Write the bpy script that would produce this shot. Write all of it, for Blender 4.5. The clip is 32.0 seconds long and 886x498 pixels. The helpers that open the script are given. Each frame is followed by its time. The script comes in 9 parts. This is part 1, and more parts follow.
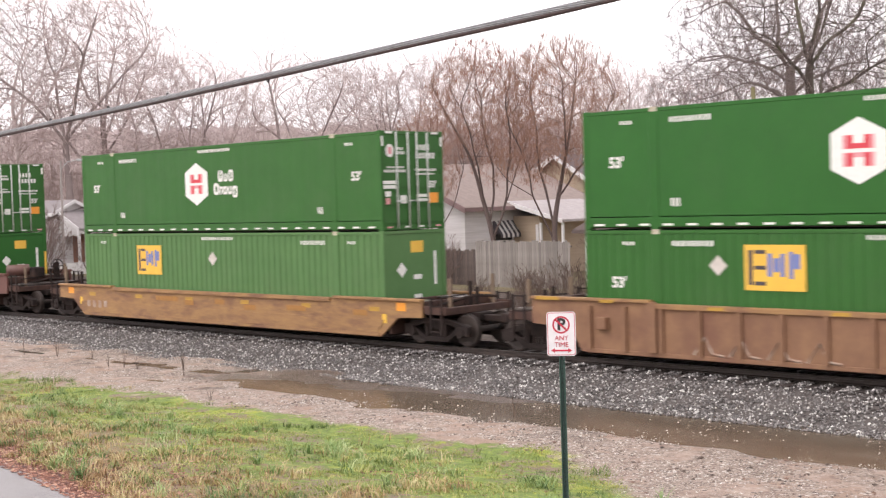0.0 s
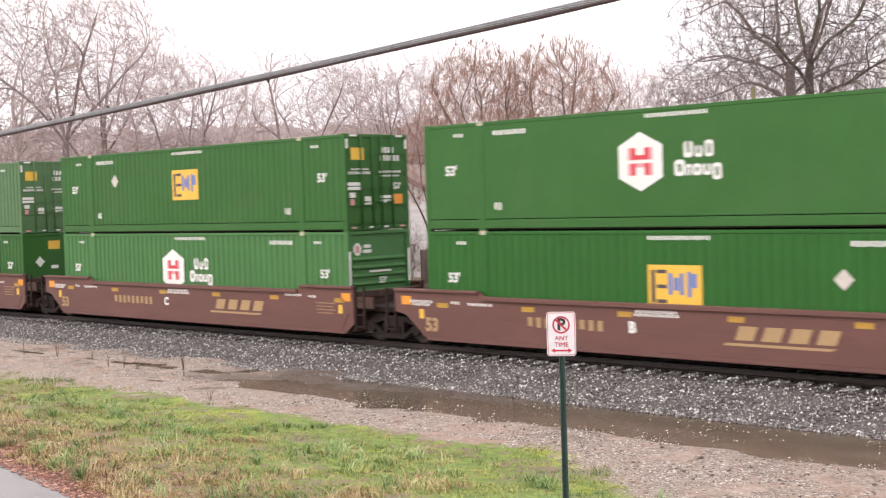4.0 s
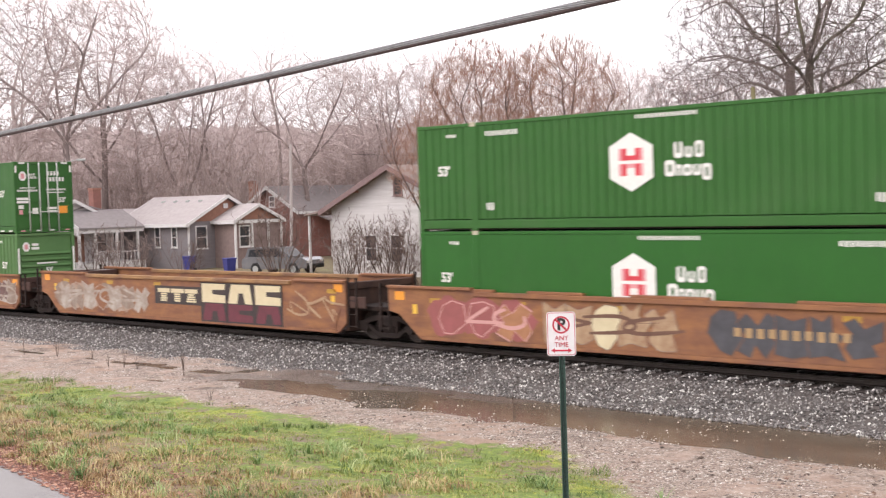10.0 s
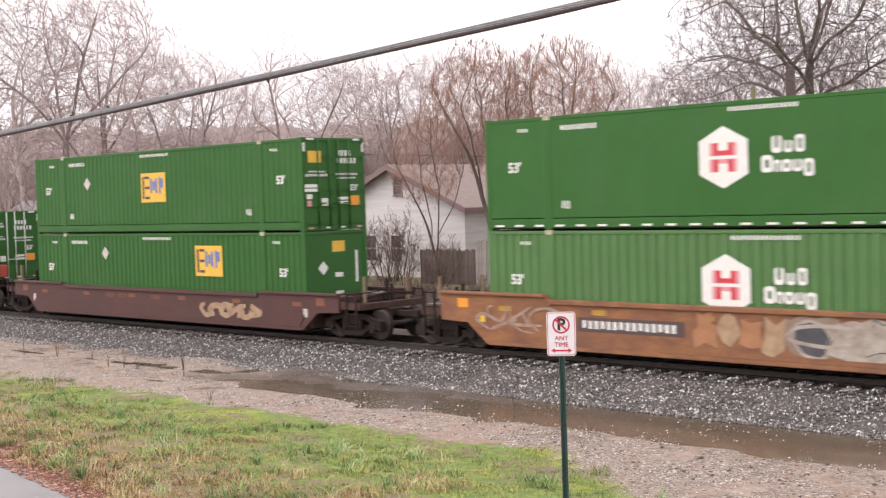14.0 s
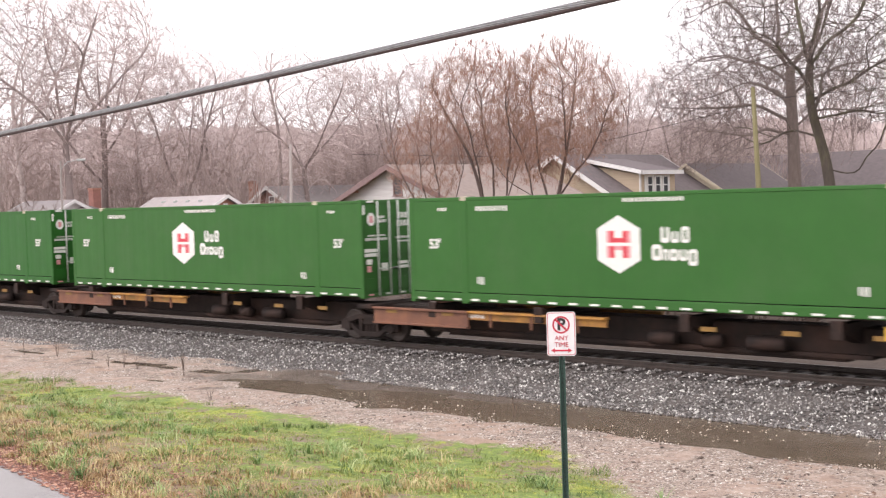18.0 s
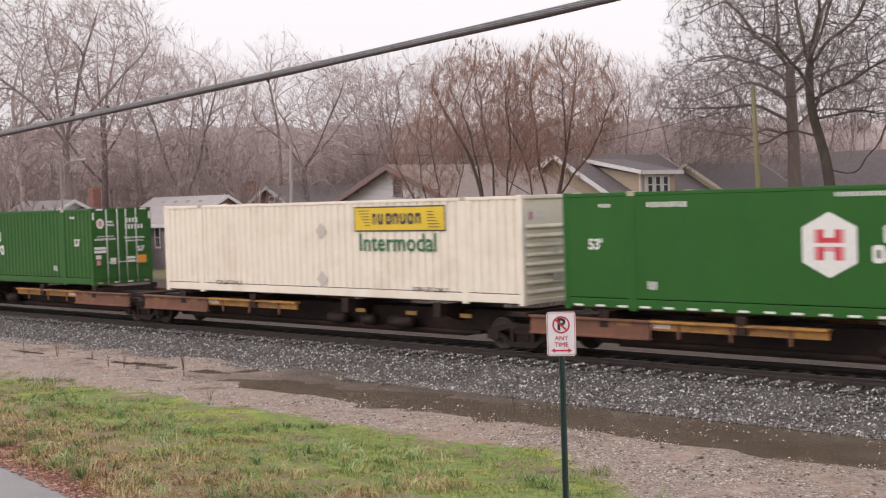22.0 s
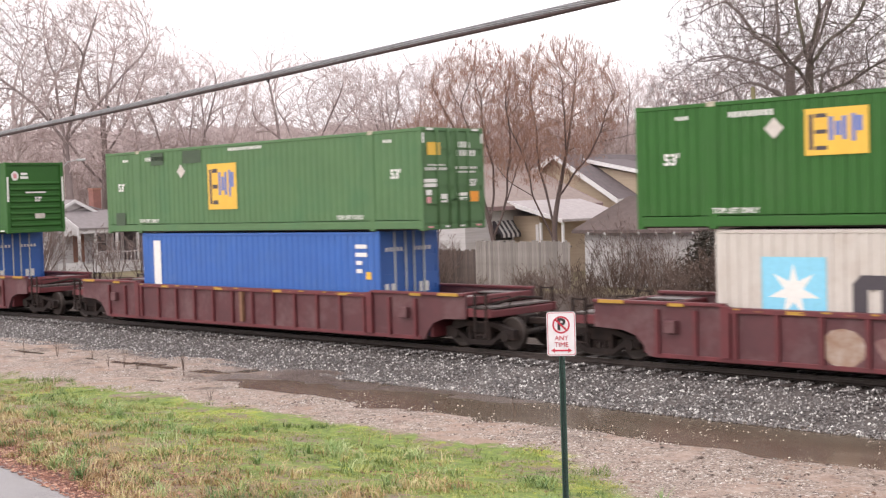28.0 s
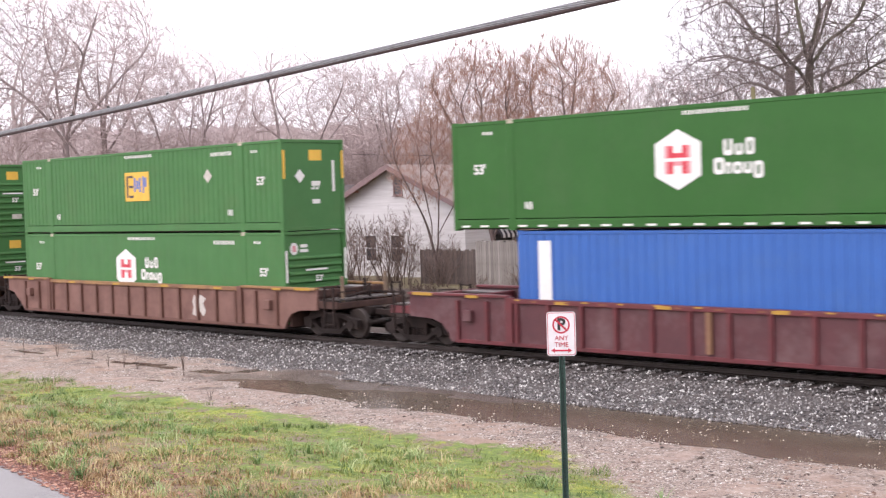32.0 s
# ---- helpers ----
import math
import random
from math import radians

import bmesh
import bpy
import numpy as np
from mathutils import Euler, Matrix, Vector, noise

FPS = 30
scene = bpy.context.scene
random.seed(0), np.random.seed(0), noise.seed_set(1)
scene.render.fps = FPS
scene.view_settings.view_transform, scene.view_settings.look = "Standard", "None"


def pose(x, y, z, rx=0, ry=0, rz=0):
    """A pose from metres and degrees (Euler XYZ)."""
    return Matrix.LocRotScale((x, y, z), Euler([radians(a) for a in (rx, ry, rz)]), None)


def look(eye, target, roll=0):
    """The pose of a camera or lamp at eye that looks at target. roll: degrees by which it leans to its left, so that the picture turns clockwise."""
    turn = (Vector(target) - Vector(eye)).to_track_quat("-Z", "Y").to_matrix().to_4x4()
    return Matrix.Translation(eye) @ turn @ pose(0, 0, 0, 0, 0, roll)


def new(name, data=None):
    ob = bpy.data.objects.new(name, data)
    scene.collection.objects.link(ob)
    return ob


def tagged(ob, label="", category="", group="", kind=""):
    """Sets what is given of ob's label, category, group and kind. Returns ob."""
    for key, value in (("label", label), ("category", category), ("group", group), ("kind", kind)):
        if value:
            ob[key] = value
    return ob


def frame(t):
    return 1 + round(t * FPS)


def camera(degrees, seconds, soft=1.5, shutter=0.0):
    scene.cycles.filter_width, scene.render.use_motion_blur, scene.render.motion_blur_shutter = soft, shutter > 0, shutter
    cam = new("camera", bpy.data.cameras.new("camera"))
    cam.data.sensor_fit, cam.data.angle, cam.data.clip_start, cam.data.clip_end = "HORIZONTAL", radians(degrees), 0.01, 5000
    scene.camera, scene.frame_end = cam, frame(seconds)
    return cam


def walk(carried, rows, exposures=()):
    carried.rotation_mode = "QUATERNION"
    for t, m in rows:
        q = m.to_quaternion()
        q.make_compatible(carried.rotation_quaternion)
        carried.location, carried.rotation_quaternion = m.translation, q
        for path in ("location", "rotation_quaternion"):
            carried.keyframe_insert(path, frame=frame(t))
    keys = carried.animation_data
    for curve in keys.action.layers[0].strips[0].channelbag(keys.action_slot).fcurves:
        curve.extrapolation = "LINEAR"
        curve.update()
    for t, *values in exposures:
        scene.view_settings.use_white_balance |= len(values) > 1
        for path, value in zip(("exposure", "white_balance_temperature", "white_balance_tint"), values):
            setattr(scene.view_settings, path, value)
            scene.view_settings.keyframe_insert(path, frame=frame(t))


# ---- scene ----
# The camera stands still; the railway runs along x, its rail heads at z = 0.
EYE = (0.0, -26.734, 4.117)
VIEW = (-0.69118, 0.72126, -0.03864)
cam = camera(38.03, 32.0, soft=1.25, shutter=0.35)
STAND = look(EYE, [e + 10 * v for e, v in zip(EYE, VIEW)], -1.7487)
walk(cam, [(0, STAND), (32, STAND)],
     [(0, 0.14, 6500, 15), (8, 0.18, 6500, 15), (10, 0.12, 6500, 15), (11, 0.03, 6500, 15), (13, 0.0, 6500, 15), (16, 0.16, 6500, 15), (20, 0.22, 6500, 15), (21, 0.05, 6500, 15), (22, -0.50, 6500, 15), (23, -0.74, 6500, 15), (24, -0.38, 6500, 15), (25, 0.10, 6500, 15),
      (27.5, 0.1, 6500, 15), (29, 0.12, 6450, 16), (30, 0.15, 6300, 18), (32, 0.20, 6200, 19)])
scene.view_settings.exposure = 0.0


# ---- world and light: a white overcast winter sky ----
def make_world():
    w = bpy.data.worlds.new("overcast")
    scene.world = w
    w.use_nodes = True
    nt = w.node_tree
    bg = nt.nodes["Background"]
    sky = nt.nodes.new("ShaderNodeTexSky")
    sky.sky_type = "NISHITA"
    sky.sun_disc = False
    sky.sun_elevation, sky.sun_rotation = radians(38), radians(200)
    sky.dust_density, sky.air_density = 6.0, 1.0
    hsv = nt.nodes.new("ShaderNodeHueSaturation")
    hsv.inputs["Saturation"].default_value = 0.12
    mix = nt.nodes.new("ShaderNodeMix")
    mix.data_type = "RGBA"
    mix.inputs[0].default_value = 0.72
    mix.inputs[7].default_value = (12.0, 11.7, 11.75, 1)
    nt.links.new(sky.outputs[0], hsv.inputs["Color"])
    nt.links.new(hsv.outputs[0], mix.inputs[6])
    nt.links.new(mix.outputs[2], bg.inputs[0])
    bg.inputs[1].default_value = 0.15
    sun = new("sun", bpy.data.lights.new("sun", "SUN"))
    sun.data.energy, sun.data.angle, sun.data.color = 0.9, radians(25), (1.0, 0.96, 0.92)
    sun.matrix_world = look((0, 0, 60), (14, 32, 15))


make_world()

# ---- materials ----
MATS = {}


def node(nt, kind, **inputs):
    n = nt.nodes.new(kind)
    for k, v in inputs.items():
        n.inputs[k].default_value = v
    return n


def mat(name, base, other=None, rough=0.7, metal=0.0, scale=3.0, stain=None, stain_scale=0.6, amount=0.5, bump=0.2, bump_scale=40.0,
        detail=8.0, stretch=(1, 1, 1), random_tint=0.0, coat=0.0, spec=0.5):
    """A surface with two scales of variation, fine relief and, where asked, stains with a shape of their own."""
    if name in MATS:
        return MATS[name]
    m = bpy.data.materials.new(name)
    m.use_nodes = True
    nt = m.node_tree
    b = nt.nodes["Principled BSDF"]
    other = other or tuple(c * 0.7 for c in base)
    co = nt.nodes.new("ShaderNodeTexCoord")
    mp = nt.nodes.new("ShaderNodeMapping")
    mp.inputs["Scale"].default_value = stretch
    nt.links.new(co.outputs["Object"], mp.inputs[0])
    n1 = node(nt, "ShaderNodeTexNoise", Scale=scale, Detail=detail, Roughness=0.65)
    nt.links.new(mp.outputs[0], n1.inputs["Vector"])
    r1 = nt.nodes.new("ShaderNodeValToRGB")
    r1.color_ramp.elements[0].position, r1.color_ramp.elements[1].position = 0.32, 0.68
    r1.color_ramp.elements[0].color, r1.color_ramp.elements[1].color = (*other, 1), (*base, 1)
    nt.links.new(n1.outputs["Fac"], r1.inputs[0])
    out = r1.outputs[0]
    if stain:
        n2 = node(nt, "ShaderNodeTexNoise", Scale=stain_scale, Detail=6.0, Roughness=0.7)
        nt.links.new(mp.outputs[0], n2.inputs["Vector"])
        r2 = nt.nodes.new("ShaderNodeValToRGB")
        r2.color_ramp.elements[0].position, r2.color_ramp.elements[1].position = 0.48, 0.66
        r2.color_ramp.elements[0].color, r2.color_ramp.elements[1].color = (0, 0, 0, 1), (amount, amount, amount, 1)
        nt.links.new(n2.outputs["Fac"], r2.inputs[0])
        mx = nt.nodes.new("ShaderNodeMix")
        mx.data_type = "RGBA"
        nt.links.new(r2.outputs[0], mx.inputs[0])
        nt.links.new(out, mx.inputs[6])
        mx.inputs[7].default_value = (*stain, 1)
        out = mx.outputs[2]
    if random_tint:
        oi = nt.nodes.new("ShaderNodeObjectInfo")
        mr = node(nt, "ShaderNodeMapRange")
        mr.inputs[3].default_value, mr.inputs[4].default_value = 1 - random_tint, 1 + random_tint
        nt.links.new(oi.outputs["Random"], mr.inputs[0])
        hs = nt.nodes.new("ShaderNodeHueSaturation")
        nt.links.new(mr.outputs[0], hs.inputs["Value"])
        nt.links.new(out, hs.inputs["Color"])
        out = hs.outputs[0]
    nt.links.new(out, b.inputs["Base Color"])
    b.inputs["Roughness"].default_value, b.inputs["Metallic"].default_value = rough, metal
    b.inputs["Coat Weight"].default_value = coat
    b.inputs["Specular IOR Level"].default_value = spec
    if bump:
        nb = node(nt, "ShaderNodeTexNoise", Scale=bump_scale, Detail=4.0)
        nt.links.new(mp.outputs[0], nb.inputs["Vector"])
        bp = node(nt, "ShaderNodeBump", Strength=bump, Distance=0.02)
        nt.links.new(nb.outputs["Fac"], bp.inputs["Height"])
        nt.links.new(bp.outputs[0], b.inputs["Normal"])
    MATS[name] = m
    return m


def plain(name, colour, rough=0.6, metal=0.0):
    return mat(name, colour, tuple(c * 0.86 for c in colour), rough, metal, scale=9.0, bump=0.05)


# ---- mesh builder ----
class Shape:
    """Collects boxes, tubes and plates into one mesh."""

    def __init__(self):
        self.v, self.f = [], []

    def add(self, verts, faces):
        n = len(self.v)
        self.v.extend([tuple(q) for q in verts])
        self.f.extend([tuple(i + n for i in g) for g in faces])
        return self

    def box(self, x0, x1, y0, y1, z0, z1, b=0.0):
        if b <= 0:
            vs = [(x, y, z) for x in (x0, x1) for y in (y0, y1) for z in (z0, z1)]
            return self.add(vs, [(0, 1, 3, 2), (4, 6, 7, 5), (0, 4, 5, 1), (2, 3, 7, 6), (0, 2, 6, 4), (1, 5, 7, 3)])
        vs, at = [], {}
        for ix, x in enumerate((x0, x1)):
            for iy, y in enumerate((y0, y1)):
                for iz, z in enumerate((z0, z1)):
                    sx, sy, sz = (1, -1)[ix], (1, -1)[iy], (1, -1)[iz]
                    for ax, q in enumerate(((x, y + sy * b, z + sz * b), (x + sx * b, y, z + sz * b), (x + sx * b, y + sy * b, z))):
                        at[ix, iy, iz, ax] = len(vs)
                        vs.append(q)
        fs = []
        for ax in range(3):
            o = [a for a in range(3) if a != ax]
            for side in (0, 1):
                loop = []
                for c in ((0, 0), (1, 0), (1, 1), (0, 1)):
                    k = [0, 0, 0]
                    k[ax], k[o[0]], k[o[1]] = side, c[0], c[1]
                    loop.append(at[(*k, ax)])
                fs.append(loop if (side == 1) == (ax != 1) else loop[::-1])
        for ax in range(3):
            o = [a for a in range(3) if a != ax]
            for p in (0, 1):
                for q in (0, 1):
                    k0, k1 = [0, 0, 0], [0, 0, 0]
                    k0[o[0]], k0[o[1]], k1[o[0]], k1[o[1]] = p, q, p, q
                    k1[ax] = 1
                    fs.append([at[(*k0, o[0])], at[(*k1, o[0])], at[(*k1, o[1])], at[(*k0, o[1])]])
        for i in (0, 1):
            for j in (0, 1):
                for k in (0, 1):
                    fs.append([at[i, j, k, a] for a in range(3)])
        return self.add(vs, fs)

    def tube(self, pts, radii, n=8, caps=True):
        pts = [Vector(q) for q in pts]
        if isinstance(radii, (int, float)):
            radii = [radii] * len(pts)
        vs, fs = [], []
        for i, q in enumerate(pts):
            d = (pts[min(i + 1, len(pts) - 1)] - pts[max(i - 1, 0)]).normalized()
            a = d.cross(Vector((0.31, 0.17, 0.93)))
            if a.length < 0.05:
                a = d.cross(Vector((1, 0, 0)))
            a.normalize()
            b = d.cross(a)
            for k in range(n):
                w = 2 * math.pi * k / n
                vs.append(q + (a * math.cos(w) + b * math.sin(w)) * radii[i])
        for i in range(len(pts) - 1):
            for k in range(n):
                j = (k + 1) % n
                fs.append((i * n + k, i * n + j, (i + 1) * n + j, (i + 1) * n + k))
        if caps:
            fs.append(tuple(range(n))[::-1])
            fs.append(tuple((len(pts) - 1) * n + k for k in range(n)))
        return self.add(vs, fs)

    def plate(self, outline, y0, y1, axis="y"):
        """An outline in two coordinates, given thickness along the third axis."""
        n = len(outline)

        def at(a, b, c):
            return (a, c, b) if axis == "y" else (c, a, b) if axis == "x" else (a, b, c)
        vs = [at(a, b, y0) for a, b in outline] + [at(a, b, y1) for a, b in outline]
        fs = [tuple(range(n)), tuple(range(n, 2 * n))[::-1]]
        fs += [(i, (i + 1) % n, n + (i + 1) % n, n + i) for i in range(n)]
        return self.add(vs, fs)

    def mesh(self, name, smooth=False):
        me = bpy.data.meshes.new(name)
        me.from_pydata(self.v, [], self.f)
        me.materials.append(None)
        bm = bmesh.new()
        bm.from_mesh(me)
        bmesh.ops.recalc_face_normals(bm, faces=bm.faces)
        bm.to_mesh(me)
        bm.free()
        if smooth:
            me.polygons.foreach_set("use_smooth", [True] * len(me.polygons))
        return me


def part(name, shape, material, parent=None, label="", at=None, smooth=False):
    """Links a shape, or a mesh that others share, as one object under its thing."""
    me = shape.mesh(name, smooth) if isinstance(shape, Shape) else shape
    ob = new(name, me)
    ob.material_slots[0].link = "OBJECT"
    ob.material_slots[0].material = material
    if parent is not None:
        ob.parent = parent
    if at is not None:
        ob.matrix_basis = at
    if label:
        ob["label"] = label
    return ob


SHARED = {}


def shared(key, make, smooth=False):
    if key not in SHARED:
        SHARED[key] = make().mesh(key.split(":")[0], smooth)
    return SHARED[key]


def thing(name, label, category, group="", kind="", at=None):
    ob = new(name)
    ob.empty_display_size = 0.5
    tagged(ob, label, category, group, kind)
    if at is not None:
        ob.matrix_basis = at
    return ob


def lettering(text, size, bold=0.0):
    """Letters as a thin mesh in the xz plane, centred, facing -y."""
    key = "letters:%s:%g:%g" % (text, size, bold)
    if key not in SHARED:
        cu = bpy.data.curves.new("letters", "FONT")
        cu.body, cu.size, cu.align_x, cu.align_y, cu.extrude, cu.offset = text, size, "CENTER", "CENTER", 0.002, bold
        cu.resolution_u = 3
        ob = new("letters", cu)
        me = bpy.data.meshes.new_from_object(ob.evaluated_get(bpy.context.evaluated_depsgraph_get()))
        bpy.data.objects.remove(ob)
        me.transform(pose(0, 0, 0, 90, 0, 0))
        me.materials.clear()
        me.materials.append(None)
        SHARED[key] = me
    return SHARED[key]


# ---- the train: one speed for all of it ----
def run(t):
    """How far the train has come along x at t seconds."""
    u = (t - 16) / 16
    v = min(1.0, max(0.0, (t - 25.2) / 3.2))
    return 10.3538 * t + 16 * (-0.0563 * u ** 2 - 0.0153 * u ** 3 + 0.0107 * u ** 4) - 0.5 * v * v * (3 - 2 * v)


ROLLING = []      # things that ride along: (thing, place along the train, height)
SPINNING = []     # wheelsets
L53, W53, H53 = 16.154 / 2, 2.591 / 2, 2.896

GREEN = {
    "deep": mat("green paint deep", (0.021, 0.118, 0.016), (0.017, 0.100, 0.013), 0.45, scale=0.8, stain=(0.036, 0.112, 0.028), amount=0.3, bump=0.06, spec=0.3),
    "mid": mat("green paint", (0.031, 0.124, 0.022), (0.026, 0.106, 0.018), 0.5, scale=0.8, stain=(0.052, 0.125, 0.038), amount=0.4, bump=0.06, spec=0.3),
    "light": mat("green paint light", (0.094, 0.200, 0.068), (0.074, 0.166, 0.054), 0.55, scale=0.8, stain=(0.10, 0.165, 0.07), amount=0.4, bump=0.06, spec=0.3),
    "fresh": mat("green paint fresh", (0.064, 0.188, 0.056), (0.052, 0.158, 0.046), 0.5, scale=0.8, stain=(0.08, 0.145, 0.05), amount=0.3, bump=0.06, spec=0.3),
    "olive": mat("green paint faded", (0.088, 0.182, 0.072), (0.072, 0.155, 0.060), 0.6, scale=0.7, stain=(0.055, 0.155, 0.065), amount=0.5, bump=0.06),
    "white": mat("cream paint", (0.88, 0.80, 0.68), (0.81, 0.73, 0.61), 0.55, scale=0.8, stain=(0.62, 0.51, 0.40), amount=0.4, bump=0.05, spec=0.3),
    "blue": mat("blue paint", (0.034, 0.128, 0.43), (0.028, 0.108, 0.37), 0.45, scale=0.8, stain=(0.06, 0.14, 0.34), amount=0.4, bump=0.06),
    "grey": mat("pale grey paint", (0.60, 0.56, 0.51), (0.52, 0.47, 0.42), 0.55, scale=0.8, stain=(0.38, 0.30, 0.23), amount=0.4, bump=0.05),
}
WHITE = plain("white decal", (0.80, 0.79, 0.75), 0.5)
RED = plain("red decal", (0.62, 0.05, 0.07), 0.5)
PINK = plain("faded red decal", (0.70, 0.30, 0.32), 0.5)
YELLOW = mat("yellow decal", (0.77, 0.475, 0.060), (0.70, 0.41, 0.05), 0.5, scale=2)
LEMON = mat("lemon yellow decal", (0.78, 0.55, 0.035), (0.70, 0.48, 0.03), 0.5, scale=2)
DULLYELLOW = mat("dull yellow reflector", (0.52, 0.30, 0.035), (0.34, 0.19, 0.03), 0.5, scale=3)
DIMYELLOW = mat("dirty yellow reflector", (0.30, 0.165, 0.03), (0.16, 0.085, 0.025), 0.6, scale=3)
FADED = mat("faded white placard", (0.62, 0.58, 0.53), (0.48, 0.43, 0.38), 0.6, scale=4)
NAVY = plain("dark decal", (0.06, 0.05, 0.06), 0.5)
BLUE = plain("blue decal", (0.15, 0.20, 0.45), 0.5)
ORANGE = plain("orange decal", (0.85, 0.33, 0.03), 0.5)
SKYBLUE = plain("sky blue decal", (0.25, 0.62, 0.80), 0.5)
DARKGREEN = plain("dark green decal", (0.03, 0.16, 0.07), 0.5)
STEEL = mat("galvanised steel", (0.50, 0.51, 0.50), (0.38, 0.39, 0.38), 0.5, 0.15, scale=6)
# Oily steel; the deep shade round the trucks is put into its colour too.
GRIME = mat("shade-darkened oily steel", (0.034, 0.023, 0.020), (0.016, 0.012, 0.011), 0.75, 0.0, scale=2, stain=(0.075, 0.040, 0.030), amount=0.6, spec=0.2)
RUBBER = plain("black rubber", (0.025, 0.025, 0.026), 0.8)


def corrugated(length, z0, z1, pitch, depth, flat):
    """A ribbed sheet along x in the plane y = 0; its troughs lie behind, at y = depth."""
    s = Shape()
    n = max(1, round(length / pitch))
    p = length / n
    xs = []
    for i in range(n):
        x = -length / 2 + i * p
        a, b = p * flat, p * (1 - flat) / 2 * 0.4
        xs += [(x, 0), (x + a, 0), (x + a + b, depth), (x + p - b, depth)]
    xs.append((length / 2, 0))
    vs = [(x, y, z) for x, y in xs for z in (z0, z1)]
    return s.add(vs, [(2 * i, 2 * i + 2, 2 * i + 3, 2 * i + 1) for i in range(len(xs) - 1)])


def flat_box(w, h, t=0.004):
    return shared("sticker:%g:%g" % (w, h), lambda: Shape().box(-w / 2, w / 2, -t, 0, -h / 2, h / 2))


def diamond(w):
    return shared("diamond:%g" % w, lambda: Shape().plate([(-w / 2, 0), (0, -w / 2), (w / 2, 0), (0, w / 2)], -0.004, 0))


def badge_shape(w, h, cut):
    if cut:   # the six-sided badge with its foot hidden or squared off
        pts = [(-w / 2, -h / 2), (w / 2, -h / 2), (w / 2, h * 0.24), (0, h / 2), (-w / 2, h * 0.24)]
    else:
        pts = [(-w / 2, -h * 0.27), (0, -h / 2), (w / 2, -h * 0.27), (w / 2, h * 0.27), (0, h / 2), (-w / 2, h * 0.27)]
    return Shape().plate(pts, -0.004, 0)


def hex_badge(parent, x, z, y, k=1.0):
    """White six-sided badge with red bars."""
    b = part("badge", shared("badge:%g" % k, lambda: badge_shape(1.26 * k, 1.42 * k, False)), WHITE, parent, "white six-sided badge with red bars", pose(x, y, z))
    for sx in (-1, 1):
        for sz in (-1, 1):
            part("badge_bar", flat_box(0.13 * k, 0.29 * k), RED, b, "", pose(sx * 0.19 * k, -0.004, sz * 0.185 * k))
            part("badge_bar", flat_box(0.10 * k, 0.29 * k), PINK, b, "", pose(sx * 0.305 * k, -0.004, sz * 0.185 * k))
    part("badge_bar", flat_box(0.25 * k, 0.11 * k), RED, b, "", pose(0, -0.004, 0.10 * k))
    part("badge_bar", flat_box(0.25 * k, 0.10 * k), PINK, b, "", pose(0, -0.004, -0.09 * k))
    return b


def word_blocks(parent, x, z, y, k=1.0, material=None):
    """Two short rows of blocks, where a two-word trade mark stands."""
    m = material or WHITE
    rows = [(-0.42, 0.06, 0.24, 0.38), (-0.12, 0.06, 0.20, 0.27), (0.15, 0.06, 0.22, 0.38),
            (-0.68, -0.36, 0.28, 0.38), (-0.37, -0.36, 0.15, 0.27), (-0.18, -0.36, 0.23, 0.27), (0.09, -0.36, 0.21, 0.27), (0.34, -0.47, 0.24, 0.38)]
    for dx, dz, w, h in rows:
        at = pose(x + (dx + w / 2) * k, y, z + (dz + h / 2) * k)
        slot = 1 if dx in (-0.42, -0.12, 0.09) else 0 if dx == -0.37 else 2
        part("name_block", shared("name_block:%g:%g:%d" % (w * k, h * k, slot), lambda: block_letter(w * k, h * k, slot)), m, parent, "white block of a name", at)


def block_letter(w, h, slot=0):
    """A rounded block with a slot from below (0) or above (1), or a hole (2)."""
    t = w * 0.34
    c = min(w, h) * 0.2
    if slot == 2:
        outer = [(-w / 2, -h / 2 + c), (-w / 2 + c, -h / 2), (w / 2 - c, -h / 2), (w / 2, -h / 2 + c), (w / 2, h / 2 - c), (w / 2 - c, h / 2), (-w / 2 + c, h / 2), (-w / 2, h / 2 - c)]
        inner = [(x * (1 - 2 * t / w), z * (1 - 2 * t / h)) for x, z in outer]
        vs = [(x, y, z) for y in (-0.004, 0) for ring in (outer, inner) for x, z in ring]
        fs = []
        for i in range(8):
            j = (i + 1) % 8
            fs += [(i, j, 8 + j, 8 + i), (16 + j, 16 + i, 24 + i, 24 + j), (j, i, 16 + i, 16 + j), (8 + i, 8 + j, 24 + j, 24 + i)]
        return Shape().add(vs, fs)
    s = -1 if slot else 1
    pts = [(-w / 2, -h / 2 + c), (-w / 2 + c, -h / 2), (-w / 2 + t, -h / 2), (-w / 2 + t, h * 0.2), (w / 2 - t, h * 0.2), (w / 2 - t, -h / 2), (w / 2 - c, -h / 2), (w / 2, -h / 2 + c), (w / 2, h / 2 - c), (w / 2 - c, h / 2), (-w / 2 + c, h / 2), (-w / 2, h / 2 - c)]
    pts = [(x, z * s) for x, z in pts]
    return Shape().plate(pts if s > 0 else pts[::-1], -0.004, 0)


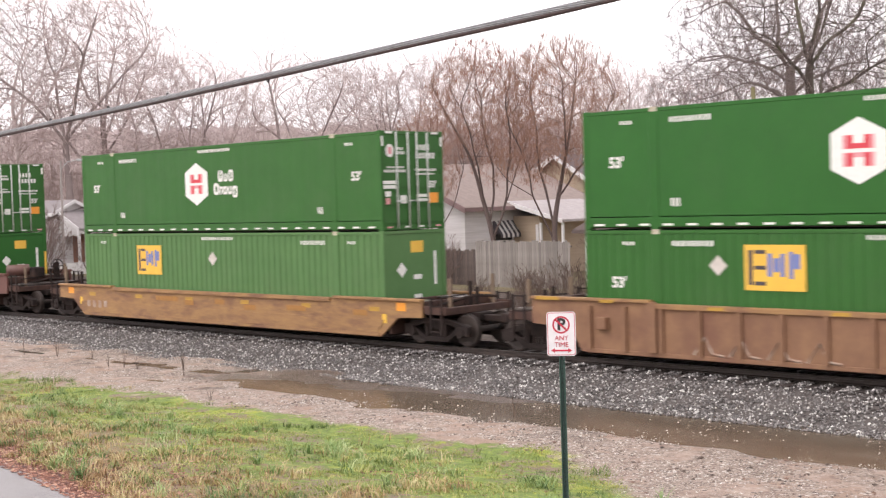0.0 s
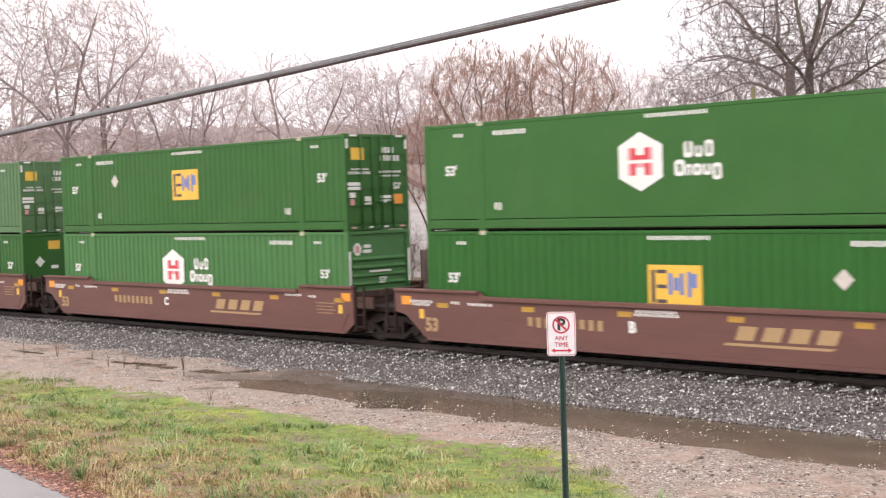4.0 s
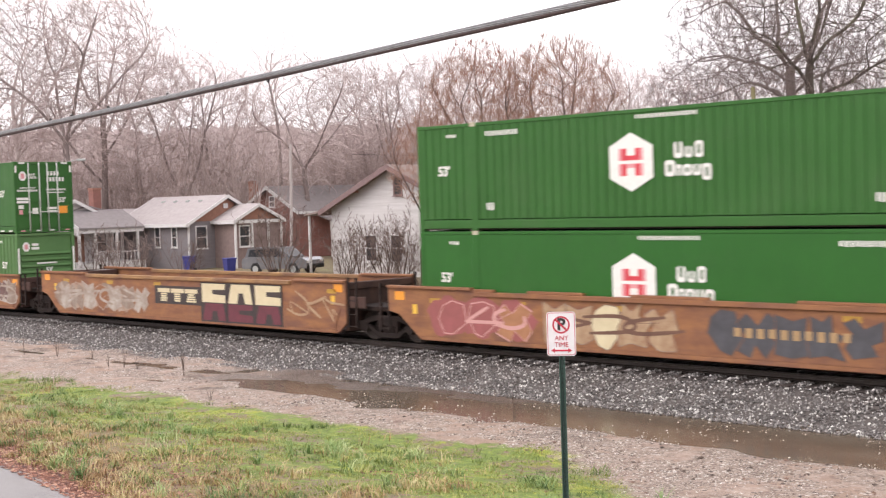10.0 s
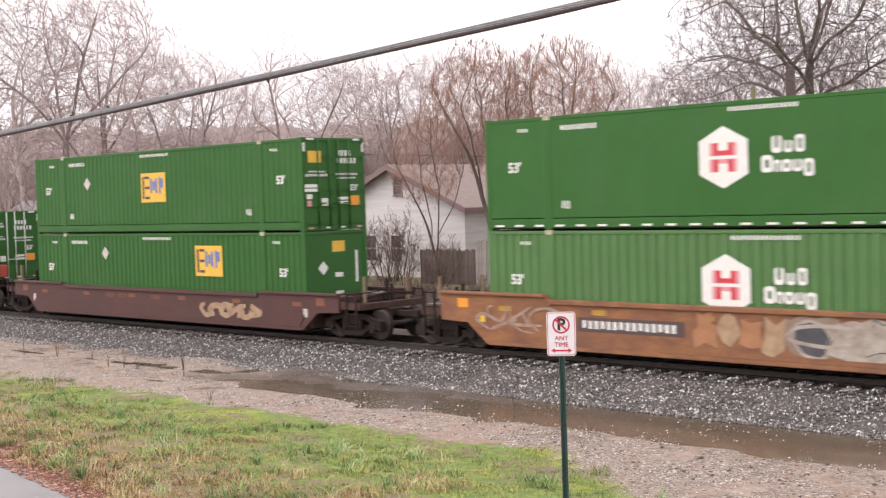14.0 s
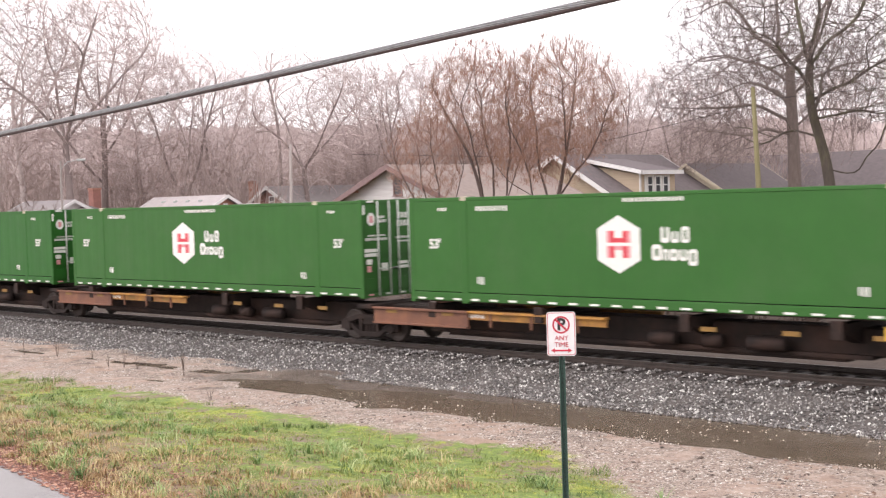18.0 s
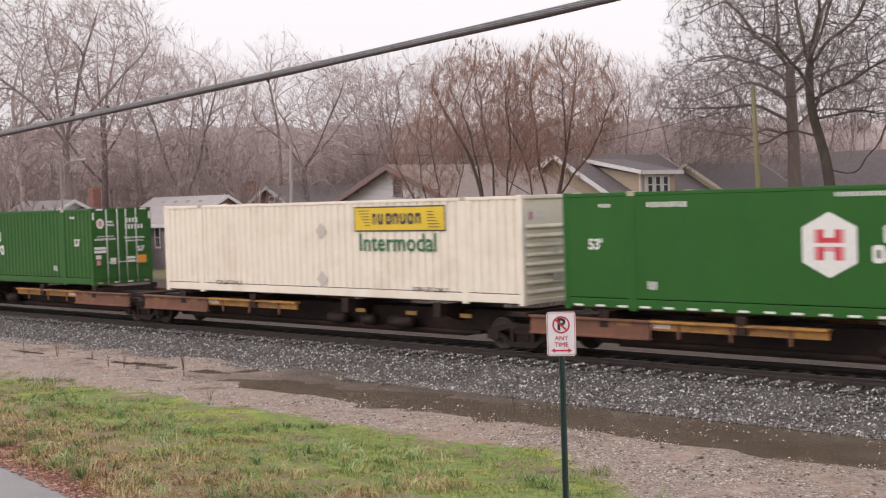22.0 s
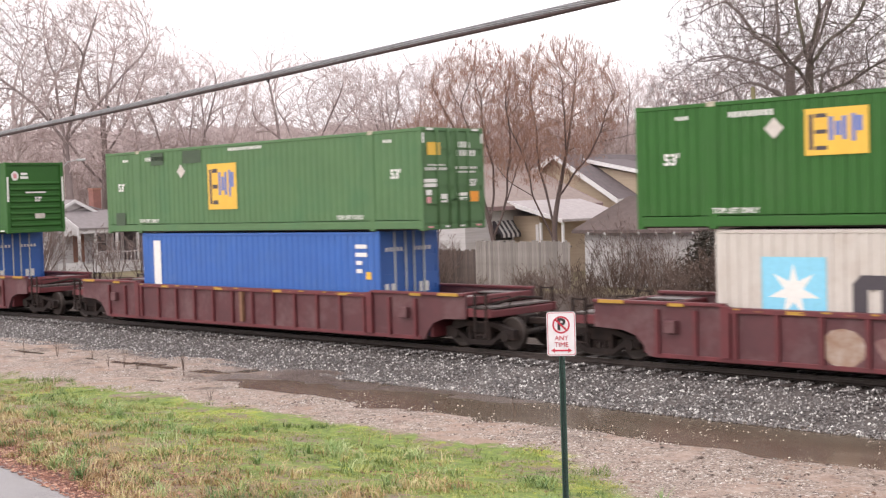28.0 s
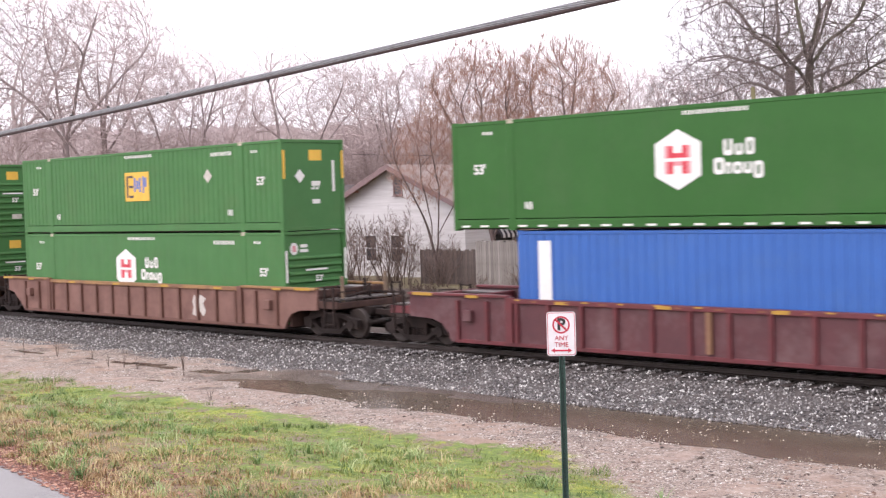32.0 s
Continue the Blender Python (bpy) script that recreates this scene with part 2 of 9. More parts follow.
def yellow_badge(parent, x, z, y, w=1.5, h=1.02, ground=None):
    """A square sign with one dark block and blue blocks on it."""
    b = part("badge", flat_box(w, h), ground or YELLOW, parent, "square yellow badge with dark and blue blocks", pose(x, y, z))
    part("badge_block", flat_box(w * 0.07, h * 0.76), NAVY, b, "", pose(-w * 0.40, -0.004, 0))
    for dz in (0.345, 0.0, -0.345):
        part("badge_block", flat_box(w * 0.19, h * 0.085), NAVY, b, "", pose(-w * 0.24, -0.0045, h * dz))
    for i, (dx, ww, hh) in enumerate(((-0.08, 0.075, 0.5), (0.03, 0.10, 0.30), (0.13, 0.075, 0.5), (0.27, 0.07, 0.58), (0.36, 0.10, 0.32))):
        part("badge_block", flat_box(w * ww, h * hh), BLUE, b, "", pose(w * dx, -0.004, h * (0.06 if i < 4 else 0.14)))
    return b


def bars(parent, x, z, y, w, h, n, material=None):
    """A line of small characters that cannot be read, as short bars."""
    def make():
        s = Shape()
        p = w / n
        for i in range(n):
            k = 1.0 if i % 3 else 0.8
            s.box(-w / 2 + i * p, -w / 2 + (i + 0.56) * p, -0.004, 0, -h / 2 * k, h / 2)
        return s
    return tagged(part("marking", shared("marking:%g:%g:%d" % (w, h, n), make), material or WHITE, parent, "", pose(x, y, z)), kind="stuff")


ROD = mat("pale galvanised rods", (0.66, 0.68, 0.64), (0.52, 0.54, 0.50), 0.5, 0.1, scale=6)


def end_doors(box, x, w, h, material, group_marks, mark_rng):
    """Two door leaves with lock rods and stickers, on the end at +x."""
    k = h / 2.9

    def card(leaf, y, z, ww, hh, m, label=""):
        c = -w / 4 if leaf[1] < 0 else w / 4
        return part("sticker", shared("door_card:%g:%g" % (ww, hh), lambda: Shape().box(0, 0.004, -ww / 2, ww / 2, -hh / 2, hh / 2)), m, leaf[0], label, pose(0.034, y - c, z * k))

    def row(leaf, y, z, ww, hh, n):
        c = -w / 4 if leaf[1] < 0 else w / 4

        def make():
            s = Shape()
            for i in range(n):
                s.box(0, 0.004, -ww / 2 + i * ww / n, -ww / 2 + (i + 0.62) * ww / n, -hh / 2, hh / 2)
            return s
        part("marking", shared("door_row:%g:%g:%d" % (ww, hh, n), make), WHITE, leaf[0], "", pose(0.034, y - c, z * k))
    for sy in (-1, 1):
        leaf = part("door_leaf", shared("door_leaf:%g:%g" % (w, h), lambda: door_leaf(w, h)), material, box, "", pose(x, sy * w / 4, 0))
        for dy in ((-0.03, 0.44) if sy < 0 else (-0.49, -0.05)):
            part("lock_rod", shared("lock_rod:%g" % h, lambda: Shape().tube([(0, 0, 0.06), (0, 0, h - 0.04)], 0.026, 8), True), material if group_marks == "square" else ROD, leaf, "painted lock rod" if group_marks == "square" else "galvanised lock rod", pose(0.055, dy * w / 2.59, 0))
            part("rod_handle", shared("rod_handle", lambda: Shape().box(-0.012, 0.012, -0.17, 0.17, -0.02, 0.02, 0.006)), material if group_marks == "square" else ROD, leaf, "", pose(0.065, dy * w / 2.59 + (0.12 if sy < 0 else -0.12), 0.86 * k))
        lf = (leaf, sy)
        if group_marks == "none":
            row(lf, -0.62 if sy < 0 else 0.55, 2.35, 0.75, 0.12, 5)
            row(lf, -0.80 if sy < 0 else 0.6, 1.2, 0.5, 0.3, 2)
            continue
        if sy < 0:
            if group_marks == "hex":
                part("sticker", shared("round_sticker", lambda: Shape().plate([(0.17 * math.cos(a), 0.20 * math.sin(a)) for a in [i * math.pi / 4 + 0.39 for i in range(8)]], 0, 0.004, "x")), WHITE, leaf, "white badge sticker", pose(0.034, -0.927 + w / 4, 2.32 * k))
                part("sticker", shared("red_mark", lambda: Shape().box(0, 0.004, -0.07, 0.07, -0.1, 0.1)), PINK, leaf, "", pose(0.0385, -0.927 + w / 4, 2.32 * k))
                row(lf, -0.50, 2.38, 0.28, 0.08, 3)
                row(lf, -0.48, 2.26, 0.36, 0.09, 4)
            else:
                card(lf, -0.80, 2.30, 0.52, 0.36, YELLOW, "yellow badge sticker")
            row(lf, -0.70, 1.84, 0.7, 0.05, 8)
            row(lf, -0.72, 1.73, 0.9, 0.08, 9)
            card(lf, -0.966, 1.40, 0.5, 0.10, WHITE)
            card(lf, -0.966, 1.27, 0.5, 0.10, WHITE)
            card(lf, -1.04, 1.07, 0.22, 0.15, WHITE)
            card(lf, -1.05, 0.86, 0.16, 0.18, PINK)
            card(lf, -0.425, 0.90, 0.25, 0.24, WHITE)
        else:
            row(lf, 0.45, 2.42, 0.58, 0.17, 4)
            row(lf, 0.54, 2.18, 0.84, 0.17, 6)
            row(lf, 0.54, 1.76, 0.92, 0.07, 10)
            row(lf, 0.52, 1.64, 0.8, 0.05, 9)
            part("length_mark", lettering("53'", 0.26, 0.01), WHITE, leaf, "white length mark", pose(0.042, 0.80 - w / 4, 1.32 * k, 0, 0, 90))
            card(lf, 0.33, 1.00, 0.42, 0.09, WHITE)
            card(lf, 0.33, 0.87, 0.42, 0.09, WHITE)
            card(lf, 0.82, 0.93, 0.40, 0.30, ORANGE, "orange warning sticker")
        for dy in (-0.35, 0.35):
            card(lf, sy * w / 4 + dy, 0.10, 0.2, 0.05, WHITE if dy * sy < 0 else PINK)


def door_leaf(w, h):
    s = Shape()
    hw = w / 4 - 0.03
    s.box(-0.03, 0.0, -hw, hw, 0.12, h - 0.1)
    z = 0.16
    n = 5
    p = (h - 0.3) / n
    for i in range(n):      # raised horizontal panels
        s.plate([(-hw + 0.03, z + i * p + 0.06), (hw - 0.03, z + i * p + 0.06), (hw - 0.03, z + (i + 1) * p - 0.10), (-hw + 0.03, z + (i + 1) * p - 0.10)], 0.0, 0.03, "x")
    for sy in (-1, 1):
        s.box(0, 0.02, sy * hw - 0.03, sy * hw + 0.03, 0.12, h - 0.1)
    return s


def container(colour, length=2 * L53, w=2 * W53, h=H53, pitch=0.28, depth=0.036, flat=0.5, ends="door", marks="hex", stripe=False, posts=True, seed=1,
              label="green corrugated steel shipping container", group="containers on the train", rust=False):
    rng = random.Random(seed)
    m = GREEN[colour] if isinstance(colour, str) else colour
    a, b = length / 2, w / 2
    box = thing("shipping_container", label, "container", group)
    panel = length - 0.3
    for sy, turn in ((-1, 0), (1, 180)):
        part("side_panel", shared("side_panel:%g:%g:%g:%g" % (panel, h, pitch, depth), lambda: corrugated(panel, 0.315, h - 0.1, pitch, depth, flat)), m, box, "", pose(0, sy * (b - 0.012), 0, 0, 0, turn))
        part("bottom_rail", shared("bottom_rail:%g" % length, lambda: Shape().box(-a + 0.16, a - 0.16, -0.03, 0.03, 0.06, 0.29, 0.01)), m, box, "", pose(0, sy * (b - 0.031), 0))
        part("top_rail", shared("top_rail:%g:%g" % (length, h), lambda: Shape().box(-a + 0.16, a - 0.16, -0.03, 0.03, h - 0.11, h - 0.02, 0.01)), m, box, "", pose(0, sy * (b - 0.031), 0))
        for sx in (-1, 1):
            part("corner_post", shared("corner_post:%g" % h, lambda: Shape().box(-0.08, 0.08, -0.07, 0.07, 0.11, h - 0.11, 0.012)), m, box, "", pose(sx * (a - 0.08), sy * (b - 0.07), 0))
            for z in (0.0, h - 0.118):
                part("corner_casting", shared("corner_casting", lambda: Shape().box(-0.089, 0.089, -0.081, 0.081, 0, 0.118, 0.012)), m, box, "", pose(sx * (a - 0.089), sy * (b - 0.081), z))
            if posts:
                part("lifting_post", shared("lifting_post:%g" % h, lambda: Shape().box(-0.13, 0.13, -0.04, 0.04, 0.1, h - 0.1, 0.015)), m, box, "", pose(sx * 6.0, sy * (b - 0.036), 0))
                for z in (0.0, h - 0.12):
                    part("lifting_casting", shared("lifting_casting", lambda: Shape().box(-0.11, 0.11, -0.06, 0.06, 0, 0.122, 0.012)), CASTING if z else m, box, "pale worn lifting casting", pose(sx * 6.0, sy * (b - 0.054), z))
    part("roof", shared("roof:%g:%g:%g" % (length, w, h), lambda: Shape().box(-a + 0.1, a - 0.1, -b + 0.05, b - 0.05, h - 0.05, h - 0.022)), m, box)
    part("underframe", shared("underframe:%g:%g" % (length, w), lambda: Shape().box(-a + 0.1, a - 0.1, -b + 0.06, b - 0.06, 0.03, 0.15)), GRIME, box)
    for sx in (-1, 1):
        part("end_beam", shared("end_beam:%g" % w, lambda: Shape().box(-0.06, 0.06, -b + 0.14, b - 0.14, 0.02, 0.14, 0.01)), m, box, "", pose(sx * (a - 0.06), 0, 0))
        part("end_header", shared("end_header:%g" % w, lambda: Shape().box(-0.06, 0.06, -b + 0.14, b - 0.14, 0, 0.1, 0.01)), m, box, "", pose(sx * (a - 0.06), 0, h - 0.11))
    part("end_wall", shared("flat_wall:%g:%g" % (w, h), lambda: Shape().box(-0.05, 0.0, -b + 0.12, b - 0.12, 0.13, h - 0.1)), m, box, "", pose(-a + 0.03, 0, 0, 0, 0, 180))
    if ends == "door":
        end_doors(box, a - 0.03, w, h, m, marks, rng)
        if marks != "none":
            for sy in (-1, 1):
                part("reflector", shared("reflector_end", lambda: Shape().box(0, 0.004, -0.14, 0.14, -0.03, 0.03)), WHITE, box, "", pose(a + 0.001, sy * (b - 0.35), h - 0.055))
                part("reflector", shared("reflector_post", lambda: Shape().box(0, 0.004, -0.04, 0.04, -0.14, 0.14)), WHITE, box, "", pose(a + 0.001, sy * (b - 0.08), h - 0.3))
    elif ends == "front":
        wall = part("end_wall", shared("flat_wall:%g:%g" % (w, h), lambda: Shape().box(-0.05, 0.0, -b + 0.12, b - 0.12, 0.13, h - 0.1)), m, box, "", pose(a - 0.075, 0, 0))
        for i in range(8):
            part("rib", shared("end_rib:%g" % w, lambda: Shape().plate([(0.0, 0.0), (0.07, 0.055), (0.07, 0.085), (0.0, 0.15)], -b + 0.2, b - 0.2)), m, wall, "", pose(0, 0, 0.25 + i * 0.245))
        if marks == "square":
            part("sticker", shared("yellow_sticker", lambda: Shape().box(0, 0.004, -0.26, 0.26, -0.17, 0.17)), YELLOW, box, "yellow badge sticker", pose(a - 0.073, 0.05, h - 0.48))
        else:
            part("sticker", shared("round_sticker", lambda: Shape().plate([(0.17 * math.cos(q), 0.20 * math.sin(q)) for q in [i * math.pi / 4 + 0.39 for i in range(8)]], 0, 0.004, "x")), WHITE, box, "white badge sticker", pose(a - 0.073, -0.85, h - 0.55))
            part("sticker", shared("red_mark", lambda: Shape().box(0, 0.004, -0.07, 0.07, -0.1, 0.1)), PINK, box, "", pose(a - 0.0685, -0.85, h - 0.55))
            for k, (dy, z, ww, hh) in enumerate(((-0.45, h - 0.47, 0.28, 0.1), (-0.45, h - 0.62, 0.34, 0.1))):
                part("sticker", shared("end_mark:%d" % k, lambda: Shape().box(0, 0.004, -ww / 2, ww / 2, -hh / 2, hh / 2)), WHITE, box, "", pose(a - 0.073, dy, z))
        part("sticker", shared("end_line", lambda: Shape().box(0, 0.004, -0.45, 0.45, -0.03, 0.03)), WHITE, box, "", pose(a + 0.001, 0, h * 0.575))
        part("length_mark", lettering("53'", 0.26, 0.01), WHITE, box, "white length mark", pose(a + 0.003, 0.1, h * 0.475, 0, 0, 90))
        part("sticker", shared("end_label", lambda: Shape().box(0, 0.004, -0.22, 0.22, -0.1, 0.1)), FADED, box, "pale paper label", pose(a + 0.001, 0.15, h * 0.24))
        for sy in (-1, 1):
            part("reflector", shared("reflector_tall", lambda: Shape().box(0, 0.004, -0.04, 0.04, -0.5, 0.5)), WHITE, box, "", pose(a + 0.001, sy * (b - 0.07), h * 0.62))
    elif ends == "plain":
        part("end_wall", shared("flat_wall:%g:%g" % (w, h), lambda: Shape().box(-0.05, 0.0, -b + 0.12, b - 0.12, 0.13, h - 0.1)), m, box, "", pose(a - 0.03, 0, 0))
        part("sticker", shared("yellow_sticker", lambda: Shape().box(0, 0.004, -0.26, 0.26, -0.17, 0.17)), YELLOW, box, "yellow badge sticker", pose(a - 0.03, 0.1, h - 0.5))
        part("sticker", shared("end_diamond", lambda: Shape().plate([(-0.2, 0), (0, -0.22), (0.2, 0), (0, 0.22)], 0, 0.004, "x")), WHITE, box, "white diamond placard", pose(a - 0.03, -0.55, h * 0.60))
        for k in range(2):
            part("marking", shared("end_bar:%d" % k, lambda: Shape().box(0, 0.004, -0.16, 0.16, -0.07, 0.07)), WHITE, box, "", pose(a - 0.03, 0.1, h * (0.52 - 0.2 * k)))
        part("marking", shared("end_column", lambda: Shape().box(0, 0.004, -0.05, 0.05, -0.5, 0.5)), WHITE, box, "", pose(a - 0.03, 0.85, h * 0.6))
    y = -b - 0.001
    if stripe:
        n = 24
        for i in range(n):
            x = -a + 0.45 + i * (length - 0.9) / (n - 1)
            if abs(abs(x) - 6.0) > 0.24:
                part("reflector", flat_box(0.28, 0.052), WHITE, box, "", pose(x, y, 0.115))
    return box


CASTING = mat("worn pale casting", (0.52, 0.48, 0.38), (0.36, 0.30, 0.22), 0.7, scale=8)


def side_marks(box, number=True, fifty=True, warn=True, h=H53, a=L53, b=W53, right=False, low=True):
    """The small stencils that all long containers carry on their near side."""
    y = -b - 0.001
    if fifty:
        for x in (-a + 1.0, a - 1.05):
            part("length_mark", lettering("53'", 0.36, 0.012), WHITE, box, "white length mark", pose(x, y - 0.002, h * 0.555))
    if number:
        bars(box, (5.0 if right else -4.95), h * 0.885, y, 1.15, 0.13, 9)
    for x in (-6.75, 6.75):
        bars(box, x, h * 0.885, y, 0.38, 0.09, 3)
    if warn:
        bars(box, 0.15, h * 0.93, y, 1.75, 0.10, 17)
    if low:
        for x in (-5.4, 5.4):
            bars(box, x, h * 0.22, y, 0.28, 0.2, 3)


# ---- railway cars ----
BROWN = mat("brown car paint", (0.155, 0.064, 0.050), (0.112, 0.045, 0.036), 0.6, scale=1.2, stain=(0.10, 0.045, 0.035), amount=0.6, stretch=(0.5, 1, 1.5))
RUSTY = mat("orange rusty car paint", (0.33, 0.145, 0.055), (0.17, 0.068, 0.038), 0.7, scale=1.6, stain=(0.17, 0.075, 0.05), stain_scale=0.9, amount=0.8, stretch=(0.6, 1, 1.6))
AMBER = mat("faded amber car paint", (0.36, 0.205, 0.078), (0.23, 0.118, 0.055), 0.65, scale=1.8, stain=(0.15, 0.07, 0.045), stain_scale=1.3, amount=0.85, stretch=(0.5, 1, 1.8))
MAROON = mat("maroon car paint", (0.112, 0.034, 0.038), (0.078, 0.026, 0.030), 0.6, scale=1.2, stain=(0.145, 0.078, 0.078), stain_scale=0.9, amount=0.85)
TAN = mat("weathered tan-brown car paint", (0.27, 0.145, 0.075), (0.18, 0.088, 0.05), 0.7, scale=1.3, stain=(0.16, 0.07, 0.045), amount=0.7)
MAROON_EDGE = mat("maroon rib paint", (0.150, 0.026, 0.031), (0.098, 0.021, 0.024), 0.55, scale=1.5)
ROSEBROWN = mat("faded pinkish brown car paint", (0.235, 0.125, 0.098), (0.165, 0.080, 0.062), 0.7, scale=1.3, stain=(0.13, 0.062, 0.048), stain_scale=1.1, amount=0.75)
ROSE_EDGE = mat("brown rib paint", (0.165, 0.075, 0.052), (0.115, 0.052, 0.038), 0.65, scale=1.5)
DULLORANGE = mat("dull orange placard", (0.26, 0.095, 0.045), (0.17, 0.065, 0.038), 0.7, scale=3)
DARKBROWN = mat("dark brown car paint", (0.096, 0.035, 0.029), (0.064, 0.026, 0.022), 0.6, scale=1.2, stain=(0.06, 0.03, 0.026), amount=0.6)
# Worn steel, darkened as well for the shade under the cars.
WHEEL = mat("worn wheel steel", (0.062, 0.044, 0.037), (0.036, 0.027, 0.023), 0.6, 0.2, scale=4)


def wheel_shape():
    s = Shape()
    n = 24
    for sy in (-1, 1):
        rings = [(0.44, 0.66), (0.44, 0.79), (0.40, 0.80), (0.36, 0.785), (0.18, 0.77), (0.14, 0.80), (0.0, 0.80)]
        vs, fs = [], []
        rings = [(0.0, 0.67), (0.47, 0.67), (0.47, 0.70)] + rings[:]
        for r, y in rings:
            for k in range(n):
                q = 2 * math.pi * k / n
                vs.append((r * math.cos(q), sy * y, r * math.sin(q)))
        for i in range(len(rings) - 1):
            for k in range(n):
                j = (k + 1) % n
                fs.append((i * n + k, i * n + j, (i + 1) * n + j, (i + 1) * n + k))
        s.add(vs, fs)
    s.tube([(0, -1.05, 0), (0, 1.05, 0)], 0.085, 12)
    for k in range(3):         # bolts on the bearing caps, which show the turning
        q = 2 * math.pi * k / 3
        for sy in (-1, 1):
            s.box(0.05 * math.cos(q) - 0.015, 0.05 * math.cos(q) + 0.015, sy * 1.06 - 0.02, sy * 1.06 + 0.02, 0.05 * math.sin(q) - 0.015, 0.05 * math.sin(q) + 0.015)
    return s


def truck_frame():
    """One cast side frame: an arched top, a bellied bottom and two windows."""
    s = Shape()
    y0, y1 = -0.09, 0.09
    s.plate([(-1.22, 0.34), (-1.22, 0.60), (-0.95, 0.66), (-0.45, 0.80), (0.45, 0.80), (0.95, 0.66), (1.22, 0.60), (1.22, 0.34), (1.0, 0.36), (0.92, 0.52), (0.45, 0.66), (-0.45, 0.66), (-0.92, 0.52), (-1.0, 0.36)], y0, y1)
    s.plate([(-0.98, 0.52), (-0.42, 0.16), (0.42, 0.16), (0.98, 0.52), (0.86, 0.58), (0.40, 0.29), (-0.40, 0.29), (-0.86, 0.58)], y0, y1)
    for x in (-0.40, 0.30):
        s.box(x, x + 0.10, y0, y1, 0.27, 0.68)
    for x in (-0.20, -0.05, 0.10):
        s.tube([(x + 0.03, 0, 0.28), (x + 0.03, 0, 0.50)], 0.055, 8)
    s.box(-0.30, 0.30, -0.06, 0.13, 0.50, 0.67, 0.015)
    for x in (-0.92, 0.92):
        s.tube([(x, -0.13, 0.44), (x, 0.12, 0.44)], 0.15, 12)
    return s


def truck(car, x):
    """A two-axle truck: the bolster carries the side frames and the wheelsets."""
    b = part("truck", shared("truck_bolster", lambda: Shape().box(-0.22, 0.22, -1.0, 1.0, 0.46, 0.74, 0.03).box(-0.9, 0.9, -0.08, 0.08, 0.52, 0.6).tube([(0, 0, 0.74), (0, 0, 0.92)], 0.3, 14)), GRIME, car, "dark cast steel two-axle truck", pose(x, 0, 0))
    for sy in (-1, 1):
        part("side_frame", shared("side_frame", truck_frame), GRIME, b, "", pose(0, sy * 1.0, 0))
    for sx in (-1, 1):
        w = part("wheelset", shared("wheelset", wheel_shape, False), WHEEL, b, "worn steel wheels on an axle")
        w.matrix_parent_inverse = pose(sx * 0.9, 0, 0.47)
        SPINNING.append(w)
    return b


def coupler(car, x, sx):
    part("coupler", shared("coupler", lambda: Shape().box(-0.1, 0.75, -0.09, 0.09, 0.68, 0.86, 0.02).box(0.70, 1.0, -0.17, 0.13, 0.64, 0.92, 0.04)), GRIME, car, "", pose(x, 0, 0, 0, 0, 0 if sx > 0 else 180))


def sill_outline(top, lift, low, front, back):
    """The side of a well car, from its rear end round to its front end."""
    def end(kind, s):
        if kind == "arch":        # over a truck of its own
            return [(s * 8.15, low), (s * 8.28, 0.50), (s * 8.50, 0.72), (s * 8.85, 0.84), (s * 9.72, 0.88), (s * 9.72, top + lift)]
        if kind == "slope":
            return [(s * 8.05, low), (s * 8.75, 0.80), (s * 9.72, 0.84), (s * 9.72, top + lift)]
        if kind == "long":        # leans over the shared truck
            return [(s * 8.0, low), (s * 8.85, 0.92), (s * 9.25, 1.0), (s * 9.25, top + lift)]
        return [(s * 8.05, low), (s * 8.42, 0.55), (s * 8.42, top + lift)]
    return end(front, 1) + [(6.05, top + lift), (5.85, top), (-5.85, top), (-6.05, top + lift)] + end(back, -1)[::-1]


DECK = mat("wet steel deck", (0.17, 0.15, 0.14), (0.11, 0.095, 0.09), 0.32, 0.4, scale=3, stain=(0.10, 0.06, 0.045), amount=0.5)


ENDSTEEL = mat("grimy brown end steel", (0.085, 0.045, 0.035), (0.045, 0.026, 0.022), 0.7, scale=2.5, stain=(0.15, 0.075, 0.045), amount=0.5, spec=0.25)


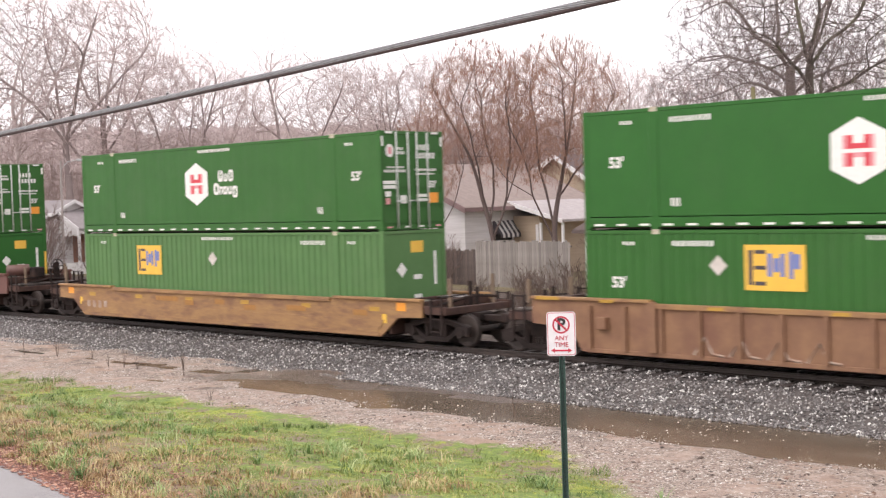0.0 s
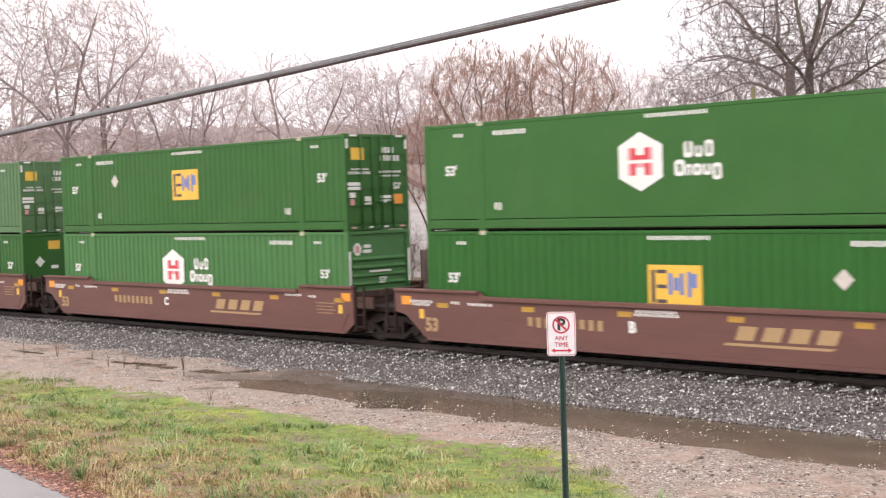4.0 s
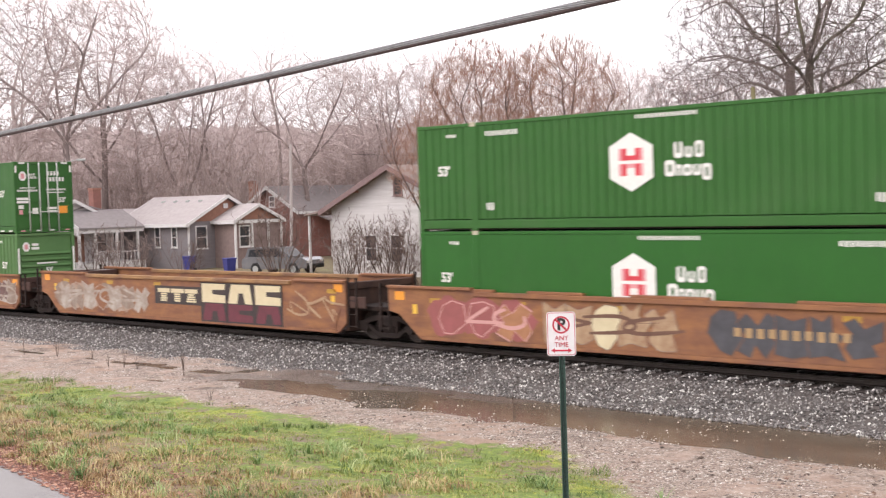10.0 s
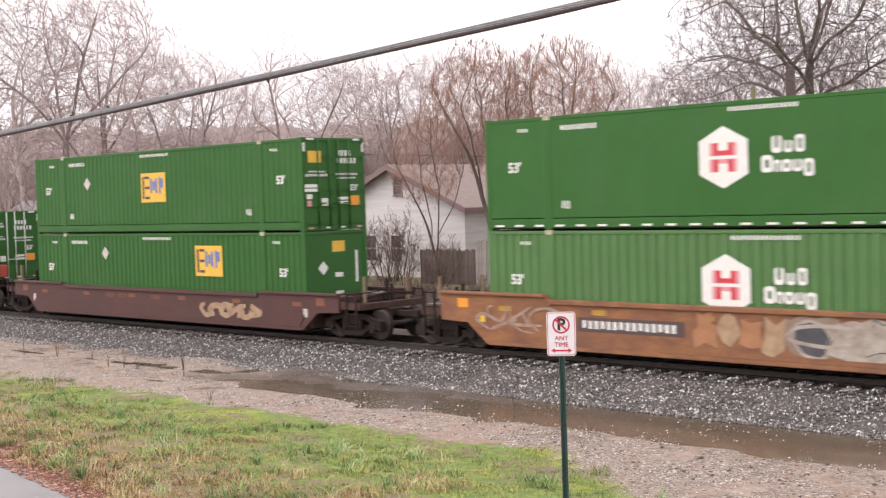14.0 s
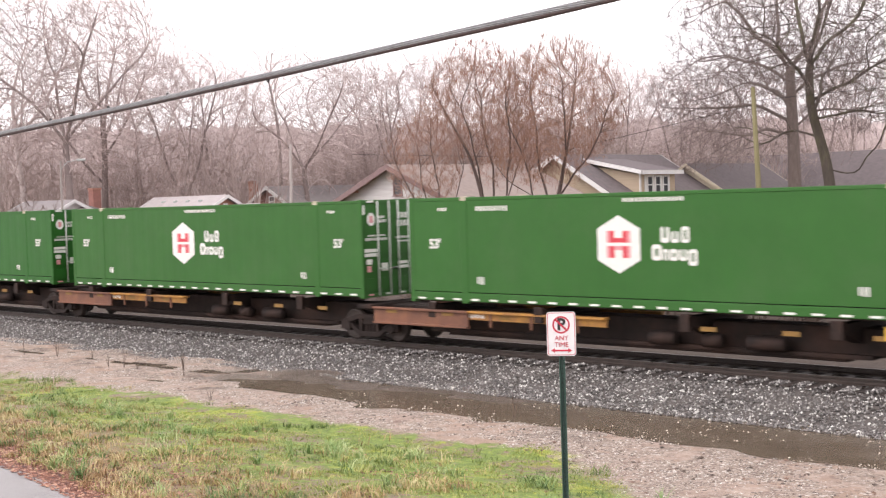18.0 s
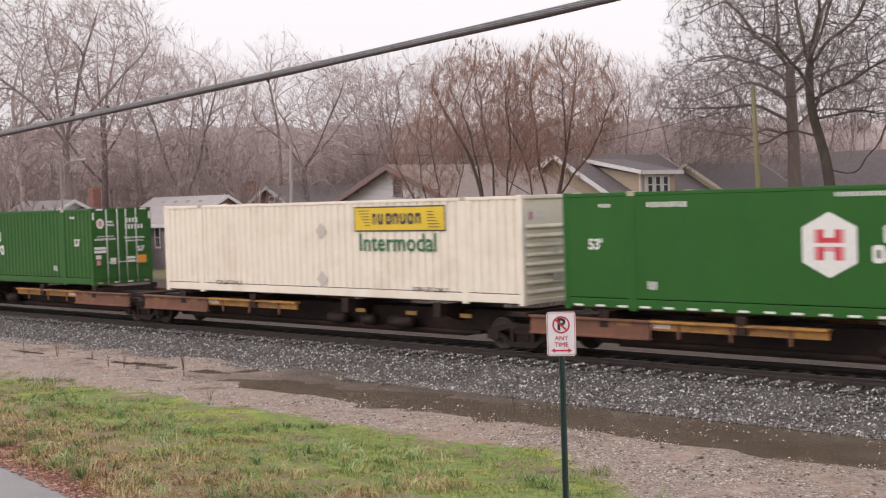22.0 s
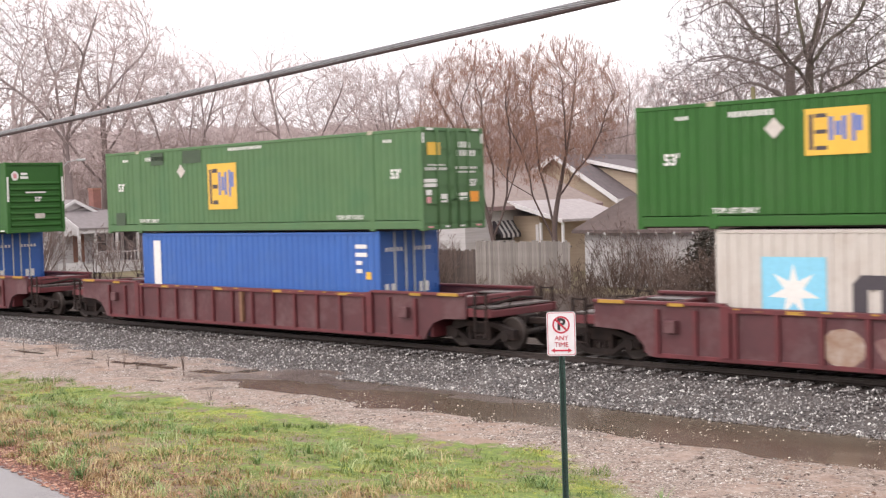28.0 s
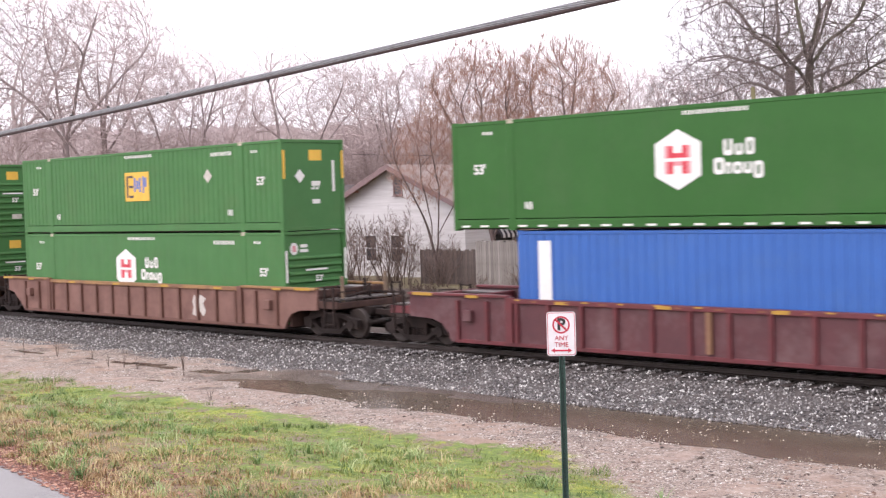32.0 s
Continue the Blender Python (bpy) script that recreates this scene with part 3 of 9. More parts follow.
def end_gear(car, sx, top, half, kind, paint, brake):
    """What stands on one end of a well car."""
    maroon = paint is MAROON_EDGE
    paint = paint if maroon else ENDSTEEL
    d = part("end_platform", shared("end_platform", lambda: Shape().box(8.35, 10.35, -1.2, 1.2, 0.92, 1.06, 0.02)), GRIME, car, "dark end platform over the truck", pose(0, 0, 0, 0, 0, 0 if sx > 0 else 180))
    part("bulkhead", shared("bulkhead:%g" % top, lambda: Shape().box(8.25, 8.36, -1.34, 1.34, 0.3, top - 0.02, 0.02)), paint, d)
    part("draft_sill", shared("draft_sill", lambda: Shape().box(8.4, 10.8, -0.28, 0.28, 0.70, 0.93, 0.02)), GRIME, d)
    part("cross_beam", shared("cross_beam:%g:%g" % (half, top), lambda: Shape().box(half - 0.16, half, -1.36, 1.36, top - 0.22, top + 0.0, 0.02)), paint, d)
    for yy in (-0.94, 0.94):
        part("grating", shared("grating:%g:%g" % (half, top), lambda: Shape().box(8.37, half - 0.17, -0.39, 0.39, top - 0.06, top - 0.02)), DECK, d, "wet steel grating", pose(0, yy, 0))
    if kind in ("arch", "slope"):
        part("grating", shared("grating_end:%g" % top, lambda: Shape().box(half + 0.01, half + 0.75, -1.25, 1.25, top - 0.30, top - 0.26)), DECK, d, "wet steel walkway across the end")
        part("end_sill", shared("end_sill", lambda: Shape().box(half + 0.62, half + 0.80, -1.38, 1.38, 0.92, 1.12, 0.02)), paint, d)
        for sy in (-1, 1):
            part("side_bracket", shared("side_bracket", lambda: Shape().box(half, half + 0.85, -0.04, 0.04, 0.93, 1.16, 0.015)), paint, d, "", pose(0, sy * 1.36, 0))
            part("ladder", shared("ladder:%g" % top, lambda: Shape().box(-0.03, 0.03, -0.03, 0.03, 0.40, top + 0.12).box(0.37, 0.43, -0.03, 0.03, 0.40, top + 0.12).box(0, 0.4, -0.015, 0.015, 0.45, 0.48).box(0, 0.4, -0.015, 0.015, 0.80, 0.83).box(0, 0.4, -0.015, 0.015, 1.15, 1.18).box(0, 0.4, -0.015, 0.015, top + 0.06, top + 0.09)), GRIME, d, "steel ladder with square rungs", pose(half + 0.30, sy * 1.40, 0))
        for k, (x, yy, z1) in enumerate(() if maroon else ((0.62, -0.95, 1.90), (0.62, 0.15, 1.62), (0.65, 0.8, 1.95), (0.1, 0.45, 1.75))):
            part("stake", shared("stake:%d" % k, lambda: Shape().box(-0.05, 0.05, -0.04, 0.04, 0.95, z1, 0.01)), STAKE if k % 2 == 0 else GRIME, d, "", pose(half + x, yy, 0))
        part("grab_bar", shared("grab_bar", lambda: Shape().tube([(0, -1.2, 1.0), (0, -1.2, 1.42), (0.05, -0.5, 1.45), (0.05, -0.5, 1.0)], 0.02, 6)), GRIME, d, "", pose(half + 0.70, 0, 0))
        part("brake_rod", shared("brake_rod", lambda: Shape().tube([(0, -0.9, 1.15), (0.5, 0.1, 1.38), (0.6, 0.9, 1.30)], 0.04, 6)), GRIME, d, "", pose(half + 0.1, 0, 0))
        part("air_hose", shared("air_hose", lambda: Shape().tube([(0, 0.35, 0.85), (0.25, 0.36, 0.55), (0.55, 0.30, 0.45), (0.8, 0.2, 0.6)], 0.03, 6)), RUBBER, d, "", pose(half + 0.7, 0, 0))
        if brake:
            part("brake_wheel", shared("brake_wheel", lambda: Shape().tube([(0.03, 0.28 * math.cos(q), 1.75 + 0.28 * math.sin(q)) for q in [i * math.pi / 8 for i in range(17)]], 0.022, 6, False).box(0, 0.06, -0.27, 0.27, 1.73, 1.77).box(0, 0.06, -0.02, 0.02, 1.48, 2.02).box(-0.1, 0.0, -0.12, 0.12, 1.2, 1.9)), GRIME, d, "", pose(half + 0.45, 0.55, 0.1))
            part("air_reservoir", shared("air_reservoir", lambda: Shape().tube([(-0.46, 0, 0), (-0.42, 0, 0), (0.42, 0, 0), (0.46, 0, 0)], [0.12, 0.235, 0.235, 0.12], 16), True), TANK, d, "brown cylindrical air reservoir", pose(half - 0.35, -0.75, top + 0.26, 0, 0, 60))
            part("valve_block", shared("valve_block", lambda: Shape().box(-0.2, 0.2, -0.25, 0.25, 0, 0.42, 0.04)), GRIME, d, "", pose(half + 0.2, -0.2, top - 0.05))
    else:
        for sy in (-1, 1):
            part("ladder", shared("ladder_short:%g" % top, lambda: Shape().box(-0.03, 0.03, -0.03, 0.03, 0.42, top + 0.16).box(0.32, 0.38, -0.03, 0.03, 0.42, top + 0.16).box(0, 0.36, -0.015, 0.015, 0.45, 0.48).box(0, 0.36, -0.015, 0.015, 0.80, 0.83).box(0, 0.36, -0.015, 0.015, 1.2, 1.23)), GRIME, d, "steel ladder with square rungs", pose((8.48 if kind == "cut" else 9.3), sy * 1.40, 0))
        if kind == "cut":
            for sy in (-1, 1):
                part("side_bracket", shared("side_bracket_short", lambda: Shape().box(8.42, 9.2, -0.04, 0.04, 1.0, 1.34, 0.015)), paint, d, "", pose(0, sy * 1.36, 0))
    return d


STAKE = mat("weathered pale stake paint", (0.24, 0.17, 0.11), (0.15, 0.10, 0.07), 0.7, scale=4)
TANK = mat("brown tank paint", (0.16, 0.075, 0.06), (0.10, 0.05, 0.042), 0.5, scale=3)


def well_car(s0, paint, ribs=0, top=1.48, lift=0.14, low=0.25, chord=None, front="truck", back="truck", label="", reflect=None, ends=None, deck=None, name_tag=None):
    """A car with a deep well between its end platforms. ribs: how many stiffeners stand on each side."""
    car = thing("well_car", label, "railway car", "cars of the train")
    chord = chord or (MAROON_EDGE if paint is MAROON else paint)
    ends = ends or (MAROON_EDGE if paint is MAROON else paint)
    reflect = reflect or DULLYELLOW
    own = "arch" if ribs else "slope"
    edge = MAROON_EDGE if paint is MAROON else ROSE_EDGE if paint is ROSEBROWN else paint
    square, tag = (DULLORANGE, FADED) if paint is DARKBROWN else (ORANGE, YELLOW)
    kf = own if front == "truck" else "cut"
    kb = own if back == "truck" else "long"
    y = 1.46
    sides = {}
    for sy in (-1, 1):
        side = part("side_sill", shared("side_sill:%g:%g:%g:%s:%s" % (top, lift, low, kf, kb), lambda: Shape().plate(sill_outline(top, lift, low, kf, kb), -0.04, 0.04)), paint, car, "", pose(0, sy * (y - 0.04), 0))
        sides[sy] = side
        part("top_chord", shared("top_chord", lambda: Shape().box(-5.9, 5.9, -0.09, 0.09, -0.10, 0.02, 0.012)), chord, side, "", pose(0, sy * 0.02, top))
        part("bottom_chord", shared("bottom_chord", lambda: Shape().box(-8.0, 8.0, -0.06, 0.06, -0.02, 0.09, 0.012)), edge, side, "", pose(0, 0, low))
        if not ribs:     # the fold along the middle of a smooth side
            part("fold", shared("fold:%g" % top, lambda: Shape().plate([(-7.9, low + 0.1), (7.9, low + 0.1), (8.2, top * 0.56), (-8.2, top * 0.56)], -0.018, 0.0)), paint, side, "", pose(0, sy * 0.04 if sy < 0 else 0.058, 0))
        for sx, kind in ((1, kf), (-1, kb)):
            e = {"cut": 8.42, "long": 9.25}.get(kind, 9.72)
            part("end_chord", shared("end_chord:%g" % e, lambda: Shape().box(-(e - 6.05) / 2, (e - 6.05) / 2, -0.12, 0.08, -0.05, 0.025, 0.012)), ends, side, "", pose(sx * (e + 6.05) / 2, 0, top + lift))
        if ribs:
            for i in range(ribs):
                x = -7.85 + i * 15.7 / (ribs - 1)
                part("rib", shared("rib:%g" % top, lambda: Shape().plate([(-0.05, low + 0.08), (0.05, low + 0.08), (0.05, top - 0.08), (-0.05, top - 0.08)], -0.05, 0.05)), edge, side, "", pose(x, sy * 0.07, 0))
            for sx in (-1, 1):
                part("post", shared("wide_post:%g" % top, lambda: Shape().box(-0.12, 0.12, -0.06, 0.06, low + 0.08, top + 0.05, 0.01)), edge, side, "", pose(sx * 6.0, sy * 0.075, 0))
                part("jacking_pad", shared("jacking_pad", lambda: Shape().box(-0.15, 0.15, -0.14, 0.05, -0.15, 0.15, 0.02)), paint, side, "", pose(sx * 7.45, -0.06 if sy < 0 else 0.12, 0.98))
        if sy < 0:
            for i in range(6):
                x = -7.6 + i * 15.2 / 5
                if ribs:
                    part("reflector", flat_box(0.42, 0.075), reflect, side, "yellow reflector", pose(x + 0.3, -0.111 if abs(x + 0.3) < 5.8 else -0.121, top - 0.04 + (lift if abs(x + 0.3) > 5.9 else 0)))
                else:
                    part("reflector", flat_box(0.42, 0.13), reflect, side, "yellow reflector", pose(x + 0.2, -0.041, top - 0.26))
            if paint is MAROON:      # worn orange dashes between the yellow ones
                for i in range(22):
                    x = -5.7 + i * 11.4 / 21
                    if i % 5 != 2:
                        part("reflector", flat_box(0.16 + 0.05 * (i % 3), 0.035), DULLORANGE if i % 2 else DULLYELLOW, side, "worn orange dash", pose(x, -0.1115, top - 0.005 - 0.03 * (i % 2)))
            for sx, kind in ((1, kf), (-1, kb)):
                if ribs:
                    part("reflector", flat_box(0.75, 0.085), reflect, side, "yellow reflector", pose(sx * 9.15, -0.121, top + lift - 0.015))
                else:
                    part("placard", flat_box(0.38, 0.24), square, side, "orange square placard", pose(sx * (8.1 if kind == "cut" else 8.9 if kind != "long" else 8.8), -0.041, top - 0.16))
                    part("placard", flat_box(0.18, 0.26), tag, side, "small tag plate", pose(sx * (7.85 if kind == "cut" else 8.2), -0.041, top - 0.52))
    part("well_floor", shared("well_floor", lambda: Shape().box(-6.4, 6.4, -1.36, 1.36, 0.20, 0.30).box(-8.2, -6.4, -1.36, 1.36, 0.24, 0.34).box(6.4, 8.2, -1.36, 1.36, 0.24, 0.34)), GRIME, car)
    for sx, kind, place in ((1, kf, front), (-1, kb, back)):
        e = {"cut": 8.42, "long": 9.25}.get(kind, 9.72)
        end_gear(car, sx, top, e, kind, ends, brake=(sx > 0 and s0 in (-57.97, -120.6)))
        if place == "truck":
            truck(car, sx * 9.87)
            coupler(car, sx * 10.75, sx)
        elif place == "shared":
            truck(car, sx * 9.72)
            part("articulation", shared("articulation", lambda: Shape().box(-1.3, 0.5, -0.25, 0.25, 0.78, 1.0, 0.03).tube([(0, 0, 0.75), (0, 0, 1.15)], 0.26, 14)), GRIME, car, "", pose(sx * 9.72, 0, 0, 0, 0, 0 if sx > 0 else 180))
    ROLLING.append((car, s0, 0.0))
    return sides[-1]


def ribbon(points, width, tip=0.6):
    """A flat band of paint along a smooth curve in the plane y = 0."""
    n = len(points)
    line = []
    for i in range(n - 1):
        p0, p1, p2, p3 = points[max(i - 1, 0)], points[i], points[i + 1], points[min(i + 2, n - 1)]
        for k in range(5):
            t = k / 5
            line.append(tuple(0.5 * (2 * p1[c] + (p2[c] - p0[c]) * t + (2 * p0[c] - 5 * p1[c] + 4 * p2[c] - p3[c]) * t * t + (3 * p1[c] - p0[c] - 3 * p2[c] + p3[c]) * t ** 3) for c in (0, 1)))
    line.append(points[-1])
    vs, m = [], len(line)
    for i, (x, z) in enumerate(line):
        a, b = line[max(i - 1, 0)], line[min(i + 1, m - 1)]
        dx, dz = b[0] - a[0], b[1] - a[1]
        d = math.hypot(dx, dz) or 1.0
        f = i / (m - 1)
        w = width / 2 * (tip + (1 - tip) * min(1.0, 6 * min(f, 1 - f)))
        vs += [(x - dz / d * w, 0, z + dx / d * w), (x + dz / d * w, 0, z - dx / d * w)]
    return Shape().add(vs, [(2 * i, 2 * i + 1, 2 * i + 3, 2 * i + 2) for i in range(m - 1)])


SWIRLS = (
    [[(0.85, 0.75), (0.5, 0.98), (0.15, 0.7), (0.12, 0.3), (0.45, 0.03), (0.85, 0.25)]],
    [[(0.5, 0.97), (0.15, 0.7), (0.15, 0.3), (0.5, 0.03), (0.85, 0.3), (0.85, 0.7), (0.5, 0.97)]],
    [[(0.88, 0.8), (0.5, 0.98), (0.18, 0.75), (0.45, 0.52), (0.82, 0.28), (0.5, 0.03), (0.1, 0.2)]],
    [[(0.1, 0.95), (0.35, 0.4), (0.5, 0.05)], [(0.9, 0.95), (0.65, 0.4), (0.5, 0.05)]],
    [[(0.2, 0.05), (0.22, 0.5), (0.2, 0.95)], [(0.2, 0.9), (0.7, 0.95), (0.8, 0.7), (0.3, 0.5), (0.85, 0.05)]],
    [[(0.1, 0.05), (0.3, 0.55), (0.48, 0.95), (0.65, 0.55), (0.9, 0.05)], [(0.28, 0.38), (0.7, 0.36)]],
    [[(0.15, 0.9), (0.2, 0.3), (0.5, 0.05), (0.82, 0.3), (0.85, 0.95)]],
)


def paint_tag(side, x0, x1, z0, z1, fills, line, n, seed, fill_parts=True, width=0.05, y=-0.0605):
    """Sprayed swirls on a car's near side: bands of faded paint with an outline, one beside the other."""
    rng = random.Random(seed)
    p, h = (x1 - x0) / n, z1 - z0
    level = 0
    for i in range(n):
        kind = SWIRLS[rng.randrange(len(SWIRLS))]
        grow_x, lean = rng.uniform(1.2, 1.7), rng.uniform(-0.2, 0.3)
        thick = min(p, h) * rng.uniform(0.24, 0.34)
        spin = math.radians(rng.choice((-1, 1)) * rng.uniform(45, 135))
        ca, sa = math.cos(spin), math.sin(spin)
        kind = [[(0.5 + (u - 0.5) * ca - (v - 0.5) * sa, 0.5 + (u - 0.5) * sa + (v - 0.5) * ca) for u, v in st] for st in kind]
        jig = [[(u + rng.uniform(-0.06, 0.06), v + rng.uniform(-0.05, 0.05)) for u, v in st] for st in kind]
        strokes = [[(x0 + p * (i + 0.5 + (u - 0.5) * grow_x) + lean * (v - 0.5) * h * 0.5, z0 + thick * 0.6 + (h - thick * 1.2) * min(1, max(0, v))) for u, v in st] for st in jig]
        for pts in strokes:
            level += 1
            d = y - 0.0005 * level
            if fill_parts:
                part("tag_line", ribbon(pts, thick + width * 1.3), line, side, "sprayed outline", pose(0, d, 0))
                part("tag_shape", ribbon(pts, thick), fills[i % len(fills)], side, "faded sprayed paint shape", pose(0, d - 0.0003, 0))
            else:
                part("tag_line", ribbon(pts, max(width * 1.4, thick * 0.35)), line, side, "sprayed line", pose(0, d, 0))
        if rng.random() < 0.6:
            level += 1
            s = [(x0 + p * (i + rng.uniform(-0.2, 1.2)), z0 + h * rng.uniform(0.1, 0.9)) for _ in range(3)]
            part("tag_line", ribbon(s, width * rng.uniform(0.6, 1.2)), line, side, "sprayed line", pose(0, y - 0.0005 * level - 0.0004, 0))


GLYPHS = (
    ((0, 0.15), (0.35, 0), (0.5, 0.25), (0.8, 0.02), (1, 0.3), (0.82, 0.55), (1, 0.8), (0.65, 1), (0.5, 0.72), (0.2, 0.98), (0, 0.7), (0.18, 0.45)),
    ((0, 0), (0.45, 0.12), (1, 0), (0.86, 0.36), (1.05, 0.62), (0.7, 0.66), (0.75, 1), (0.42, 0.82), (0.1, 1), (0.14, 0.6), (-0.05, 0.42)),
    ((0.05, 0.3), (0.4, 0.02), (0.95, 0.1), (0.75, 0.4), (1, 0.5), (0.9, 0.95), (0.5, 0.8), (0.3, 1), (0, 0.85), (0.25, 0.6)),
    ((0, 0.5), (0.3, 0.1), (0.6, 0), (1, 0.42), (0.8, 0.9), (0.45, 1), (0.1, 0.85)),
    ((0, 0.1), (0.5, -0.05), (1, 0.1), (0.9, 0.6), (1, 0.95), (0.5, 0.8), (0.05, 1), (0.1, 0.5)),
)


def spray_row(side, x0, x1, z0, z1, fills, line, n, seed, edge=0.05, soft=0.0, y=-0.061):
    """A row of sprayed shapes, each a filled form on a wider outline. soft: how far their corners are rounded."""
    rng = random.Random(seed)
    p = (x1 - x0) / n
    for i in range(n):
        g = GLYPHS[rng.randrange(len(GLYPHS))]
        w, h, lean = p * rng.uniform(0.95, 1.2), (z1 - z0) * rng.uniform(0.8, 1.0), rng.uniform(-0.15, 0.2)
        c = (x0 + p * (i + 0.5), (z0 + z1) / 2 + rng.uniform(-0.05, 0.05))
        pts = [((u - 0.5 + lean * (v - 0.5) + rng.uniform(-0.06, 0.06)) * w, (v - 0.5 + rng.uniform(-0.05, 0.05)) * h) for u, v in g]
        if soft:
            cut = []
            for k, q in enumerate(pts):
                a, b = pts[k - 1], pts[(k + 1) % len(pts)]
                cut += [(q[0] + (a[0] - q[0]) * f, q[1] + (a[1] - q[1]) * f) for f in (soft, soft * 0.35)] + [(q[0] + (b[0] - q[0]) * f, q[1] + (b[1] - q[1]) * f) for f in (soft * 0.35, soft)]
            pts = cut
        d = y - 0.0012 * (i % 4)
        wide = [(a * (1 + 2 * edge / w), max(z0 - 0.04 - c[1], min(z1 + 0.04 - c[1], b * (1 + 2 * edge / h)))) for a, b in pts]
        part("tag_line", Shape().plate(wide, -0.0002, 0), line, side, "sprayed outline", pose(c[0], d, c[1]))
        part("tag_shape", Shape().plate(pts, -0.0005, -0.0002), fills[i % len(fills)], side, "faded sprayed paint shape", pose(c[0], d - 0.0004, c[1]))


def spray_cloud(side, x0, x1, z0, z1, fills, n, seed, y=-0.0606):
    """Ragged patches of old paint that lie under the tags."""
    rng = random.Random(seed)
    for i in range(n):
        c = (x0 + (x1 - x0) * (i + 0.5) / n, (z0 + z1) / 2 + rng.uniform(-0.08, 0.08))
        rx, rz = (x1 - x0) / n * rng.uniform(0.6, 0.85), (z1 - z0) / 2
        pts = [(rx * math.cos(q) * rng.uniform(0.75, 1.1), max(z0 - c[1], min(z1 - c[1], rz * math.sin(q) * rng.uniform(0.8, 1.15)))) for q in [k * math.pi / 11 for k in range(22)]]
        part("tag_shape", Shape().plate(pts, -0.0003, 0), fills[i % len(fills)], side, "ragged patch of old spray paint", pose(c[0], y - 0.0001 * (i % 3), c[1]))


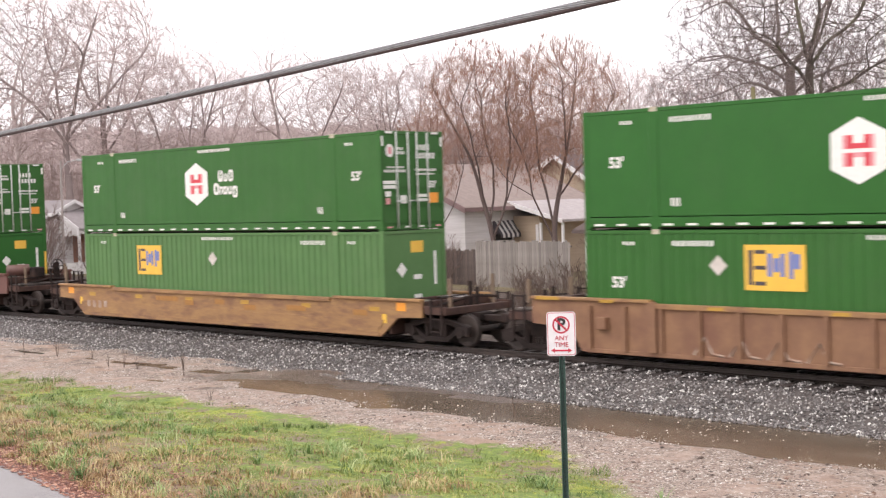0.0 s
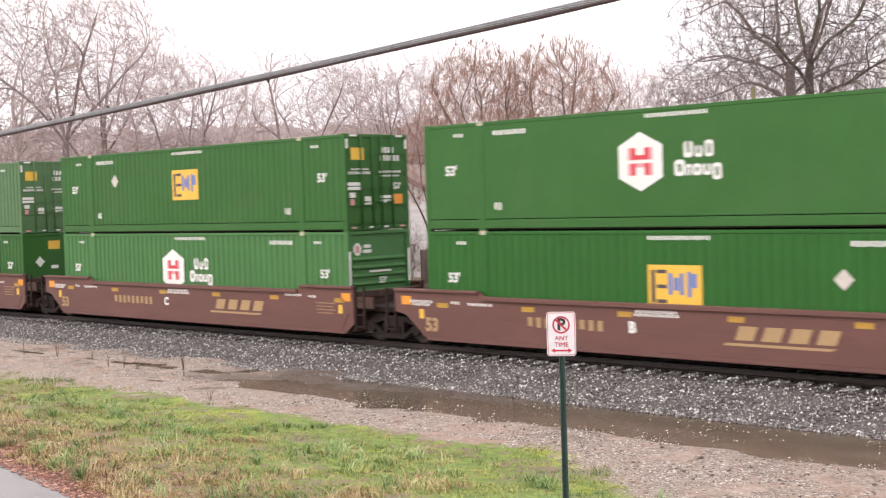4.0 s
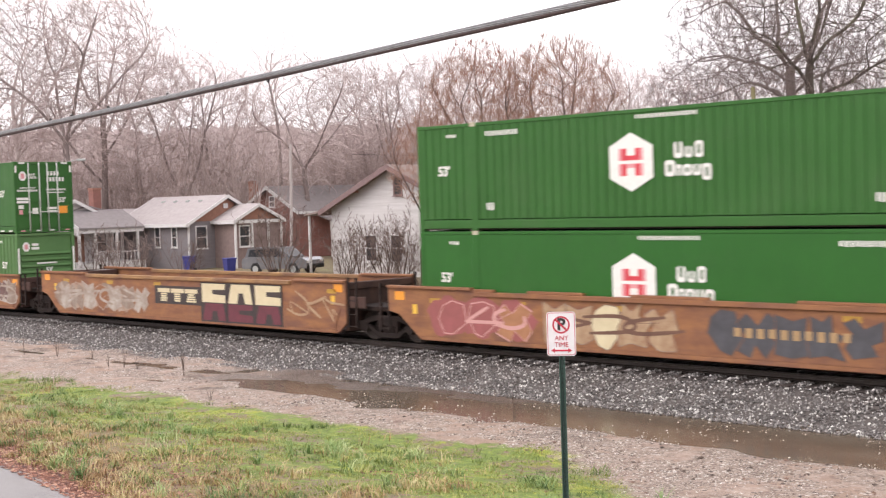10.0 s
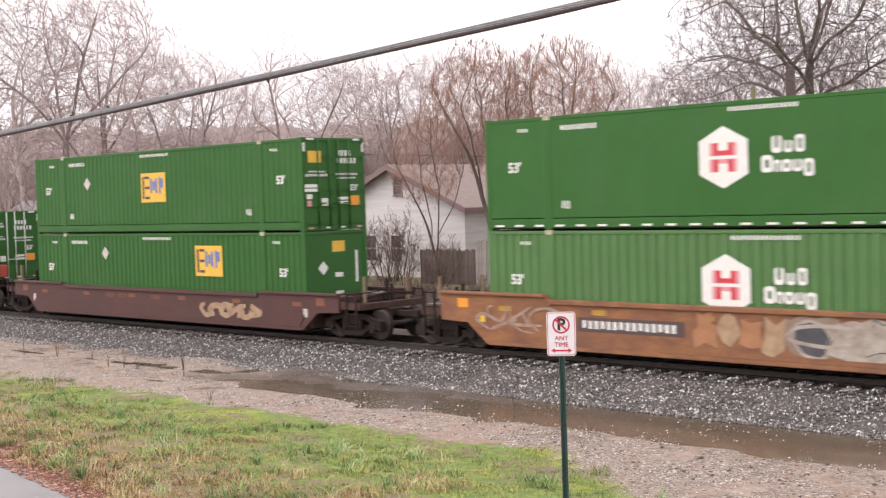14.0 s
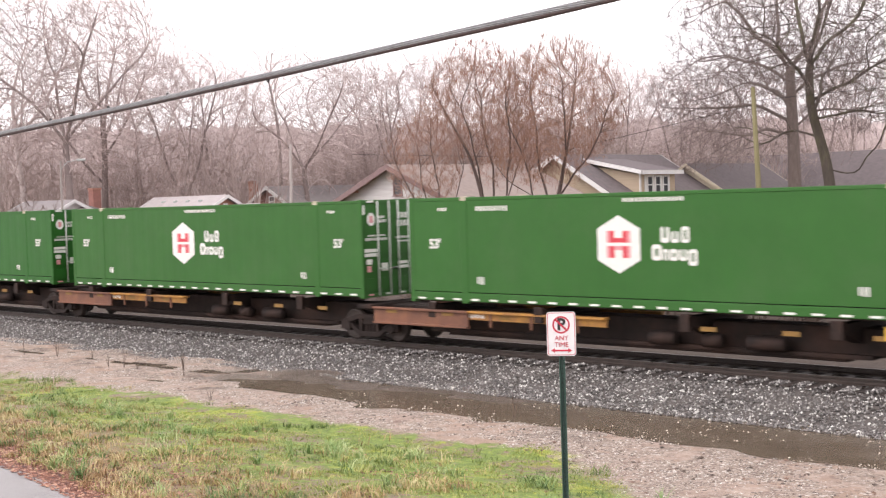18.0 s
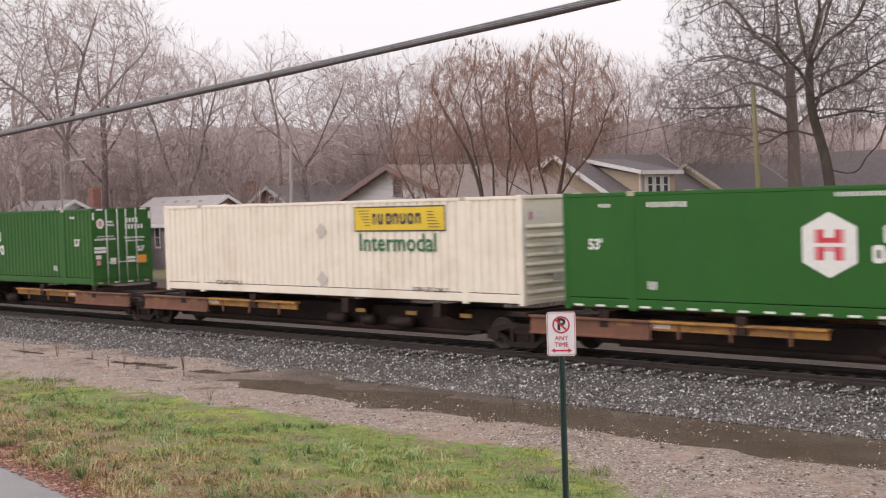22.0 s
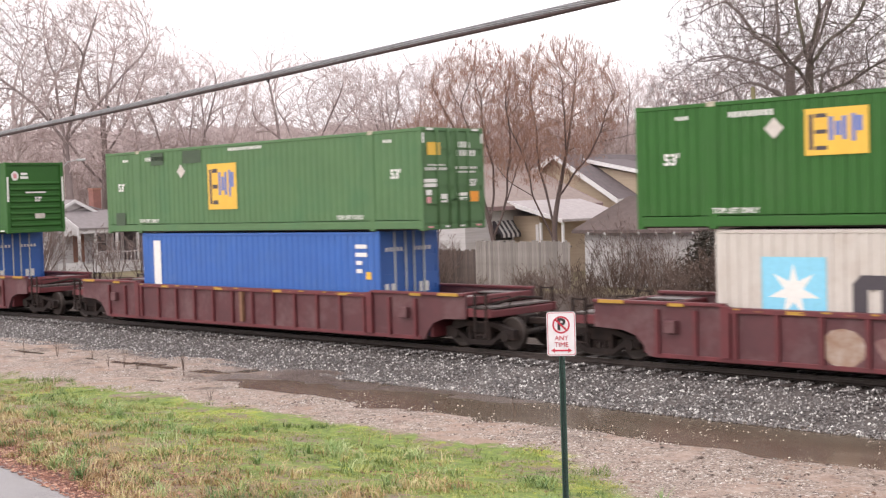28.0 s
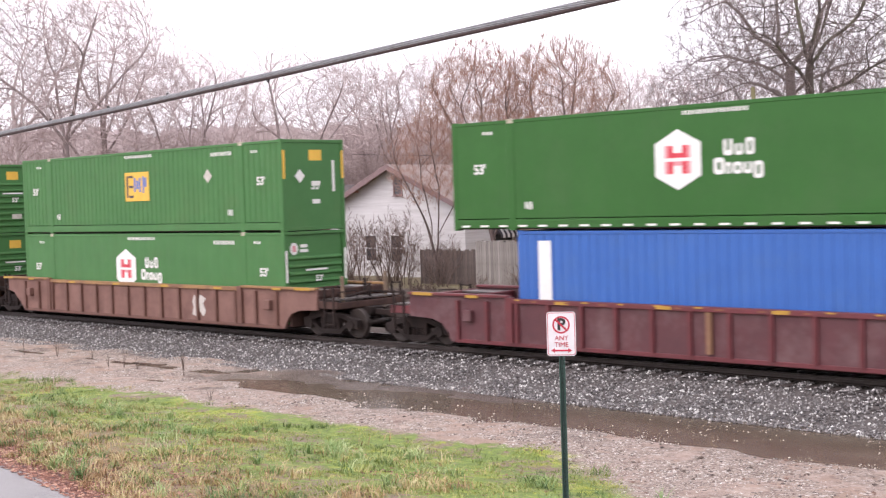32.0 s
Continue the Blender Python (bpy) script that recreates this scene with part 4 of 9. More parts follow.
def spine_unit(s0, front, back, x0=-8.85, x1=8.85, flip=1, cx=0.0):
    """A skeleton flat unit: one narrow spine with arms that carry the container."""
    car = thing("spine_car", "dark brown skeleton flat car with orange and yellow side platforms", "railway car", "cars of the train")
    part("spine", shared("spine:%g:%g" % (x0, x1), lambda: Shape().box(x0 + 0.2, x1 - 0.2, -0.35, 0.35, 0.42, 1.05, 0.03).box(x0 + 2.0, x1 - 2.0, -0.5, 0.5, 0.36, 0.46).box(x0 + 2.6, x1 - 2.6, -0.42, 0.42, 0.275, 0.37, 0.03)), GRIME, car)
    for x in (-6.0, -2.2, 2.2, 6.0):
        part("cross_arm", shared("cross_arm", lambda: Shape().plate([(-1.3, 1.2), (-1.3, 1.02), (-0.35, 0.7), (0.35, 0.7), (1.3, 1.02), (1.3, 1.2)], -0.14, 0.14, "x").box(-0.14, 0.14, -1.34, -1.2, 0.86, 1.27, 0.01).box(-0.14, 0.14, 1.2, 1.34, 0.86, 1.27, 0.01)), GRIME, car, "", pose(x + cx, 0, 0))
    for sy in (-1, 1):
        part("side_platform", shared("side_platform", lambda: Shape().box(-1.85, 1.85, -0.03, 0.03, 0.62, 1.06, 0.015).box(-1.85, 1.85, -0.10, 0.06, 1.02, 1.08, 0.01).box(-1.85, 1.85, -0.08, 0.06, 0.60, 0.66, 0.01)), SPINEPAINT, car, "orange-brown side platform", pose(-6.5 * flip + cx, sy * 1.30, 0))
        part("walkway", shared("walkway", lambda: Shape().box(-2.3, 2.3, -0.12, 0.12, 1.02, 1.08, 0.01).box(-2.3, 2.3, -0.02, 0.02, 0.84, 1.03)), SPINEYELLOW, car, "yellow edged walkway", pose(-2.4 * flip + cx, sy * 1.22, 0))
        for x in (-3.9, -2.5, -1.0):
            part("bracket", shared("bracket", lambda: Shape().plate([(-0.04, 1.02), (0.04, 1.02), (0.03, 0.66), (-0.03, 0.66)], -0.02, 0.02)), SPINEPAINT, car, "", pose(x * flip + cx, sy * 1.24, 0))
        if sy < 0:
            for x in (-7.6, -5.4, -3.4, -1.3, 2.8, 4.9, 7.0):
                part("reflector", flat_box(0.42, 0.11), DIMYELLOW, car, "yellow reflector", pose(x * flip + cx, -1.335 if abs(x + 6.5) < 1.9 else -1.245, 0.98 if x < -4.5 else 0.94))
            bars(car, -4.4 * flip + cx, 0.94, -1.245, 0.6, 0.1, 5)
    for k, (x, l) in enumerate(((1.2, 0.7), (4.0, 0.9), (2.6, 0.45))):
        part("air_tank", shared("air_tank:%g" % l, lambda: Shape().tube([(-l / 2 - 0.06, 0, 0), (-l / 2, 0, 0), (l / 2, 0, 0), (l / 2 + 0.06, 0, 0)], [0.07, 0.17, 0.17, 0.07], 12), True), GRIME, car, "", pose(x * flip + cx, -0.72, 0.62))
    for sx, kind, x in ((1, front, x1), (-1, back, x0)):
        if kind:
            truck(car, x)
        part("end_casting", shared("end_casting", lambda: Shape().box(-1.2, 0.35, -0.4, 0.4, 0.8, 1.06, 0.03).box(-0.3, 0.2, -1.25, 1.25, 0.98, 1.12, 0.02)), GRIME, car, "", pose(x, 0, 0, 0, 0, 0 if sx > 0 else 180))
        if kind == "end":
            coupler(car, x + sx * 0.9, sx)
        if kind == "end" and sx > 0:
            for sy in (-1, 1):
                part("end_bracket", Shape().plate([(7.1, 0.92), (8.3, 0.84), (8.3, 0.94), (7.1, 1.2)], -0.03, 0.03), YELLOW, car, "bright yellow tapered bracket", pose(0, sy * 1.33, 0))
            post = part("marker_post", Shape().box(-0.03, 0.03, -0.03, 0.03, 1.0, 1.42), GRIME, car, "", pose(9.3, -0.45, 0))
            part("marker_box", Shape().box(-0.14, 0.14, -0.16, 0.16, 1.40, 1.92, 0.03), plain("faded red box paint", (0.42, 0.07, 0.045), 0.5), post, "faded red equipment box")
            part("end_step", Shape().box(8.5, 9.5, -1.2, 1.2, 0.98, 1.06, 0.02), GRIME, car)
    ROLLING.append((car, s0, 0.0))
    return car


SPINEPAINT = mat("orange-brown car paint", (0.24, 0.10, 0.052), (0.13, 0.055, 0.038), 0.65, scale=1.5, stain=(0.085, 0.042, 0.03), amount=0.85)
SPINEYELLOW = mat("dull yellow car paint", (0.46, 0.23, 0.04), (0.27, 0.115, 0.04), 0.65, scale=1.8, stain=(0.10, 0.05, 0.032), amount=0.85)


def load(box, s0, z, length=None):
    ROLLING.append((box, s0, z))
    return box


def motions():
    """All that moves: cars and containers along the track, wheels round their axles."""
    times = list(range(33))
    for ob, s0, z in ROLLING:
        walk(ob, [(t, pose(s0 + run(t), 0, z)) for t in times])
    lead = SPINNING[0]
    rows = []
    for k in range(0, 32 * FPS + 1):
        t = k / FPS
        rows.append((t, pose(0, 0, 0, 0, math.degrees(run(t) / 0.44), 0)))
    walk(lead, rows)
    for w in SPINNING[1:]:
        w.rotation_mode = "QUATERNION"
        data = w.animation_data_create()
        data.action = lead.animation_data.action
        data.action_slot = lead.animation_data.action_slot


# ---- ground ----
def smooth(a, b, v):
    t = min(1.0, max(0.0, (v - a) / (b - a)))
    return t * t * (3 - 2 * t)


def far_off(x, y):
    """Distance out towards the wooded rise."""
    return -0.6912 * x + 0.7213 * (y + 26.7)


def ground_z(x, y):
    z = -0.60 + 0.60 * smooth(-9.0, -15.5, y)
    if -8 < y < -2:      # the ditch at the foot of the ballast, deeper towards the east
        z -= 0.085 * smooth(-6.7, -5.9, y) * smooth(-30.5, -25.0, x) * (1 - 0.8 * smooth(-5.6, -4.7, y) * smooth(-15.0, -21.0, x))
        z += 0.030 * noise.noise((x * 0.8, y * 2.4, 9)) + 0.016 * noise.noise((x * 2.7, y * 5.0, 9))
    if y > 2:
        z = -0.60 + 0.2 * smooth(4, 14, y) + 6.0 * smooth(75, 210, y) 
        z += 11.0 * smooth(175, 330, far_off(x, y))
    if -16 < y < 60 and abs(x) < 120:
        z += 0.05 * noise.noise((x * 0.35, y * 0.35, 0)) + 0.02 * noise.noise((x * 1.7, y * 1.7, 3))
    return z


def ground_material():
    m = bpy.data.materials.new("ground")
    m.use_nodes = True
    nt = m.node_tree
    b = nt.nodes["Principled BSDF"]
    geo = nt.nodes.new("ShaderNodeNewGeometry")
    sep = nt.nodes.new("ShaderNodeSeparateXYZ")
    nt.links.new(geo.outputs["Position"], sep.inputs[0])
    X, Y = sep.outputs[0], sep.outputs[1]

    def math_(op, a, c):
        n = nt.nodes.new("ShaderNodeMath")
        n.operation = op
        for i, v in enumerate((a, c)):
            if isinstance(v, (int, float)):
                n.inputs[i].default_value = v
            else:
                nt.links.new(v, n.inputs[i])
        return n.outputs[0]

    def noise_(scale, detail=6.0, rough=0.6):
        n = node(nt, "ShaderNodeTexNoise", Scale=scale, Detail=detail, Roughness=rough)
        nt.links.new(geo.outputs["Position"], n.inputs["Vector"])
        return n.outputs["Fac"]

    def ramp(v, stops):
        r = nt.nodes.new("ShaderNodeValToRGB")
        e = r.color_ramp.elements
        while len(e) < len(stops):
            e.new(0.5)
        for k, (p, c) in enumerate(stops):
            e[k].position, e[k].color = p, (*c, 1) if len(c) == 3 else c
        nt.links.new(v, r.inputs[0])
        return r.outputs[0]

    def blend(f, a, c):
        n = nt.nodes.new("ShaderNodeMix")
        n.data_type = "RGBA"
        nt.links.new(f, n.inputs[0])
        nt.links.new(a, n.inputs[6])
        nt.links.new(c, n.inputs[7])
        return n.outputs[2]

    def mask(v, lo, hi):
        n = node(nt, "ShaderNodeMapRange")
        n.interpolation_type = "SMOOTHSTEP"
        n.inputs[1].default_value, n.inputs[2].default_value = lo, hi
        nt.links.new(v, n.inputs[0])
        return n.outputs[0]

    wob = math_("MULTIPLY", math_("SUBTRACT", noise_(0.55, 8.0, 0.7), 0.5), 5.0)
    vor = node(nt, "ShaderNodeTexVoronoi", Scale=26.0)
    nt.links.new(geo.outputs["Position"], vor.inputs["Vector"])
    sepc = nt.nodes.new("ShaderNodeSeparateColor")
    nt.links.new(vor.outputs["Color"], sepc.inputs[0])
    pebble = ramp(sepc.outputs[0], [(0.0, (0.09, 0.062, 0.05)), (0.5, (0.28, 0.21, 0.17)), (0.8, (0.44, 0.37, 0.32)), (1.0, (0.80, 0.75, 0.70))])
    gravel = ramp(noise_(14.0, 10.0, 0.75), [(0.34, (0.12, 0.085, 0.066)), (0.5, (0.32, 0.245, 0.202)), (0.66, (0.62, 0.53, 0.465))])
    gravel = blend(mask(noise_(5.0, 4.0), 0.42, 0.58), gravel, pebble)
    dirt = ramp(noise_(2.4, 12.0, 0.78), [(0.34, (0.17, 0.11, 0.088)), (0.5, (0.37, 0.272, 0.222)), (0.66, (0.55, 0.435, 0.365))])
    dirt = blend(mask(noise_(1.1, 8.0, 0.7), 0.38, 0.52), dirt, gravel)
    clay = ramp(noise_(7.0, 10.0, 0.8), [(0.35, (0.25, 0.163, 0.123)), (0.65, (0.47, 0.342, 0.268))])
    dirt = blend(mask(noise_(0.8, 9.0, 0.72), 0.53, 0.62), dirt, clay)
    mud = ramp(noise_(3.0, 10.0, 0.75), [(0.3, (0.07, 0.05, 0.040)), (0.5, (0.125, 0.092, 0.074)), (0.72, (0.24, 0.185, 0.155))])
    grass = ramp(noise_(5.0, 12.0, 0.82), [(0.30, (0.11, 0.08, 0.048)), (0.42, (0.12, 0.17, 0.042)), (0.53, (0.20, 0.275, 0.055)), (0.64, (0.34, 0.37, 0.085)), (0.76, (0.46, 0.39, 0.22))])
    moss = ramp(noise_(3.0, 10.0, 0.8), [(0.35, (0.22, 0.27, 0.045)), (0.65, (0.46, 0.48, 0.055))])
    grass = blend(mask(noise_(0.6, 8.0, 0.72), 0.54, 0.62), grass, moss)
    straw = ramp(noise_(9.0, 10.0, 0.8), [(0.3, (0.13, 0.095, 0.05)), (0.55, (0.27, 0.20, 0.11)), (0.75, (0.42, 0.33, 0.19))])
    towards_road = math_("SUBTRACT", math_("ADD", math_("MULTIPLY", Y, -1.0), math_("MULTIPLY", X, -0.19)), 17.2)
    worn = math_("ADD", noise_(1.3, 10.0, 0.75), math_("MULTIPLY", towards_road, 0.045))
    grass = blend(mask(worn, 0.45, 0.56), grass, straw)
    bare = ramp(noise_(16.0, 8.0, 0.8), [(0.3, (0.13, 0.09, 0.06)), (0.6, (0.29, 0.215, 0.155)), (0.75, (0.55, 0.47, 0.38))])
    grass = blend(mask(noise_(0.95, 10.0, 0.78), 0.525, 0.585), grass, bare)
    leaves = ramp(noise_(12.0, 8.0, 0.8), [(0.3, (0.09, 0.035, 0.025)), (0.55, (0.24, 0.095, 0.06)), (0.75, (0.36, 0.20, 0.12))])
    yard = ramp(noise_(1.5, 8.0, 0.75), [(0.3, (0.11, 0.08, 0.055)), (0.5, (0.19, 0.15, 0.085)), (0.7, (0.20, 0.21, 0.08))])
    scrubland = ramp(noise_(3.0, 8.0, 0.75), [(0.3, (0.045, 0.031, 0.025)), (0.7, (0.10, 0.07, 0.052))])
    # wet strip beside the ballast, longer towards the east
    wet = math_("MULTIPLY", mask(math_("ADD", Y, math_("MULTIPLY", wob, 0.3)), -6.2, -5.6), mask(math_("ADD", X, math_("MULTIPLY", wob, 1.6)), -31.0, -27.0))
    wet = math_("MULTIPLY", wet, math_("SUBTRACT", 1.0, mask(Y, -3.4, -2.6)))
    out = blend(wet, dirt, mud)
    west = math_("MULTIPLY", mask(noise_(0.9, 9.0, 0.75), 0.50, 0.66), mask(math_("ADD", Y, wob), -7.6, -6.4))
    out = blend(west, out, mud)
    edge = math_("ADD", math_("MULTIPLY", Y, -1.0), math_("MULTIPLY", wob, 0.8))
    slant = math_("SUBTRACT", math_("ADD", math_("MULTIPLY", Y, -1.6), math_("MULTIPLY", wob, 0.8)), math_("ADD", X, 28.3))
    is_grass = math_("MULTIPLY", mask(edge, 8.5, 8.9), mask(slant, -0.5, 0.8))
    out = blend(is_grass, out, grass)
    kerb = math_("ADD", math_("ADD", math_("MULTIPLY", Y, -1.0), math_("MULTIPLY", X, -0.19)), math_("MULTIPLY", wob, 0.35))
    litter_ = math_("MULTIPLY", mask(kerb, 19.3, 19.9), math_("SUBTRACT", 1.0, mask(kerb, 20.6, 21.6)))
    out = blend(litter_, out, leaves)
    out = blend(mask(Y, 2.6, 3.6), out, scrubland)
    out = blend(mask(math_("ADD", Y, wob), 18.5, 21.5), out, yard)
    far = ramp(noise_(0.25, 10.0, 0.8), [(0.3, (0.15, 0.115, 0.108)), (0.7, (0.27, 0.215, 0.205))])
    away = math_("ADD", math_("MULTIPLY", X, -0.6912), math_("MULTIPLY", Y, 0.7213))
    out = blend(mask(away, 78.0, 110.0), out, far)
    nt.links.new(out, b.inputs["Base Color"])
    r = node(nt, "ShaderNodeMapRange")
    r.inputs[3].default_value, r.inputs[4].default_value = 0.85, 0.30
    nt.links.new(wet, r.inputs[0])
    nt.links.new(r.outputs[0], b.inputs["Roughness"])
    bp = node(nt, "ShaderNodeBump", Strength=0.8, Distance=0.04)
    nt.links.new(noise_(22.0, 8.0, 0.75), bp.inputs["Height"])
    nt.links.new(bp.outputs[0], b.inputs["Normal"])
    return m


def lines(inner0, inner1, step, outer):
    a = list(np.arange(inner0, inner1 + 1e-6, step))
    far = [2.0, 5.0, 12.0, 25.0, 40.0, 60.0, 80.0, 110.0, 140.0, 180.0, 220.0, 270.0, 340.0, 500.0, 1200.0, outer]
    return [inner0 - d for d in far[::-1]] + a + [inner1 + d for d in far]


def build_ground():
    xs, ys = lines(-70, 12, 0.5, 2600), lines(-24, 34, 0.5, 2600)
    vs = [(x, y, ground_z(x, y)) for x in xs for y in ys]
    n = len(ys)
    fs = [(i * n + j, (i + 1) * n + j, (i + 1) * n + j + 1, i * n + j + 1) for i in range(len(xs) - 1) for j in range(n - 1)]
    ob = part("ground", Shape().add(vs, fs), ground_material(), smooth=True)
    tagged(ob, "wet winter ground of grass, gravel and mud", "ground", kind="structure")


build_ground()


def road_edge(x):
    return -16.68 - 0.165 * (x + 19.89)


def build_road():
    s = Shape()
    xs = [x * 2.0 - 90 for x in range(60)]
    vs = []
    for x in xs:
        w = 0.12 * noise.noise((x * 0.9, 0, 0))
        vs += [(x, road_edge(x) + w, 0.055), (x, road_edge(x) - 7.0, 0.10), (x, road_edge(x) + w, -0.2), (x, road_edge(x) - 7.0, -0.2)]
    fs = []
    for i in range(len(xs) - 1):
        a, b = 4 * i, 4 * i + 4
        fs += [(a, a + 1, b + 1, b), (a + 2, a, b, b + 2), (a + 1, a + 3, b + 3, b + 1)]
    s.add(vs, fs)
    tagged(part("road", s, mat("wet asphalt", (0.30, 0.28, 0.28), (0.22, 0.205, 0.205), 0.35, scale=20, stain=(0.17, 0.155, 0.155), stain_scale=0.8, bump=0.3, bump_scale=120)), "pale grey wet asphalt road", "road", kind="structure")


build_road()


# ---- railway track ----
def stone_material():
    m = mat("ballast stone", (0.15, 0.133, 0.125), (0.075, 0.065, 0.06), 0.95, scale=30, spec=0.1)
    return m


def island_stone(name, stops):
    m = bpy.data.materials.new(name)
    m.use_nodes = True
    nt = m.node_tree
    b = nt.nodes["Principled BSDF"]
    g = nt.nodes.new("ShaderNodeNewGeometry")
    r = nt.nodes.new("ShaderNodeValToRGB")
    e = r.color_ramp.elements
    while len(e) < len(stops):
        e.new(0.5)
    for k, (p, c) in enumerate(stops):
        e[k].position, e[k].color = p, (*c, 1)
    nt.links.new(g.outputs["Random Per Island"], r.inputs[0])
    nt.links.new(r.outputs[0], b.inputs["Base Color"])
    b.inputs["Roughness"].default_value = 0.32
    return m


def ballast_z(y):
    a = abs(y)
    return -0.205 if a < 1.55 else -0.205 - 0.415 * min(1.0, (a - 1.55) / 1.75)


def build_track():
    bed = Shape()
    ys = [-3.6, -3.3, -2.8, -2.2, -1.55, 0.0, 1.55, 2.2, 2.8, 3.3, 3.6]
    xs = list(np.arange(-420, -80, 20.0)) + list(np.arange(-80, 20, 0.5)) + list(np.arange(20, 260, 20.0))
    rng = random.Random(4)
    vs = [(x, y, (ballast_z(y) if abs(y) < 3.5 else -0.85) + rng.uniform(-0.02, 0.02)) for x in xs for y in ys]
    n = len(ys)
    bed.add(vs, [(i * n + j, (i + 1) * n + j, (i + 1) * n + j + 1, i * n + j + 1) for i in range(len(xs) - 1) for j in range(n - 1)])
    track = tagged(part("ballast_bed", bed, stone_material(), smooth=True), "grey crushed stone ballast under the rails", "ballast", kind="structure")
    # Oil stain, and the shade under the train put into the colour.
    part("oily_track_bed", Shape().box(-420, 260, -1.10, 1.30, -0.3, -0.19), mat("track bed with oil and shade", (0.026, 0.021, 0.018), (0.013, 0.011, 0.010), 0.95, scale=8, spec=0.1), track, "dark bed between the rails, oil stain and train shade in its colour")
    # loose stones on the near shoulder and between the rails
    n = 60000
    r = np.random.RandomState(5)
    x = -60 + 56 * r.rand(n) ** 0.75
    y = np.where(r.rand(n) < 0.80, -3.95 + 3.15 * r.rand(n), 0.9 + 3.0 * r.rand(n))
    y[-5000:] = -1.62 + 0.62 * r.rand(5000)
    beat = np.abs((x + 150.0 + 0.28) % 0.56 - 0.28)
    ok = (beat > 0.135) | (y < -1.60) | (y > 1.3)
    x, y, beat = x[ok], y[ok], beat[ok]
    n = len(x)
    size = 0.021 + 0.028 * r.rand(n) ** 2
    z = np.array([max(ballast_z(q), -0.62) for q in y]) + np.where(y > -1.7, 0.035, 0.012) * (y < 0) + 0.012 * (y > 0)
    # heaped between the ends of the sleepers
    z = z + 0.05 * np.clip((beat - 0.13) / 0.05, 0, 1) * np.clip((y + 1.85) / 0.2, 0, 1) * np.clip((-0.95 - y) / 0.1, 0, 1) * r.rand(n) ** 0.3
    base = np.array([(1, 0, 0), (-1, 0, 0), (0, 1, 0), (0, -1, 0), (0, 0, 1), (0, 0, -1)], float)
    tri = np.array([(0, 2, 4), (2, 1, 4), (1, 3, 4), (3, 0, 4), (2, 0, 5), (1, 2, 5), (3, 1, 5), (0, 3, 5)])
    shape = base[None] * (0.65 + 0.7 * r.rand(n, 6, 1)) + 0.25 * (r.rand(n, 6, 3) - 0.5)
    turn = r.rand(n) * 6.283
    c, s = np.cos(turn), np.sin(turn)
    sx = shape[..., 0] * c[:, None] - shape[..., 1] * s[:, None]
    sy = shape[..., 0] * s[:, None] + shape[..., 1] * c[:, None]
    pts = np.stack([sx, sy, shape[..., 2] * 0.8], -1) * size[:, None, None] + np.stack([x, y, z], -1)[:, None]
    clean = ((0.0, (0.05, 0.043, 0.041)), (0.55, (0.125, 0.111, 0.105)), (0.85, (0.27, 0.25, 0.236)), (1.0, (0.68, 0.66, 0.62)))
    # The second ramp holds oil stain and painted shade under the train.
    oily = ((0.0, (0.014, 0.011, 0.010)), (0.8, (0.042, 0.032, 0.027)), (1.0, (0.11, 0.085, 0.072)))
    inner = (y > -1.06 + 0.05 * np.sin(x * 3.1) + 0.06 * r.randn(n)) & (y < 1.34 + 0.06 * r.randn(n))
    for name, label, pick_, stops in (("ballast_stones", "loose grey crushed ballast stones", ~inner, clean), ("oily_ballast_stones", "dark stones between the sleepers, oil stain and train shade in their colour", inner, oily)):
        me = bpy.data.meshes.new(name)
        k = int(pick_.sum())
        me.from_pydata(pts[pick_].reshape(-1, 3).tolist(), [], (tri[None] + 6 * np.arange(k)[:, None, None]).reshape(-1, 3).tolist())
        me.materials.append(None)
        tagged(part(name, me, island_stone(name.replace("_", " "), stops)), label, "gravel", kind="stuff")
    # sleepers
    # Creosote, taken darker along with the bed for the shade there.
    wood = mat("creosoted sleeper wood", (0.040, 0.028, 0.023), (0.021, 0.015, 0.013), 0.75, scale=4, stretch=(4, 0.6, 2), random_tint=0.25)
    sleeper = Shape().box(-0.115, 0.115, -1.55, 1.30, -0.34, -0.150, 0.012).mesh("sleeper")
    for i in range(290):
        xx = -150 + i * 0.56
        o = part("sleeper", sleeper, wood, track, "", pose(xx + 0.02 * math.sin(i * 7.0), -0.03 + 0.05 * math.sin(i * 3.1), 0.0))
    rail = [(-0.070, -0.15), (0.070, -0.15), (0.070, -0.135), (0.012, -0.115), (0.009, -0.045), (0.036, -0.035), (0.036, -0.006), (0.028, 0.0), (-0.028, 0.0), (-0.036, -0.006), (-0.036, -0.035), (-0.009, -0.045), (-0.012, -0.115), (-0.070, -0.135)]
    steel = mat("rail steel", (0.055, 0.038, 0.031), (0.035, 0.025, 0.021), 0.55, 0.2, scale=6)
    bright = mat("polished rail head", (0.20, 0.185, 0.175), (0.14, 0.13, 0.12), 0.3, 0.8, scale=5, bump=0)
    for sy in (-1, 1):
        o = part("rail", Shape().plate(rail, -420, 260, "x"), steel, None, "", pose(0, sy * 0.7525, 0))
        tagged(o, "rust-brown steel rail with a polished head", "rail", "rails of the track", "structure")
        part("rail_head", Shape().box(-420, 260, -0.022, 0.022, 0.0, 0.003), bright, o, "polished running surface")


build_track()


